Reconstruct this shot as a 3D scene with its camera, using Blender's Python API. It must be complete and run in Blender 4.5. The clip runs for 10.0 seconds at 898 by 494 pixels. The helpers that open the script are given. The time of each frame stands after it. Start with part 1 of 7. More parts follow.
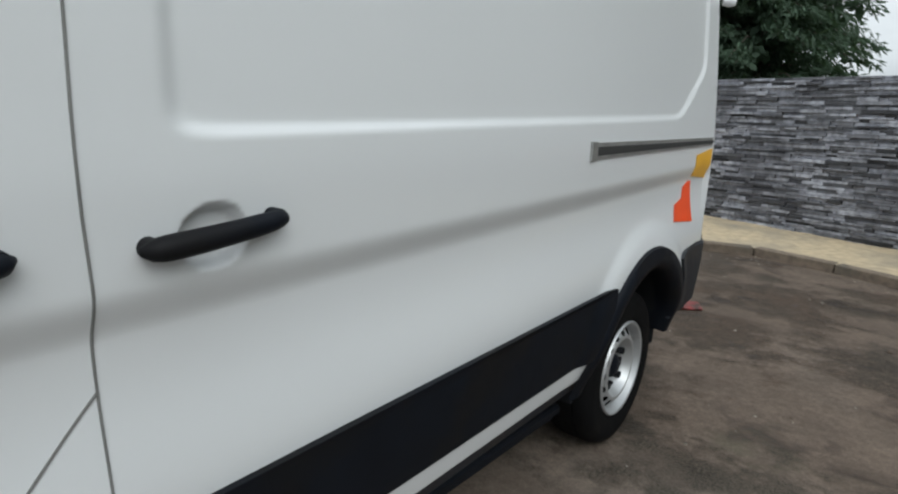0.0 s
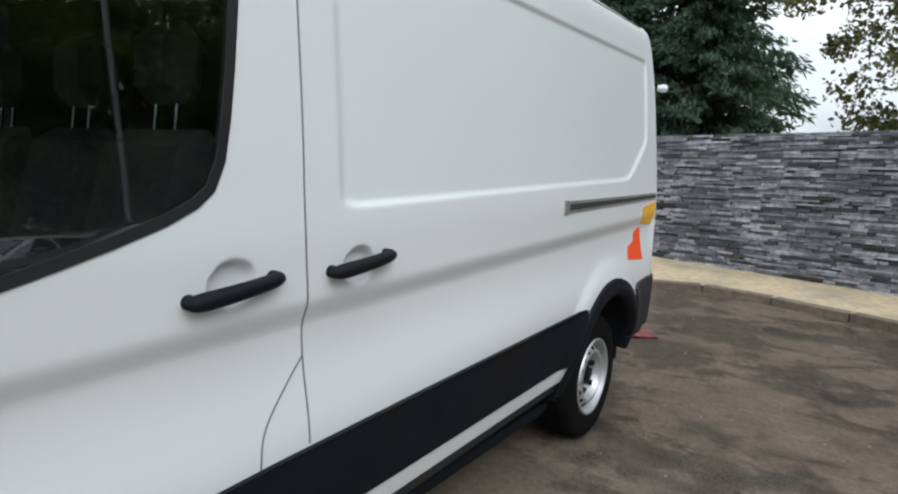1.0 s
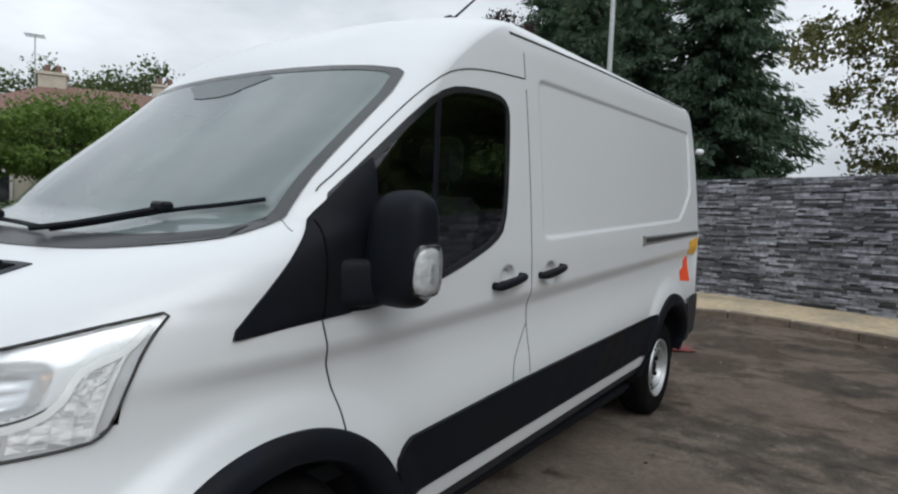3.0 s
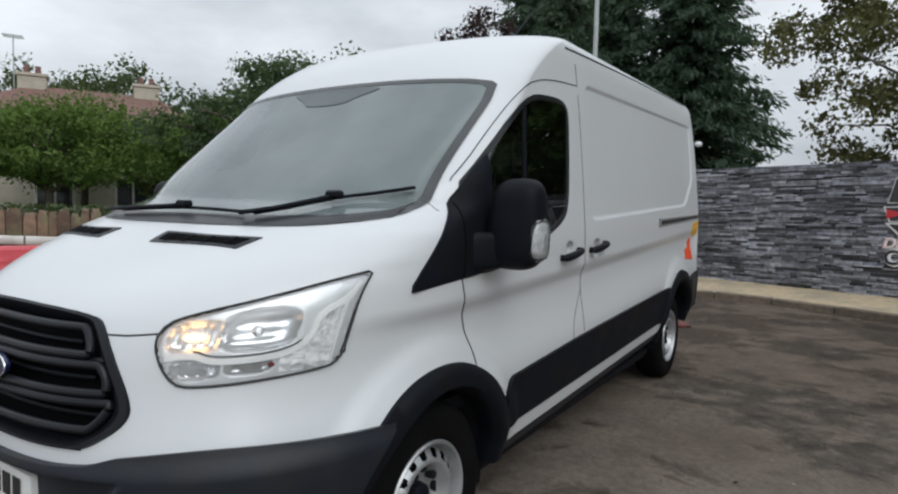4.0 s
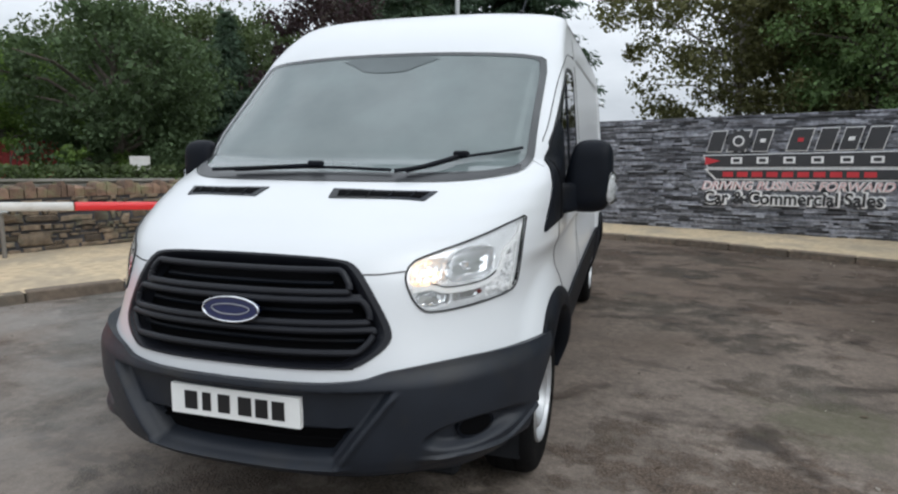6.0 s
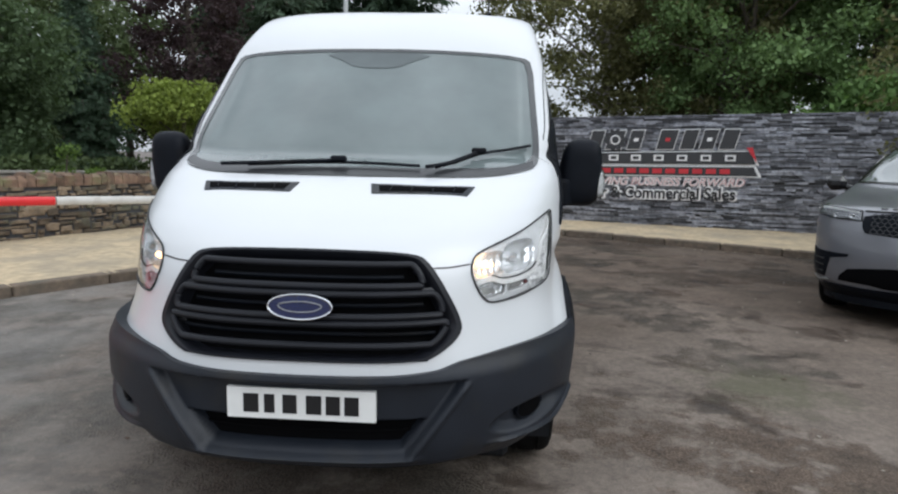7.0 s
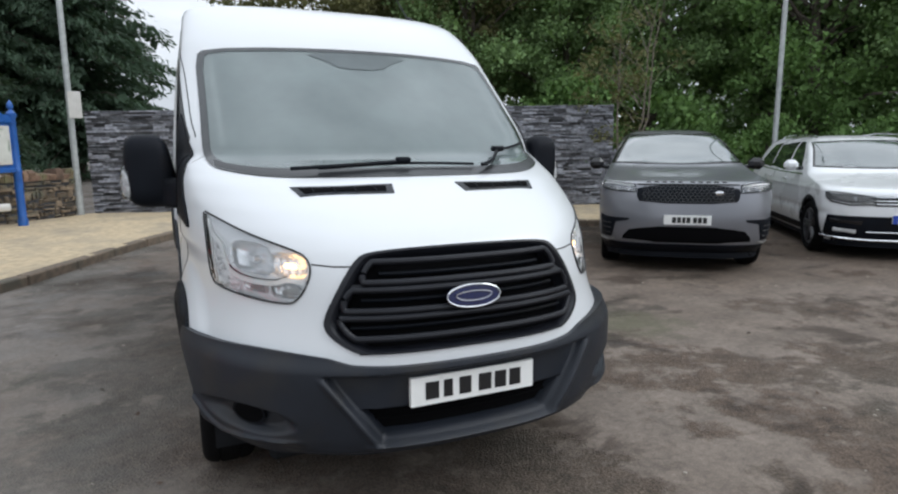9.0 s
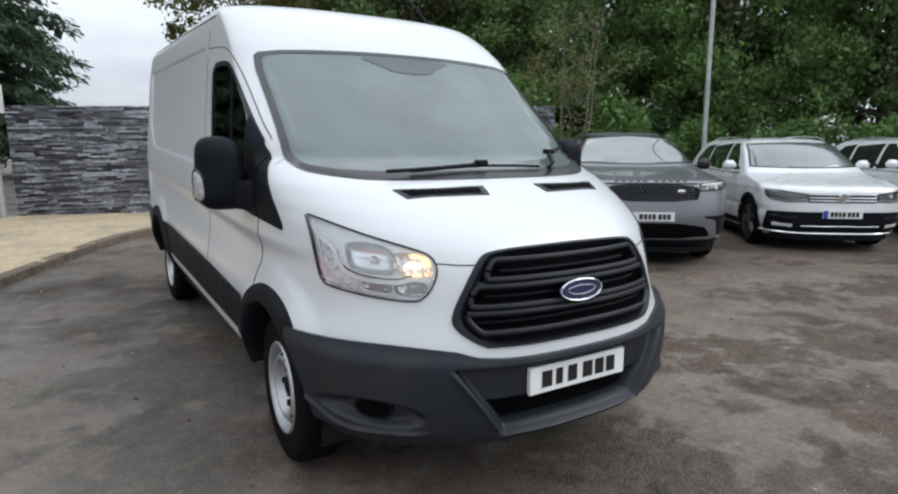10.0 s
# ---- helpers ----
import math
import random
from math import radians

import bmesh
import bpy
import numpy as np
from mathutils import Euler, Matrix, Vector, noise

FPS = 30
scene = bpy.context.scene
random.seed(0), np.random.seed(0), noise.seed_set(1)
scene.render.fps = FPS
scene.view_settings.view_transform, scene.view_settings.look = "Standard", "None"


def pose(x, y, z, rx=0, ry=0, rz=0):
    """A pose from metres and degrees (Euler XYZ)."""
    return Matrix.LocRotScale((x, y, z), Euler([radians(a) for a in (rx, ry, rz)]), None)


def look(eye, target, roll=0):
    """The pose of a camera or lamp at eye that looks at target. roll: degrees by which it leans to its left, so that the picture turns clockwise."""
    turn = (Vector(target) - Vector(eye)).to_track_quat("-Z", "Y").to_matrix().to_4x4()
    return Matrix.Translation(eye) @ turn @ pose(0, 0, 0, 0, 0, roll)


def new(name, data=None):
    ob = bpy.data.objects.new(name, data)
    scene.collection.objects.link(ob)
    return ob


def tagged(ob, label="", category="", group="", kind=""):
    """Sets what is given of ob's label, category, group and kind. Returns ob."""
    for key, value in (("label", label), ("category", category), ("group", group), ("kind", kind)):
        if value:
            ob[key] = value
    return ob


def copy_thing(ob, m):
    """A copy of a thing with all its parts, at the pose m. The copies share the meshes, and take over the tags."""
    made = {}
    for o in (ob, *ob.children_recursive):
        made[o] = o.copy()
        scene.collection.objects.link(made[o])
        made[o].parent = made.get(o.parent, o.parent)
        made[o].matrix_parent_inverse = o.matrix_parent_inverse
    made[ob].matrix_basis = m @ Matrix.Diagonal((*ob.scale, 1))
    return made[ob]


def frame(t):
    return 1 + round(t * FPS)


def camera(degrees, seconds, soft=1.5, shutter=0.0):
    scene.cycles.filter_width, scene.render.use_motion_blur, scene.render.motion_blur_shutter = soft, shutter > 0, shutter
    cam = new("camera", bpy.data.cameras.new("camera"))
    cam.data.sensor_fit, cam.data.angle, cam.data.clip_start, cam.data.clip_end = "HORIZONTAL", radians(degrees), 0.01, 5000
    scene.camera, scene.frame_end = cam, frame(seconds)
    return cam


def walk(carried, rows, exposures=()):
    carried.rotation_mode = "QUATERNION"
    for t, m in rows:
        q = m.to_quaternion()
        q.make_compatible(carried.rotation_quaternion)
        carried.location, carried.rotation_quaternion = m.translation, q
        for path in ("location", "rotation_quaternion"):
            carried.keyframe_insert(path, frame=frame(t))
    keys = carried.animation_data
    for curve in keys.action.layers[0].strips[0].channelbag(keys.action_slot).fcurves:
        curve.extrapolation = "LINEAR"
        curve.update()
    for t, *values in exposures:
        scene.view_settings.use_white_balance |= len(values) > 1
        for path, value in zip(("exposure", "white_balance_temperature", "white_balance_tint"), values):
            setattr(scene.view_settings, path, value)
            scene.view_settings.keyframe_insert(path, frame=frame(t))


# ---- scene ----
cam = camera(72.1, 10.0, soft=2.2)
PATH = [
    (0, (1.895, 2.118, 1.442), (0.72, 3.683, 1.027), 3.9),
    (0.5, (2.073, 1.764, 1.492), (0.991, 3.413, 1.159), 4.0),
    (1, (2.15, 1.399, 1.505), (1.047, 3.048, 1.255), 3.1),
    (1.5, (2.216, 1.061, 1.525), (1.108, 2.714, 1.326), 3.3),
    (2, (2.308, 0.71, 1.533), (1.174, 2.35, 1.381), 3.2),
    (2.5, (2.321, 0.362, 1.521), (1.174, 1.996, 1.399), 2.6),
    (2.7, (2.314, 0.194, 1.513), (1.165, 1.827, 1.398), 2.5),
    (3.8, (2.262, -0.639, 1.464), (1.154, 1.021, 1.331), 1.4),
    (4, (2.199, -0.778, 1.446), (1.122, 0.902, 1.315), 1.3),
    (4.5, (2.05, -1.121, 1.442), (1.019, 0.587, 1.293), 0.8),
    (5, (1.919, -1.438, 1.433), (0.976, 0.316, 1.247), -0.4),
    (5.5, (1.677, -1.626, 1.433), (0.92, 0.211, 1.2), -0.1),
    (5.7, (1.525, -1.676, 1.452), (0.859, 0.192, 1.197), 0.1),
    (6.8, (0.792, -1.968, 1.451), (0.551, -0.004, 1.156), 1.3),
    (7, (0.63, -1.984, 1.453), (0.51, -0.009, 1.163), 1.2),
    (7.5, (0.208, -2.056, 1.469), (0.34, -0.083, 1.169), -0.3),
    (8, (-0.193, -2.116, 1.478), (0.216, -0.182, 1.171), 0.2),
    (8.5, (-0.612, -2.029, 1.49), (0.034, -0.162, 1.181), -0.3),
    (9, (-1.018, -2.018, 1.492), (-0.216, -0.214, 1.172), -0.3),
    (9.5, (-1.391, -1.937, 1.512), (-0.475, -0.189, 1.189), -0.1),
    (10, (-1.771, -1.78, 1.519), (-0.731, -0.104, 1.193), 0.0),
]
walk(cam, [(t, look(eye, target, roll)) for t, eye, target, roll in PATH], [(0.0, 0.30, 6300, 5), (1.0, 0.56, 6250, 6), (1.9, 0.63, 6250, 7), (2.5, 0.32, 6250, 8), (4.0, 0.02, 6250, 8), (4.5, 0.04, 6250, 8), (5.5, 0.25, 6200, 8), (7.5, 0.34, 6150, 8.5), (10.0, 0.42, 6150, 8.5)])

# ---- light: overcast sky and one wide, weak sun ----
world = bpy.data.worlds.new("overcast_sky")
scene.world = world
world.use_nodes = True
wt = world.node_tree
wt.nodes.clear()
w_out = wt.nodes.new("ShaderNodeOutputWorld")
w_bg = wt.nodes.new("ShaderNodeBackground")
w_sky = wt.nodes.new("ShaderNodeTexSky")
w_sky.sky_type = "NISHITA"
w_sky.sun_disc = False
w_sky.sun_elevation, w_sky.sun_rotation = radians(41), radians(121)
w_sky.air_density, w_sky.dust_density = 1.0, 3.0
w_hsv = wt.nodes.new("ShaderNodeHueSaturation")
w_hsv.inputs["Saturation"].default_value = 0.12
w_hsv.inputs["Value"].default_value = 0.10
wt.links.new(w_sky.outputs[0], w_hsv.inputs["Color"])
w_co = wt.nodes.new("ShaderNodeTexCoord")
w_map = wt.nodes.new("ShaderNodeMapping")
w_map.inputs["Scale"].default_value = (1.0, 1.0, 2.6)
w_noise = wt.nodes.new("ShaderNodeTexNoise")
w_noise.inputs["Scale"].default_value = 2.2
w_noise.inputs["Detail"].default_value = 6
w_noise.inputs["Roughness"].default_value = 0.55
w_ramp = wt.nodes.new("ShaderNodeValToRGB")
w_ramp.color_ramp.elements[0].position, w_ramp.color_ramp.elements[0].color = 0.30, (0.45, 0.48, 0.52, 1)
w_ramp.color_ramp.elements[1].position, w_ramp.color_ramp.elements[1].color = 0.72, (0.95, 0.97, 1.0, 1)
wt.links.new(w_co.outputs["Generated"], w_map.inputs["Vector"])
wt.links.new(w_map.outputs[0], w_noise.inputs["Vector"])
wt.links.new(w_noise.outputs["Fac"], w_ramp.inputs["Fac"])
w_mix = wt.nodes.new("ShaderNodeMix")
w_mix.data_type = "RGBA"
w_mix.inputs["Factor"].default_value = 0.75
wt.links.new(w_hsv.outputs[0], w_mix.inputs[6])
wt.links.new(w_ramp.outputs[0], w_mix.inputs[7])
w_sep = wt.nodes.new("ShaderNodeSeparateXYZ")
wt.links.new(w_co.outputs["Generated"], w_sep.inputs[0])
w_up = wt.nodes.new("ShaderNodeMapRange")  # an overcast sky is brightest overhead
w_up.inputs["To Min"].default_value, w_up.inputs["To Max"].default_value = 0.68, 1.27
wt.links.new(w_sep.outputs["Z"], w_up.inputs["Value"])
w_lift = wt.nodes.new("ShaderNodeMix")
w_lift.data_type, w_lift.blend_type = "RGBA", "MULTIPLY"
w_lift.inputs["Factor"].default_value = 1.0
wt.links.new(w_mix.outputs[2], w_lift.inputs[6])
wt.links.new(w_up.outputs[0], w_lift.inputs[7])
wt.links.new(w_lift.outputs[2], w_bg.inputs["Color"])
w_bg.inputs["Strength"].default_value = 1.42
wt.links.new(w_bg.outputs[0], w_out.inputs[0])
sun = new("sun", bpy.data.lights.new("sun", "SUN"))
sun.data.energy, sun.data.angle, sun.data.color = 0.90, radians(45), (1.0, 0.985, 0.96)
sun.matrix_world = look((10, -4, 9), (0, 2, 0))


# ---- materials ----
def material(name, rgb, rough=0.5, metal=0.0, vary=0.12, scale=6.0, bump=0.0, bump_scale=60.0, stain=None, stain_scale=0.8, stain_at=(0.5, 0.65), coat=0.0, island=0.0, each=0.0, spec=0.5, coat_rough=0.04):
    """A surface: grain and stains at two scales, fine relief, wear in the gloss."""
    m = bpy.data.materials.new(name)
    m.use_nodes = True
    t = m.node_tree
    b = t.nodes["Principled BSDF"]
    b.inputs["Metallic"].default_value = metal
    b.inputs["Specular IOR Level"].default_value = spec
    b.inputs["Coat Weight"].default_value = coat
    b.inputs["Coat Roughness"].default_value = coat_rough
    co = t.nodes.new("ShaderNodeTexCoord")
    n1 = t.nodes.new("ShaderNodeTexNoise")
    n1.inputs["Scale"].default_value, n1.inputs["Detail"].default_value = scale, 8
    t.links.new(co.outputs["Object"], n1.inputs["Vector"])
    ramp = t.nodes.new("ShaderNodeMapRange")
    ramp.inputs["From Min"].default_value, ramp.inputs["From Max"].default_value = 0.3, 0.7
    ramp.inputs["To Min"].default_value, ramp.inputs["To Max"].default_value = 1 - vary, 1 + vary
    t.links.new(n1.outputs["Fac"], ramp.inputs["Value"])
    mul = t.nodes.new("ShaderNodeMix")
    mul.data_type, mul.blend_type = "RGBA", "MULTIPLY"
    mul.inputs["Factor"].default_value = 1.0
    mul.inputs[6].default_value = (*rgb, 1)
    t.links.new(ramp.outputs[0], mul.inputs[7])
    colour = mul.outputs[2]
    for amount, node, out in ((island, "ShaderNodeNewGeometry", "Random Per Island"), (each, "ShaderNodeObjectInfo", "Random")):
        if amount:
            g = t.nodes.new(node)
            r2 = t.nodes.new("ShaderNodeMapRange")
            r2.inputs["To Min"].default_value, r2.inputs["To Max"].default_value = 1 - amount, 1 + amount
            t.links.new(g.outputs[out], r2.inputs["Value"])
            m3 = t.nodes.new("ShaderNodeMix")
            m3.data_type, m3.blend_type = "RGBA", "MULTIPLY"
            m3.inputs["Factor"].default_value = 1.0
            t.links.new(colour, m3.inputs[6])
            t.links.new(r2.outputs[0], m3.inputs[7])
            colour = m3.outputs[2]
    if stain:
        n2 = t.nodes.new("ShaderNodeTexNoise")
        n2.inputs["Scale"].default_value, n2.inputs["Detail"].default_value, n2.inputs["Roughness"].default_value = stain_scale, 7, 0.6
        t.links.new(co.outputs["Object"], n2.inputs["Vector"])
        r3 = t.nodes.new("ShaderNodeMapRange")
        r3.inputs["From Min"].default_value, r3.inputs["From Max"].default_value = stain_at
        t.links.new(n2.outputs["Fac"], r3.inputs["Value"])
        m2 = t.nodes.new("ShaderNodeMix")
        m2.data_type = "RGBA"
        m2.inputs[7].default_value = (*stain, 1)
        t.links.new(r3.outputs[0], m2.inputs["Factor"])
        t.links.new(colour, m2.inputs[6])
        colour = m2.outputs[2]
    t.links.new(colour, b.inputs["Base Color"])
    rr = t.nodes.new("ShaderNodeMapRange")
    rr.inputs["To Min"].default_value, rr.inputs["To Max"].default_value = max(0.0, rough * 0.8), min(1.0, rough * 1.2)
    t.links.new(n1.outputs["Fac"], rr.inputs["Value"])
    t.links.new(rr.outputs[0], b.inputs["Roughness"])
    if bump:
        n3 = t.nodes.new("ShaderNodeTexNoise")
        n3.inputs["Scale"].default_value, n3.inputs["Detail"].default_value = bump_scale, 6
        t.links.new(co.outputs["Object"], n3.inputs["Vector"])
        bp = t.nodes.new("ShaderNodeBump")
        bp.inputs["Strength"].default_value, bp.inputs["Distance"].default_value = bump, 0.02
        t.links.new(n3.outputs["Fac"], bp.inputs["Height"])
        t.links.new(bp.outputs[0], b.inputs["Normal"])
    return m


def glass(name, tint, veil=0.0, veil_rgb=(0.4, 0.45, 0.45), gloss=1.0, rough=0.02, ior=1.55):
    """A thin pane: sees through with a tint, mirrors by Fresnel, with an optional diffuse veil for dust or a painted
    sky reflection.
    """
    m = bpy.data.materials.new(name)
    m.use_nodes = True
    t = m.node_tree
    t.nodes.clear()
    out = t.nodes.new("ShaderNodeOutputMaterial")
    tr = t.nodes.new("ShaderNodeBsdfTransparent")
    tr.inputs[0].default_value = (*tint, 1)
    df = t.nodes.new("ShaderNodeBsdfDiffuse")
    n = t.nodes.new("ShaderNodeTexNoise")
    n.inputs["Scale"].default_value, n.inputs["Detail"].default_value = 2.5, 5
    co = t.nodes.new("ShaderNodeTexCoord")
    t.links.new(co.outputs["Object"], n.inputs["Vector"])
    df.inputs[0].default_value = (*veil_rgb, 1)
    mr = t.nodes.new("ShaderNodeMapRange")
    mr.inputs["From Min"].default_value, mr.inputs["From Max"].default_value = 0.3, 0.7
    mr.inputs["To Min"].default_value, mr.inputs["To Max"].default_value = veil * 0.85, min(1, veil * 1.15)
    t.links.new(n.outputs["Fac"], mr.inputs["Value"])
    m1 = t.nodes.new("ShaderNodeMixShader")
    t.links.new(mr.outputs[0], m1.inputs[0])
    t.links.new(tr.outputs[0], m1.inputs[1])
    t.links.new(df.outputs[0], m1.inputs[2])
    gl = t.nodes.new("ShaderNodeBsdfGlossy")
    gl.inputs["Roughness"].default_value = rough
    gl.inputs[0].default_value = (gloss, gloss, gloss, 1)
    fr = t.nodes.new("ShaderNodeFresnel")
    fr.inputs["IOR"].default_value = ior
    m2 = t.nodes.new("ShaderNodeMixShader")
    t.links.new(fr.outputs[0], m2.inputs[0])
    t.links.new(m1.outputs[0], m2.inputs[1])
    t.links.new(gl.outputs[0], m2.inputs[2])
    t.links.new(m2.outputs[0], out.inputs[0])
    return m


def glow(name, rgb, strength):
    m = bpy.data.materials.new(name)
    m.use_nodes = True
    b = m.node_tree.nodes["Principled BSDF"]
    b.inputs["Base Color"].default_value = (*rgb, 1)
    b.inputs["Emission Color"].default_value = (*rgb, 1)
    b.inputs["Emission Strength"].default_value = strength
    return m


M_VAN = material("white_van_paint", (0.63, 0.645, 0.66), 0.34, vary=0.012, scale=1.2, coat=0.5, coat_rough=0.16)
M_BLACK = material("grained_black_plastic", (0.0058, 0.0074, 0.0112), 0.52, vary=0.15, scale=9, spec=0.115, bump=0.12, bump_scale=400, stain=(0.008, 0.008, 0.009), stain_scale=3)
M_GREYPL = material("dark_grey_plastic", (0.0120, 0.0150, 0.0215), 0.46, vary=0.15, scale=7, spec=0.36, bump=0.12, bump_scale=350, stain=(0.022, 0.022, 0.023), stain_scale=3)
M_GAP = material("panel_gap", (0.028, 0.028, 0.028), 0.7, vary=0.2)
M_SEAM = material("sealed_panel_seam", (0.16, 0.16, 0.155), 0.6, vary=0.2)
M_RUBBER = material("tyre_rubber", (0.0045, 0.0045, 0.005), 0.8, vary=0.25, scale=14, bump=0.3, bump_scale=120, spec=0.10, stain=(0.011, 0.010, 0.009), stain_scale=5, stain_at=(0.55, 0.8))
M_STEEL = material("silver_painted_steel", (0.46, 0.47, 0.48), 0.38, 0.6, vary=0.1, scale=12, stain=(0.25, 0.22, 0.2), stain_scale=9, stain_at=(0.6, 0.85))
M_CHROME = material("chrome", (0.85, 0.86, 0.88), 0.08, 1.0, vary=0.03)
M_REFL = material("lamp_reflector", (0.78, 0.79, 0.80), 0.22, 0.22, vary=0.06, scale=25)
M_BOWL = material("bright_lamp_bowl", (0.74, 0.75, 0.76), 0.16, 0.62, vary=0.05)
M_FACET = material("faceted_lamp_plastic", (0.84, 0.84, 0.84), 0.36, 0.0, vary=0.22, scale=30, spec=0.3)
M_DARK = material("dark_interior", (0.014, 0.015, 0.017), 0.85, vary=0.3, spec=0.1)
M_SEAT = material("black_seat_fabric", (0.042, 0.044, 0.049), 0.9, vary=0.3, scale=40, bump=0.3, bump_scale=500)
M_TRIM = material("grey_cab_trim", (0.16, 0.165, 0.16), 0.8, vary=0.15, bump=0.2, bump_scale=300)
# the grey-green diffuse veil paints the sky's reflection onto the pane
M_WSGLASS = glass("sky_veiled_windscreen_glass", (0.42, 0.46, 0.46), 0.60, (0.235, 0.28, 0.28), rough=0.05)
M_SIDEGLASS = glass("tinted_side_glass", (0.55, 0.60, 0.62), 0.0, gloss=0.95, ior=1.8)
M_LENS = glass("clear_lamp_lens", (0.95, 0.96, 0.97), 0.015, (0.7, 0.7, 0.7))
# base colour lifted to paint in part of the sky's reflection; the coat mirrors the rest
M_CARSCREEN = material("sky_toned_windscreen", (0.085, 0.105, 0.105), 0.05, vary=0.1, coat=1.0, spec=1.0)
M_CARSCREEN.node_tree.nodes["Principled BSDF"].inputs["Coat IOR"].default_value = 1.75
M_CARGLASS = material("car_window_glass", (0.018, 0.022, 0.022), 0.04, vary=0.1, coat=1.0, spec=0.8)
M_FRIT = material("black_glass_border", (0.018, 0.019, 0.021), 0.3, vary=0.1, spec=0.3)
M_BULB = glow("warm_side_light", (1.0, 0.58, 0.26), 3.2)
M_BLUE = material("deep_blue_badge_enamel", (0.006, 0.012, 0.065), 0.15, vary=0.1, coat=1)
M_PLATE = material("white_plate_acrylic", (0.78, 0.78, 0.76), 0.3, vary=0.04, scale=12, stain=(0.5, 0.5, 0.48), stain_scale=6, stain_at=(0.6, 0.9))
M_INK = material("black_sign_ink", (0.012, 0.012, 0.013), 0.4)
M_ORANGE = material("fluorescent_orange_sheet", (0.85, 0.085, 0.015), 0.5, vary=0.08)
M_YELLOW = material("yellow_reflective_sheet", (0.75, 0.40, 0.03), 0.45, vary=0.08)
M_MESHG = material("dark_grey_metal", (0.045, 0.046, 0.050), 0.3, vary=0.1)
M_ALU = material("worn_grey_metal", (0.34, 0.34, 0.33), 0.4, 0.6, vary=0.25, scale=15)


# ---- geometry helpers ----
class Geo:
    """Collects corners and faces, then links them as one mesh."""

    def __init__(self):
        self.v, self.f, self.m = [], [], []

    def add(self, verts, faces, mi=0):
        k = len(self.v)
        self.v.extend(tuple(map(float, p)) for p in verts)
        self.f.extend(tuple(k + i for i in f) for f in faces)
        self.m.extend([mi] * len(faces))
        return self

    def grid(self, rows, closed=False, mi=0, flip=False):
        n, faces = len(rows[0]), []
        for i in range(len(rows) - 1):
            for j in range(n if closed else n - 1):
                a, b = i * n + j, i * n + (j + 1) % n
                q = (a, b, b + n, a + n)
                faces.append(q[::-1] if flip else q)
        return self.add([p for r in rows for p in r], faces, mi)

    def box(self, x0, y0, z0, x1, y1, z1, c=0.0, m=None, mi=0):
        """A box with chamfered upright and level edges."""
        c = min(c, (x1 - x0) * .45, (y1 - y0) * .45, (z1 - z0) * .45)
        rings = []
        for z, i in ((z0, c), (z0 + c, 0), (z1 - c, 0), (z1, c)) if c else ((z0, 0), (z1, 0)):
            e = max(i, c)
            if c:
                rings.append([(x0 + e, y0 + i, z), (x1 - e, y0 + i, z), (x1 - i, y0 + e, z), (x1 - i, y1 - e, z), (x1 - e, y1 - i, z), (x0 + e, y1 - i, z), (x0 + i, y1 - e, z), (x0 + i, y0 + e, z)])
            else:
                rings.append([(x0, y0, z), (x1, y0, z), (x1, y1, z), (x0, y1, z)])
        n = len(rings[0])
        vs = [p for r in rings for p in r]
        if m is not None:
            vs = [m @ Vector(p) for p in vs]
        fs = [(i * n + j, i * n + (j + 1) % n, (i + 1) * n + (j + 1) % n, (i + 1) * n + j) for i in range(len(rings) - 1) for j in range(n)]
        fs += [tuple(range(n))[::-1], tuple((len(rings) - 1) * n + j for j in range(n))]
        return self.add(vs, fs, mi)

    def tube(self, path, radius, n=8, mi=0, caps=True, squash=1.0):
        """A round bar along a path; radius is a number or one for each point."""
        rows = []
        for i, p in enumerate(path):
            p = Vector(p)
            d = (Vector(path[min(i + 1, len(path) - 1)]) - Vector(path[max(i - 1, 0)])).normalized()
            a = d.cross(Vector((0, 0, 1)) if abs(d.z) < .9 else Vector((1, 0, 0))).normalized()
            b = a.cross(d)
            r = radius[i] if hasattr(radius, "__len__") else radius
            rows.append([p + a * (r * math.cos(2 * math.pi * k / n)) + b * (r * squash * math.sin(2 * math.pi * k / n)) for k in range(n)])
        k0 = len(self.v)
        self.grid(rows, True, mi)
        if caps:
            self.add([], [])
            self.f.append(tuple(range(k0, k0 + n))[::-1])
            self.f.append(tuple(k0 + (len(rows) - 1) * n + j for j in range(n)))
            self.m.extend([mi, mi])
        return self

    def lathe(self, profile, n=48, m=None, mi=0, skip=None):
        """Turns (radius, along) round the local x axis."""
        vs = [(a, r * math.cos(2 * math.pi * k / n), r * math.sin(2 * math.pi * k / n)) for r, a in profile for k in range(n)]
        if m is not None:
            vs = [m @ Vector(p) for p in vs]
        fs = [(i * n + j, i * n + (j + 1) % n, (i + 1) * n + (j + 1) % n, (i + 1) * n + j) for i in range(len(profile) - 1) for j in range(n) if not (skip and skip(i, j))]
        return self.add(vs, fs, mi)

    def prism(self, outline, m, depth, mi=0):
        """A flat outline in the local x-z plane, extruded along local y."""
        n = len(outline)
        vs = [m @ Vector((x, y, z)) for y in (0, depth) for x, z in outline]
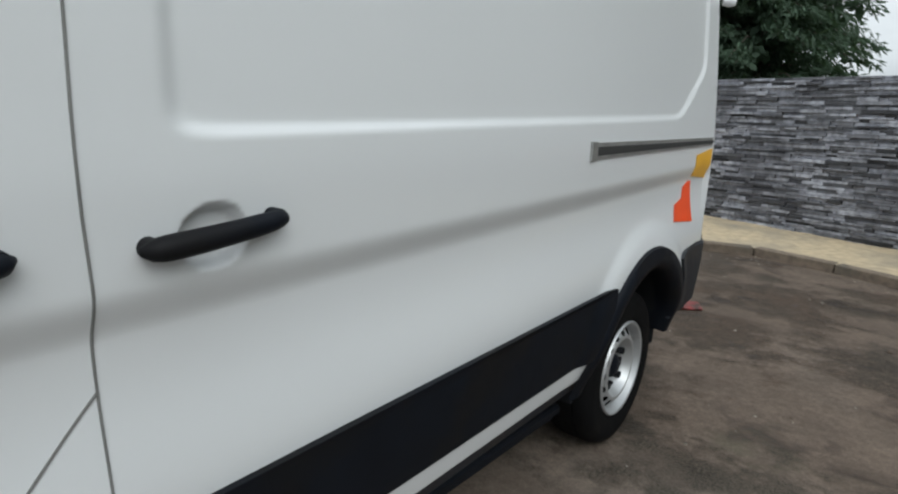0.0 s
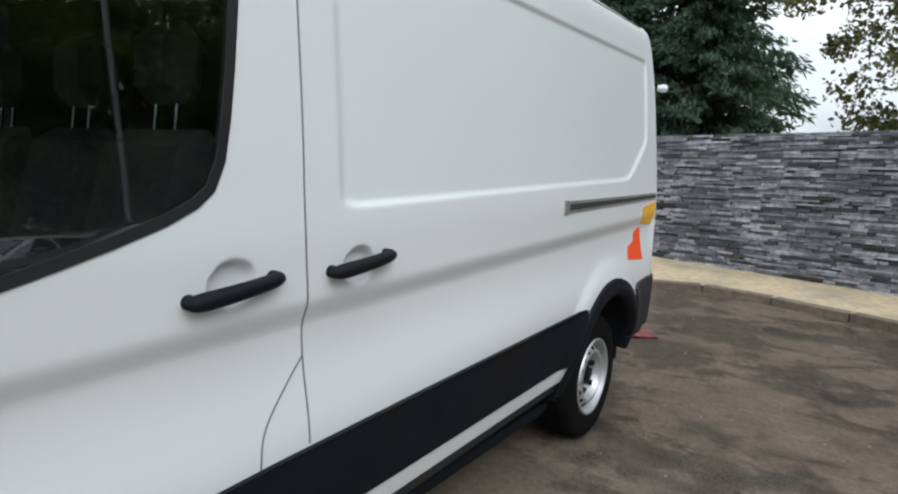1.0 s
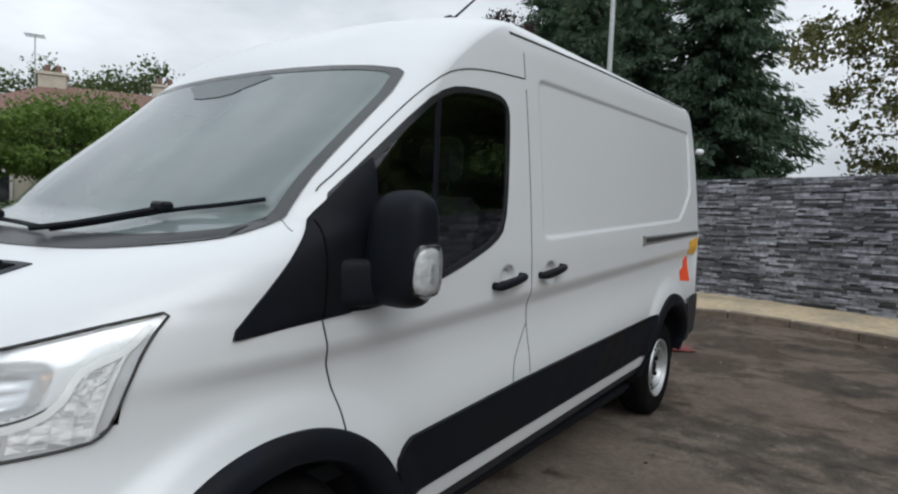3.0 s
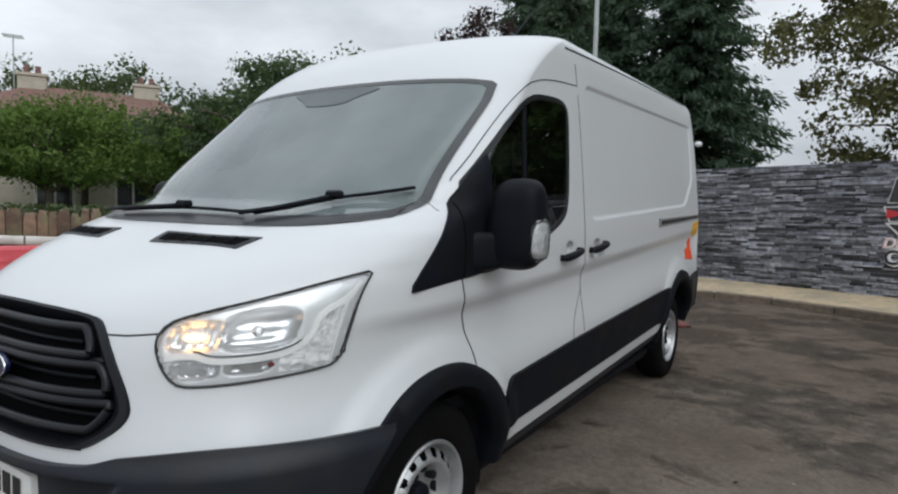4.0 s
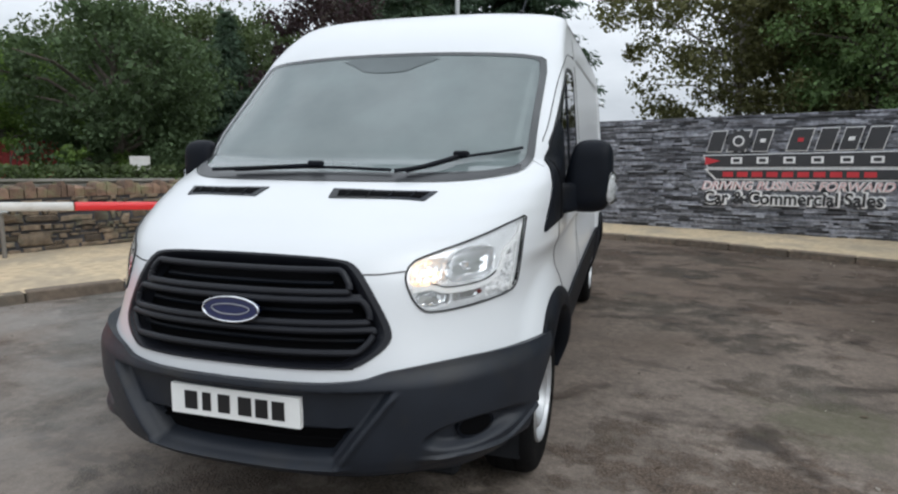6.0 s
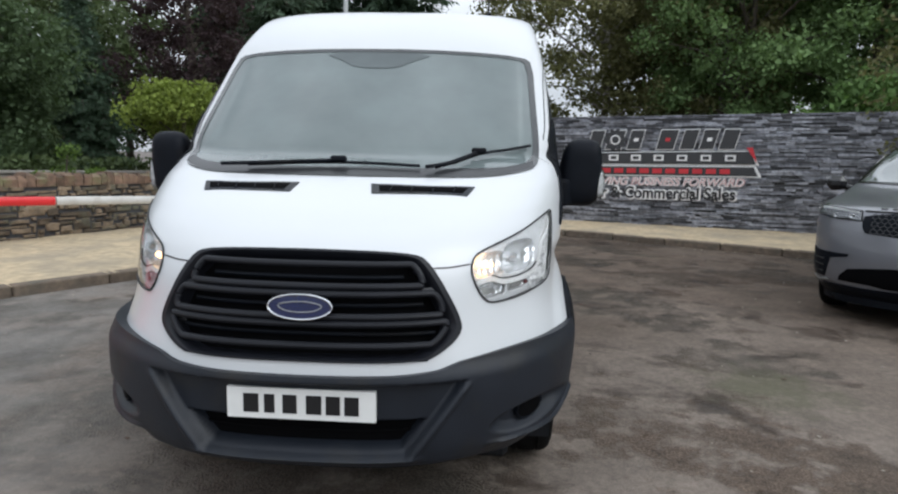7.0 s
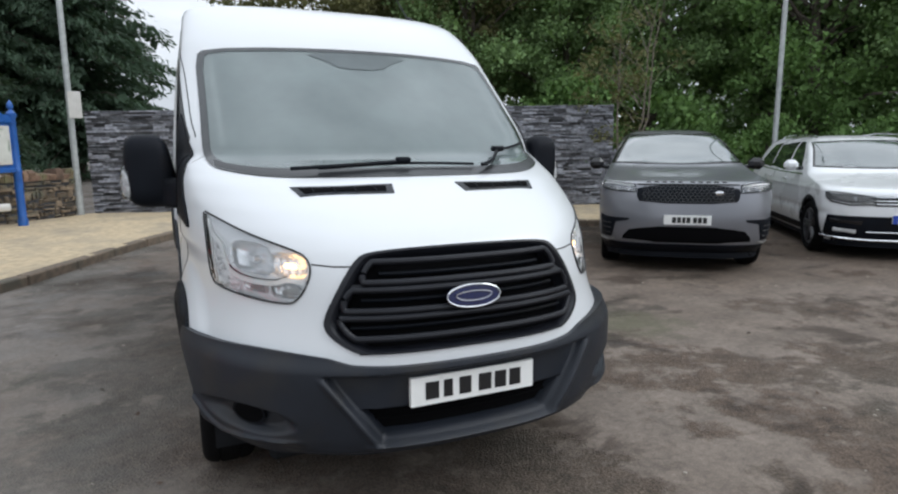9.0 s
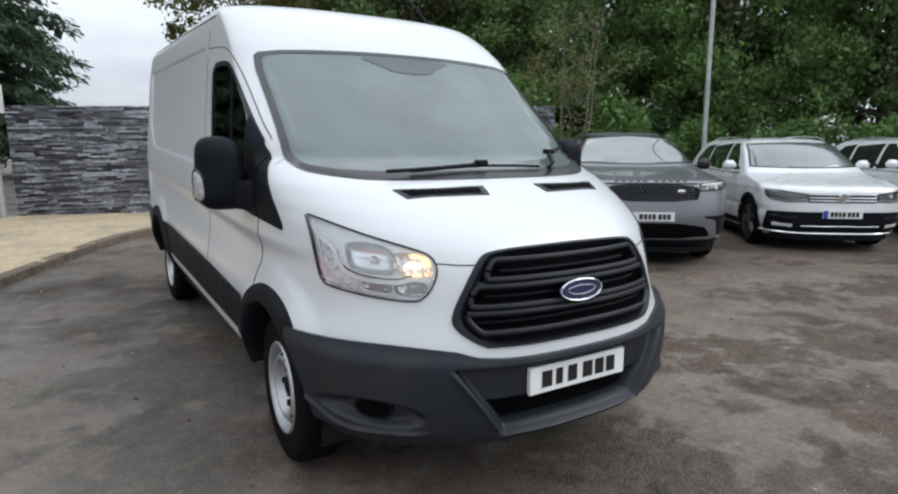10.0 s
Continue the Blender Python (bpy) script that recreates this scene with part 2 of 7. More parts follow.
        fs = [(j, (j + 1) % n, n + (j + 1) % n, n + j) for j in range(n)] + [tuple(range(n))[::-1], tuple(range(n, 2 * n))]
        return self.add(vs, fs, mi)

    def mesh(self, name, mats, smooth=True, angle=35):
        me = bpy.data.meshes.new(name)
        me.from_pydata(self.v, [], self.f)
        for m in mats if isinstance(mats, (list, tuple)) else [mats]:
            me.materials.append(m)
        me.polygons.foreach_set("material_index", self.m)
        me.polygons.foreach_set("use_smooth", [smooth] * len(self.f))
        me.update()
        if smooth:
            me.set_sharp_from_angle(angle=radians(angle))
        return me

    def ob(self, name, mats, parent=None, label="", smooth=True, angle=35):
        o = new(name, self.mesh(name, mats, smooth, angle))
        if parent is not None:
            o.parent = parent
        return tagged(o, label)


def empty(name, m, label, category, group="", kind=""):
    e = new(name)
    e.empty_display_size = 0.2
    e.matrix_world = m
    return tagged(e, label, category, group, kind)


def curve(*pts):
    """A smooth curve through (x, y) pairs that never overshoots."""
    x, y = np.array(pts[0::2], float), np.array(pts[1::2], float)
    h = np.diff(x)
    d = np.diff(y) / h
    m = np.zeros_like(y)
    m[0], m[-1] = d[0], d[-1]
    for i in range(1, len(x) - 1):
        if d[i - 1] * d[i] > 0:
            a, b = 2 * h[i] + h[i - 1], h[i] + 2 * h[i - 1]
            m[i] = (a + b) / (a / d[i - 1] + b / d[i])

    def f(v):
        v = np.clip(v, x[0], x[-1])
        i = np.clip(np.searchsorted(x, v) - 1, 0, len(x) - 2)
        t = (v - x[i]) / h[i]
        return (1 + 2 * t) * (1 - t) ** 2 * y[i] + t * (1 - t) ** 2 * h[i] * m[i] + t * t * (3 - 2 * t) * y[i + 1] + t * t * (t - 1) * h[i] * m[i + 1]
    return f


def step(a, b, v):
    t = np.clip((v - a) / (b - a), 0, 1)
    return t * t * (3 - 2 * t)


def rounded(poly, turns=2):
    """Cuts the corners of a closed outline."""
    for _ in range(turns):
        out = []
        for i, p in enumerate(poly):
            q = poly[(i + 1) % len(poly)]
            out += [(p[0] * .75 + q[0] * .25, p[1] * .75 + q[1] * .25), (p[0] * .25 + q[0] * .75, p[1] * .25 + q[1] * .75)]
        poly = out
    return poly


def inside(poly, x, y):
    """Which of the points x, y lie in the outline."""
    r = np.zeros(np.shape(x), bool)
    for i, (x0, y0) in enumerate(poly):
        x1, y1 = poly[(i + 1) % len(poly)]
        if y0 != y1:
            r ^= ((y0 > y) != (y1 > y)) & (x < (x1 - x0) * (y - y0) / (y1 - y0) + x0)
    return r


def spans(poly, rows):
    """For each of so many levels, the outline's extent."""
    ys = [p[1] for p in poly]
    lo, hi = min(ys), max(ys)
    out = []
    for i in range(rows + 1):
        y = lo + (hi - lo) * (0.002 + 0.996 * (i / rows))
        xs = []
        for j, (x0, y0) in enumerate(poly):
            x1, y1 = poly[(j + 1) % len(poly)]
            if (y0 > y) != (y1 > y):
                xs.append(x0 + (x1 - x0) * (y - y0) / (y1 - y0))
        out.append((min(xs), max(xs), y))
    return out


class Shell:
    """A vehicle's skin by level slices: half width, nose, bow of the nose and tail for each height; the nose points to -y."""

    def __init__(self, half, nose, bow, tail, rake=0.0, power=2.7, corner=0.10, detail=None):
        self.half, self.nose, self.bow, self.tail = half, nose, bow, tail
        self.rake, self.power, self.corner = rake, power, corner
        self.detail = detail or (lambda y, z: 0 * y)
        self.fine = ()

    def place(self, x, y, z):
        return (x, y, z + self.rake * (y - 1.05))

    def front_y(self, x, z):
        u = np.clip(np.abs(x) / self.half(z), 0, .9999)
        return self.nose(z) + self.bow(z) * (1 - np.sqrt(1 - u ** self.power))

    def side_x(self, y, z):
        n, b, w, t = self.nose(z), self.bow(z), self.half(z), self.tail(z)
        u = np.clip((y - n) / b, 0, 1)
        x = w * (1 - (1 - u) ** 2) ** (1 / self.power)
        c = self.corner
        k = np.clip(y - (t - c), 0, c * .999)
        return x - (c - np.sqrt(c * c - k * k)) + self.detail(y, z) * step(.35, .8, u)

    def front(self, x, z, off=0.0):
        e = .01
        gx = (self.front_y(x + e, z) - self.front_y(x - e, z)) / (2 * e)
        gz = (self.front_y(x, z + e) - self.front_y(x, z - e)) / (2 * e)
        n = Vector((float(gx), -1.0, float(gz))).normalized()
        return Vector(self.place(x, float(self.front_y(x, z)), z)) + n * off

    def side(self, s, y, z, off=0.0):
        e = .01
        gy = (self.side_x(y + e, z) - self.side_x(y - e, z)) / (2 * e)
        gz = (self.side_x(y, z + e) - self.side_x(y, z - e)) / (2 * e)
        n = Vector((s, float(-gy), float(-gz))).normalized()
        return Vector(self.place(s * float(self.side_x(y, z)), y, z)) + n * off

    def patch(self, at, poly, off, thick, nu=16, nv=16, flip=False):
        """A plate that follows the skin inside an outline, with an edge turned inwards."""
        g = Geo()
        rows = [[at(l + (r - l) * j / nu, y, off) for j in range(nu + 1)] for l, r, y in spans(poly, nv)]
        low = [[at(l + (r - l) * j / nu, y, off - thick) for j in range(nu + 1)] for l, r, y in spans(poly, nv)]
        g.grid(rows, flip=flip)
        if thick:
            rim = rows[0] + [r[-1] for r in rows[1:]] + rows[-1][::-1][1:] + [r[0] for r in rows[1:-1]][::-1]
            rim2 = low[0] + [r[-1] for r in low[1:]] + low[-1][::-1][1:] + [r[0] for r in low[1:-1]][::-1]
            g.grid([rim2, rim], True)
        return g

    def ribbon(self, at, path, width, off=0.002, deep=0.006, closed=False):
        """A flat strip along a path on the skin."""
        pts = [Vector(at(a, b, off)) for a, b in path]
        ins = [Vector(at(a, b, off - deep)) for a, b in path]
        n, rows = len(pts), []
        for i in range(n):
            d = (pts[(i + 1) % n if closed else min(i + 1, n - 1)] - pts[i - 1 if closed or i else 0]).normalized()
            up = (pts[i] - ins[i]).normalized()
            s = d.cross(up).normalized() * (width / 2)
            rows.append([ins[i] - s * 1.05, pts[i] - s * .8, pts[i] + s * .8, ins[i] + s * 1.05])
        if closed:
            rows.append(rows[0])
        return Geo().grid(rows)


def dense(path, gap=0.03, closed=False):
    out, n = [], len(path)
    for i in range(n if closed else n - 1):
        a, b = path[i], path[(i + 1) % n]
        k = max(1, int(math.hypot(b[0] - a[0], b[1] - a[1]) / gap))
        out += [(a[0] + (b[0] - a[0]) * j / k, a[1] + (b[1] - a[1]) * j / k) for j in range(k)]
    return out if closed else out + [path[-1]]


def flowing(path, gap=0.02, closed=False):
    """A smooth line through the given places."""
    n, out = len(path), []
    at = (lambda i: path[i % n]) if closed else (lambda i: path[min(max(i, 0), n - 1)])
    for i in range(n if closed else n - 1):
        a, b, c, d = at(i - 1), at(i), at(i + 1), at(i + 2)
        k = max(1, int(math.hypot(c[0] - b[0], c[1] - b[1]) / gap))
        for j in range(k):
            t = j / k
            out.append(tuple(.5 * (2 * b[q] + (c[q] - a[q]) * t + (2 * a[q] - 5 * b[q] + 4 * c[q] - d[q]) * t * t + (3 * b[q] - a[q] - 3 * c[q] + d[q]) * t ** 3) for q in (0, 1)))
    return out if closed else out + [path[-1]]


def wheel(parent, m, radius, rim, width, alloy=False, tyre_label=""):
    """A wheel at pose m whose local +x looks outwards."""
    h, t = width / 2, Geo()
    t.lathe([(rim * .97, -h * .8), (rim * 1.04, -h * .95), (radius * .86, -h), (radius * .93, -h * .93), (radius * .97, -h * .80), (radius * .992, -h * .62), (radius, -h * .42), (radius * .98, -h * .40), (radius * .98, -h * .34), (radius, -h * .32), (radius, h * .32), (radius * .98, h * .34), (radius * .98, h * .40), (radius, h * .42), (radius * .992, h * .62), (radius * .97, h * .80), (radius * .93, h * .93), (radius * .86, h * 1.01), (rim * 1.16, h * .98), (rim * 1.05, h * .92), (rim * .97, h * .75)], 56)
    tyre = t.ob("tyre", M_RUBBER, parent, tyre_label)
    tyre.matrix_local = m
    r = Geo()
    if alloy:
        r.lathe([(rim, h * .75), (rim * .97, h * .85), (rim * .9, h * .8), (rim * .88, h * .2), (rim * .8, -h * .2)], 48)
        for k in range(5):
            for s in (-.13, .13):
                a = 2 * math.pi * k / 5
                c0, c1 = Vector((h * .62, .05 * math.cos(a + s * 3), .05 * math.sin(a + s * 3))), Vector((h * .72, rim * .92 * math.cos(a + s), rim * .92 * math.sin(a + s)))
                r.tube([c0, (c0 + c1) / 2, c1], [.026, .02, .024], 6)
        r.lathe([(.07, h * .55), (.065, h * .72), (.02, h * .74), (.0, h * .74)], 20)
        r.lathe([(rim * .8, -h * .1), (.0, -h * .1)], 32, mi=1)
        ro = r.ob("rim", [M_MESHG, M_DARK], tyre, "dark grey alloy rim")
    else:
        n = 96
        r.lathe([(rim * .99, h * .72), (rim * 1.035, h * .93), (rim * 1.01, h * 1.0), (rim * .97, h * .97), (rim * .945, h * .84), (rim * .915, h * .66), (rim * .89, h * .58), (rim * .875, h * .63), (rim * .86, h * .69), (rim * .730, h * .85), (rim * .712, h * .88), (rim * .685, h * .90), (rim * .64, h * .89), (rim * .56, h * .68), (rim * .46, h * .38), (rim * .38, h * .31), (rim * .30, h * .40), (0.0, h * .42)], n, skip=lambda i, j: (i == 8 and j % 6 in (1, 2, 3)) or (i in (7, 9) and j % 6 == 2))
        r.lathe([(rim * .95, h * .1), (0.0, h * .1)], 40, mi=1)
        for k in range(5):
            a = 2 * math.pi * (k + .3) / 5
            c = Vector((h * .36, rim * .46 * math.cos(a), rim * .46 * math.sin(a)))
            r.tube([c, c + Vector((.035, 0, 0))], .017, 6, mi=1)
        for k in range(5):  # dimples between the bolts
            a = 2 * math.pi * (k + .8) / 5
            c = Vector((h * .40, rim * .53 * math.cos(a), rim * .53 * math.sin(a)))
            r.tube([c, c + Vector((.016, 0, 0))], .024, 10, mi=1)
        ro = r.ob("rim", [M_STEEL, M_DARK], tyre, "silver steel rim with round vent holes")
        Geo().lathe([(rim * .27, h * .40), (rim * .25, h * .62), (rim * .16, h * .74), (0, h * .76)], 24).ob("hub_cap", M_BLACK, ro)
    return tyre


def bars(parent, at, x0, x1, z0, z1, widths, material_, off):
    """Plain upright bars in place of writing that is not to be read."""
    total = sum(widths)
    x = x0
    for i, w in enumerate(widths):
        x2 = x + (x1 - x0) * w / total
        if i % 2 == 0:
            g = Geo().grid([[at(x, z0, off), at(x2, z0, off)], [at(x, z1, off), at(x2, z1, off)]])
            g.grid([[at(x, z0, off - .003), at(x2, z0, off - .003)], [at(x, z0, off), at(x2, z0, off)]])
            g.grid([[at(x, z1, off), at(x2, z1, off)], [at(x, z1, off - .003), at(x2, z1, off - .003)]])
            g.ob("character_bar", material_, parent)
        x = x2


# ---- the white van ----
M_GUIDE = material("milky_white_guide", (0.88, 0.88, 0.87), 0.25, vary=0.03)
M_INDIC = material("pale_silver_plastic", (0.62, 0.63, 0.63), 0.3, 0.15, vary=0.25, scale=40)
# near-black for openings, a bar and a seam: their shade put into the colour
M_SHADEK = material("opening_shade_black", (0.003, 0.003, 0.0035), 0.9, vary=0.2, spec=0.05)
M_GRILLE = material("satin_black_grille", (0.0095, 0.0105, 0.0145), 0.42, vary=0.12, scale=9, spec=0.30)
M_COWL = material("grey_scuttle_plastic", (0.018, 0.019, 0.021), 0.34, vary=0.15, scale=9, spec=0.5)
M_WFRIT = material("grey_black_glass_print", (0.045, 0.048, 0.050), 0.14, vary=0.1, spec=0.6)
M_DEEPRED = material("deep_red_plastic", (0.16, 0.02, 0.02), 0.3)
M_PATCH = material("grey_dotted_print", (0.104, 0.122, 0.125), 0.35, vary=0.1, spec=0.3)
M_LINING = material("pale_grey_lining", (0.55, 0.56, 0.54), 0.8, vary=0.05)
ARCHES = ((1.05, .335, .455), (4.75, .285, .475))  # along, height, radius of the openings


def van_detail(y, z):
    """Pressings of the van's sides: swage, sunk panel, flared arches, cups behind the handles."""
    zc = 1.072 + .018 * np.clip(y - 2.4, -1, 9)
    s = z - zc
    d = -.026 * step(.050, -.040, s) * (1 - step(-.06, -.34, s)) + .006 * step(-.12, -.36, s)
    # sunk panel: soft fore edge, crisp top and bottom, slanted lower rear corner
    edges = [(2.612 - y) * .55, y - 5.33, z - (2.100 + .006 * (y - 2.66)), 1.350 + .021 * (y - 2.69) - z, .5625 * (y - 5.165) - .825 * (z - 1.515)]
    k = .016
    top = np.maximum.reduce(edges)
    sd = top + k * np.log(sum(np.exp((e - top) / k) for e in edges))
    d = d - .013 * step(.012, -.012, sd)
    for ay, az, ar in ARCHES:
        q = np.hypot(y - ay, (z - az)) - ar
        d = d + (.012 * np.exp(-((q - .03) / .10) ** 2) + .016 * step(.205, .125, q)) * step(.35, .55, z)
    for hy in (2.270, 2.685):
        d = d - .030 * step(1, .74, np.hypot((y - hy + .010) / .066, (z - 1.189 + .027 * (hy - 2.4)) / .054))
    return d


VAN = Shell(
    curve(.3, .95, .45, .985, .7, 1.0, .95, 1.0, 1.25, 1.0, 1.4, .99, 1.7, .963, 2.0, .932, 2.15, .912, 2.23, .900, 2.29, .884, 2.325, .860, 2.352, .820, 2.374, .755, 2.394, .65, 2.410, .50, 2.422, .30, 2.432, .02),
    curve(.3, .12, .4, .06, .55, .035, .7, .03, .85, .045, .95, .06, 1.05, .085, 1.12, .12, 1.18, .18, 1.25, .30, 1.30, .42, 1.35, .55, 1.39, .69, 1.43, .83, 1.46, .92, 1.5, .965, 2.0, 1.575, 2.06, 1.63, 2.13, 1.71, 2.21, 1.83, 2.28, 1.965, 2.325, 2.10, 2.36, 2.28, 2.39, 2.54, 2.413, 2.92, 2.432, 3.6),
    curve(.3, .85, .7, .9, .95, 1.15, 1.1, 1.12, 1.22, 1.0, 1.3, .82, 1.36, .68, 1.43, .51, 1.5, .43, 1.6, .36, 2.0, .28, 2.13, .32, 2.28, .34, 2.432, .3),
    curve(.3, 5.66, 1.2, 5.64, 2.0, 5.58, 2.25, 5.53, 2.37, 5.48, 2.432, 5.34),
    rake=.027, detail=van_detail)
VAN.fine = ((2.08, 2.90), (5.20, 5.44))  # closer columns round the handle cups and the panel's rear edge

WINDSCREEN = rounded([(-.868, 1.52), (-.866, 1.45), (-.842, 1.414), (-.78, 1.397), (-.70, 1.389), (-.50, 1.383), (0, 1.380), (.50, 1.383), (.70, 1.389), (.78, 1.397), (.842, 1.414), (.866, 1.45), (.868, 1.52), (.86, 1.70), (.852, 1.965), (.80, 2.0), (.45, 2.018), (0, 2.026), (-.45, 2.018), (-.80, 2.0), (-.852, 1.965), (-.86, 1.70)], 1)
GRILLE = rounded([(-.36, 1.135), (0, 1.143), (.36, 1.135), (.435, 1.105), (.545, .91), (.55, .845), (.46, .778), (.40, .768), (0, .770), (-.40, .768), (-.46, .778), (-.55, .845), (-.545, .91), (-.435, 1.105)], 2)
HEADLIGHT = rounded([(.575, 1.07), (.588, 1.115), (.63, 1.135), (.77, 1.18), (.88, 1.228), (.908, 1.240), (.909, 1.20), (.905, 1.05), (.895, .968), (.86, .955), (.76, .942), (.665, .940), (.635, .95), (.60, 1.0)], 1)
SIDE_WINDOW = rounded([(1.20, 1.215), (1.33, 1.185), (1.50, 1.195), (1.68, 1.225), (1.95, 1.295), (2.15, 1.36), (2.225, 1.42), (2.262, 1.60), (2.295, 1.88), (2.282, 1.938), (2.21, 1.964), (2.0, 1.958), (1.86, 1.938), (1.70, 1.858), (1.335, 1.586), (1.25, 1.515)], 1)
CORNER_PANEL = [(.897, 1.155), (.920, 1.152), (1.03, 1.166), (1.20, 1.174), (1.34, 1.180), (1.40, 1.196), (1.42, 1.40), (1.425, 1.652), (1.335, 1.590), (1.22, 1.486)]


def shell_mesh(sh, zs, n_front, n_side, n_rear):
    """Corner places of a skin: a row for each height, from tail centre round the nose to tail centre."""
    rows = []
    for z in zs:
        w, n, b, t, c = (float(f(z)) for f in (sh.half, sh.nose, sh.bow, sh.tail, lambda q: sh.corner))
        phi = np.linspace(0, math.pi / 2, n_front + 1)
        x = w * np.sin(phi) ** (2 / sh.power)
        y = n + b * (1 - np.cos(phi))
        even_y = np.linspace(n + b, t - c, 400)
        dens = np.ones(400) + sum(2.2 * ((even_y > lo) & (even_y < hi)) for lo, hi in sh.fine)
        cum = np.concatenate([[0], np.cumsum((dens[1:] + dens[:-1]) / 2)])
        ys = np.interp(np.linspace(0, cum[-1], n_side + 1)[1:], cum, even_y)
        ang = np.linspace(0, math.pi / 2, n_rear + 1)[1:]
        yr = t - c + c * np.sin(ang)
        y2 = np.concatenate([y, ys, yr, [t, t]])
        u = np.clip((y2 - n) / b, 0, 1)
        x2 = np.concatenate([x, np.full(n_side, w), w - c + c * np.cos(ang), [max(w - c, .0) * .5, 0.0]])
        k = n_front + 1 + n_side
        x2[:k] += (sh.detail(y2[:k], np.full(k, z)) * step(.35, .8, u[:k]))
        zz = z + sh.rake * (y2 - 1.05)
        left = np.stack([x2, y2, zz], 1)
        right = left * (-1, 1, 1)
        rows.append(np.concatenate([right[::-1], left[1:]]))
    return np.array(rows)


def skin_parts(sh, zs, counts, classes, parent, hole):
    """Splits a skin into panels that keep the whole skin's normals. classes: (name, material, label, test)."""
    P = shell_mesh(sh, zs, *counts)
    n_row, n_col = P.shape[:2]
    gu = np.gradient(P, axis=1)
    gv = np.gradient(P, axis=0)
    N = np.cross(gu, gv)
    N /= np.linalg.norm(N, axis=2, keepdims=True) + 1e-12
    C = (P[:-1, :-1] + P[1:, :-1] + P[:-1, 1:] + P[1:, 1:]) / 4
    x, y = C[..., 0], C[..., 1]
    z = C[..., 2] - sh.rake * (y - 1.05)
    keep = ~hole(x, y, z)
    out = {}
    for name, mat, label, test in classes:
        sel = keep & test(x, y, z)
        keep &= ~sel
        ii, jj = np.nonzero(sel)
        quads = np.stack([ii * n_col + jj, ii * n_col + jj + 1, (ii + 1) * n_col + jj + 1, (ii + 1) * n_col + jj], 1)
        used, inv = np.unique(quads, return_inverse=True)
        me = bpy.data.meshes.new(name)
        me.from_pydata(P.reshape(-1, 3)[used].tolist(), [], inv.reshape(-1, 4).tolist())
        me.materials.append(mat)
        me.polygons.foreach_set("use_smooth", [True] * len(me.polygons))
        me.normals_split_custom_set_from_vertices(N.reshape(-1, 3)[used].tolist())
        o = new(name, me)
        o.parent = parent
        out[name] = tagged(o, label)
    return out


def van_hole(x, y, z):
    f = (np.abs(x) < .905) & (y < 1.8)
    h = f & inside(WINDSCREEN, x, z) & (z > 1.36)
    h |= (y < .35) & inside(GRILLE, x * 1.012, z)
    h |= (y < .85) & inside([(.75 + (a - .75) * .985, 1.08 + (b - 1.08) * .98) for a, b in HEADLIGHT], np.abs(x), z)
    h |= (np.abs(x) > .6) & inside(SIDE_WINDOW, y, z) & (y > 1.30)
    for ay, az, ar in ARCHES:
        h |= (np.abs(x) > .5) & (np.hypot(y - ay, z - az) < ar + .014)
    h |= (y < .62) & (z < .70) & (np.abs(x) < .99)
    return h


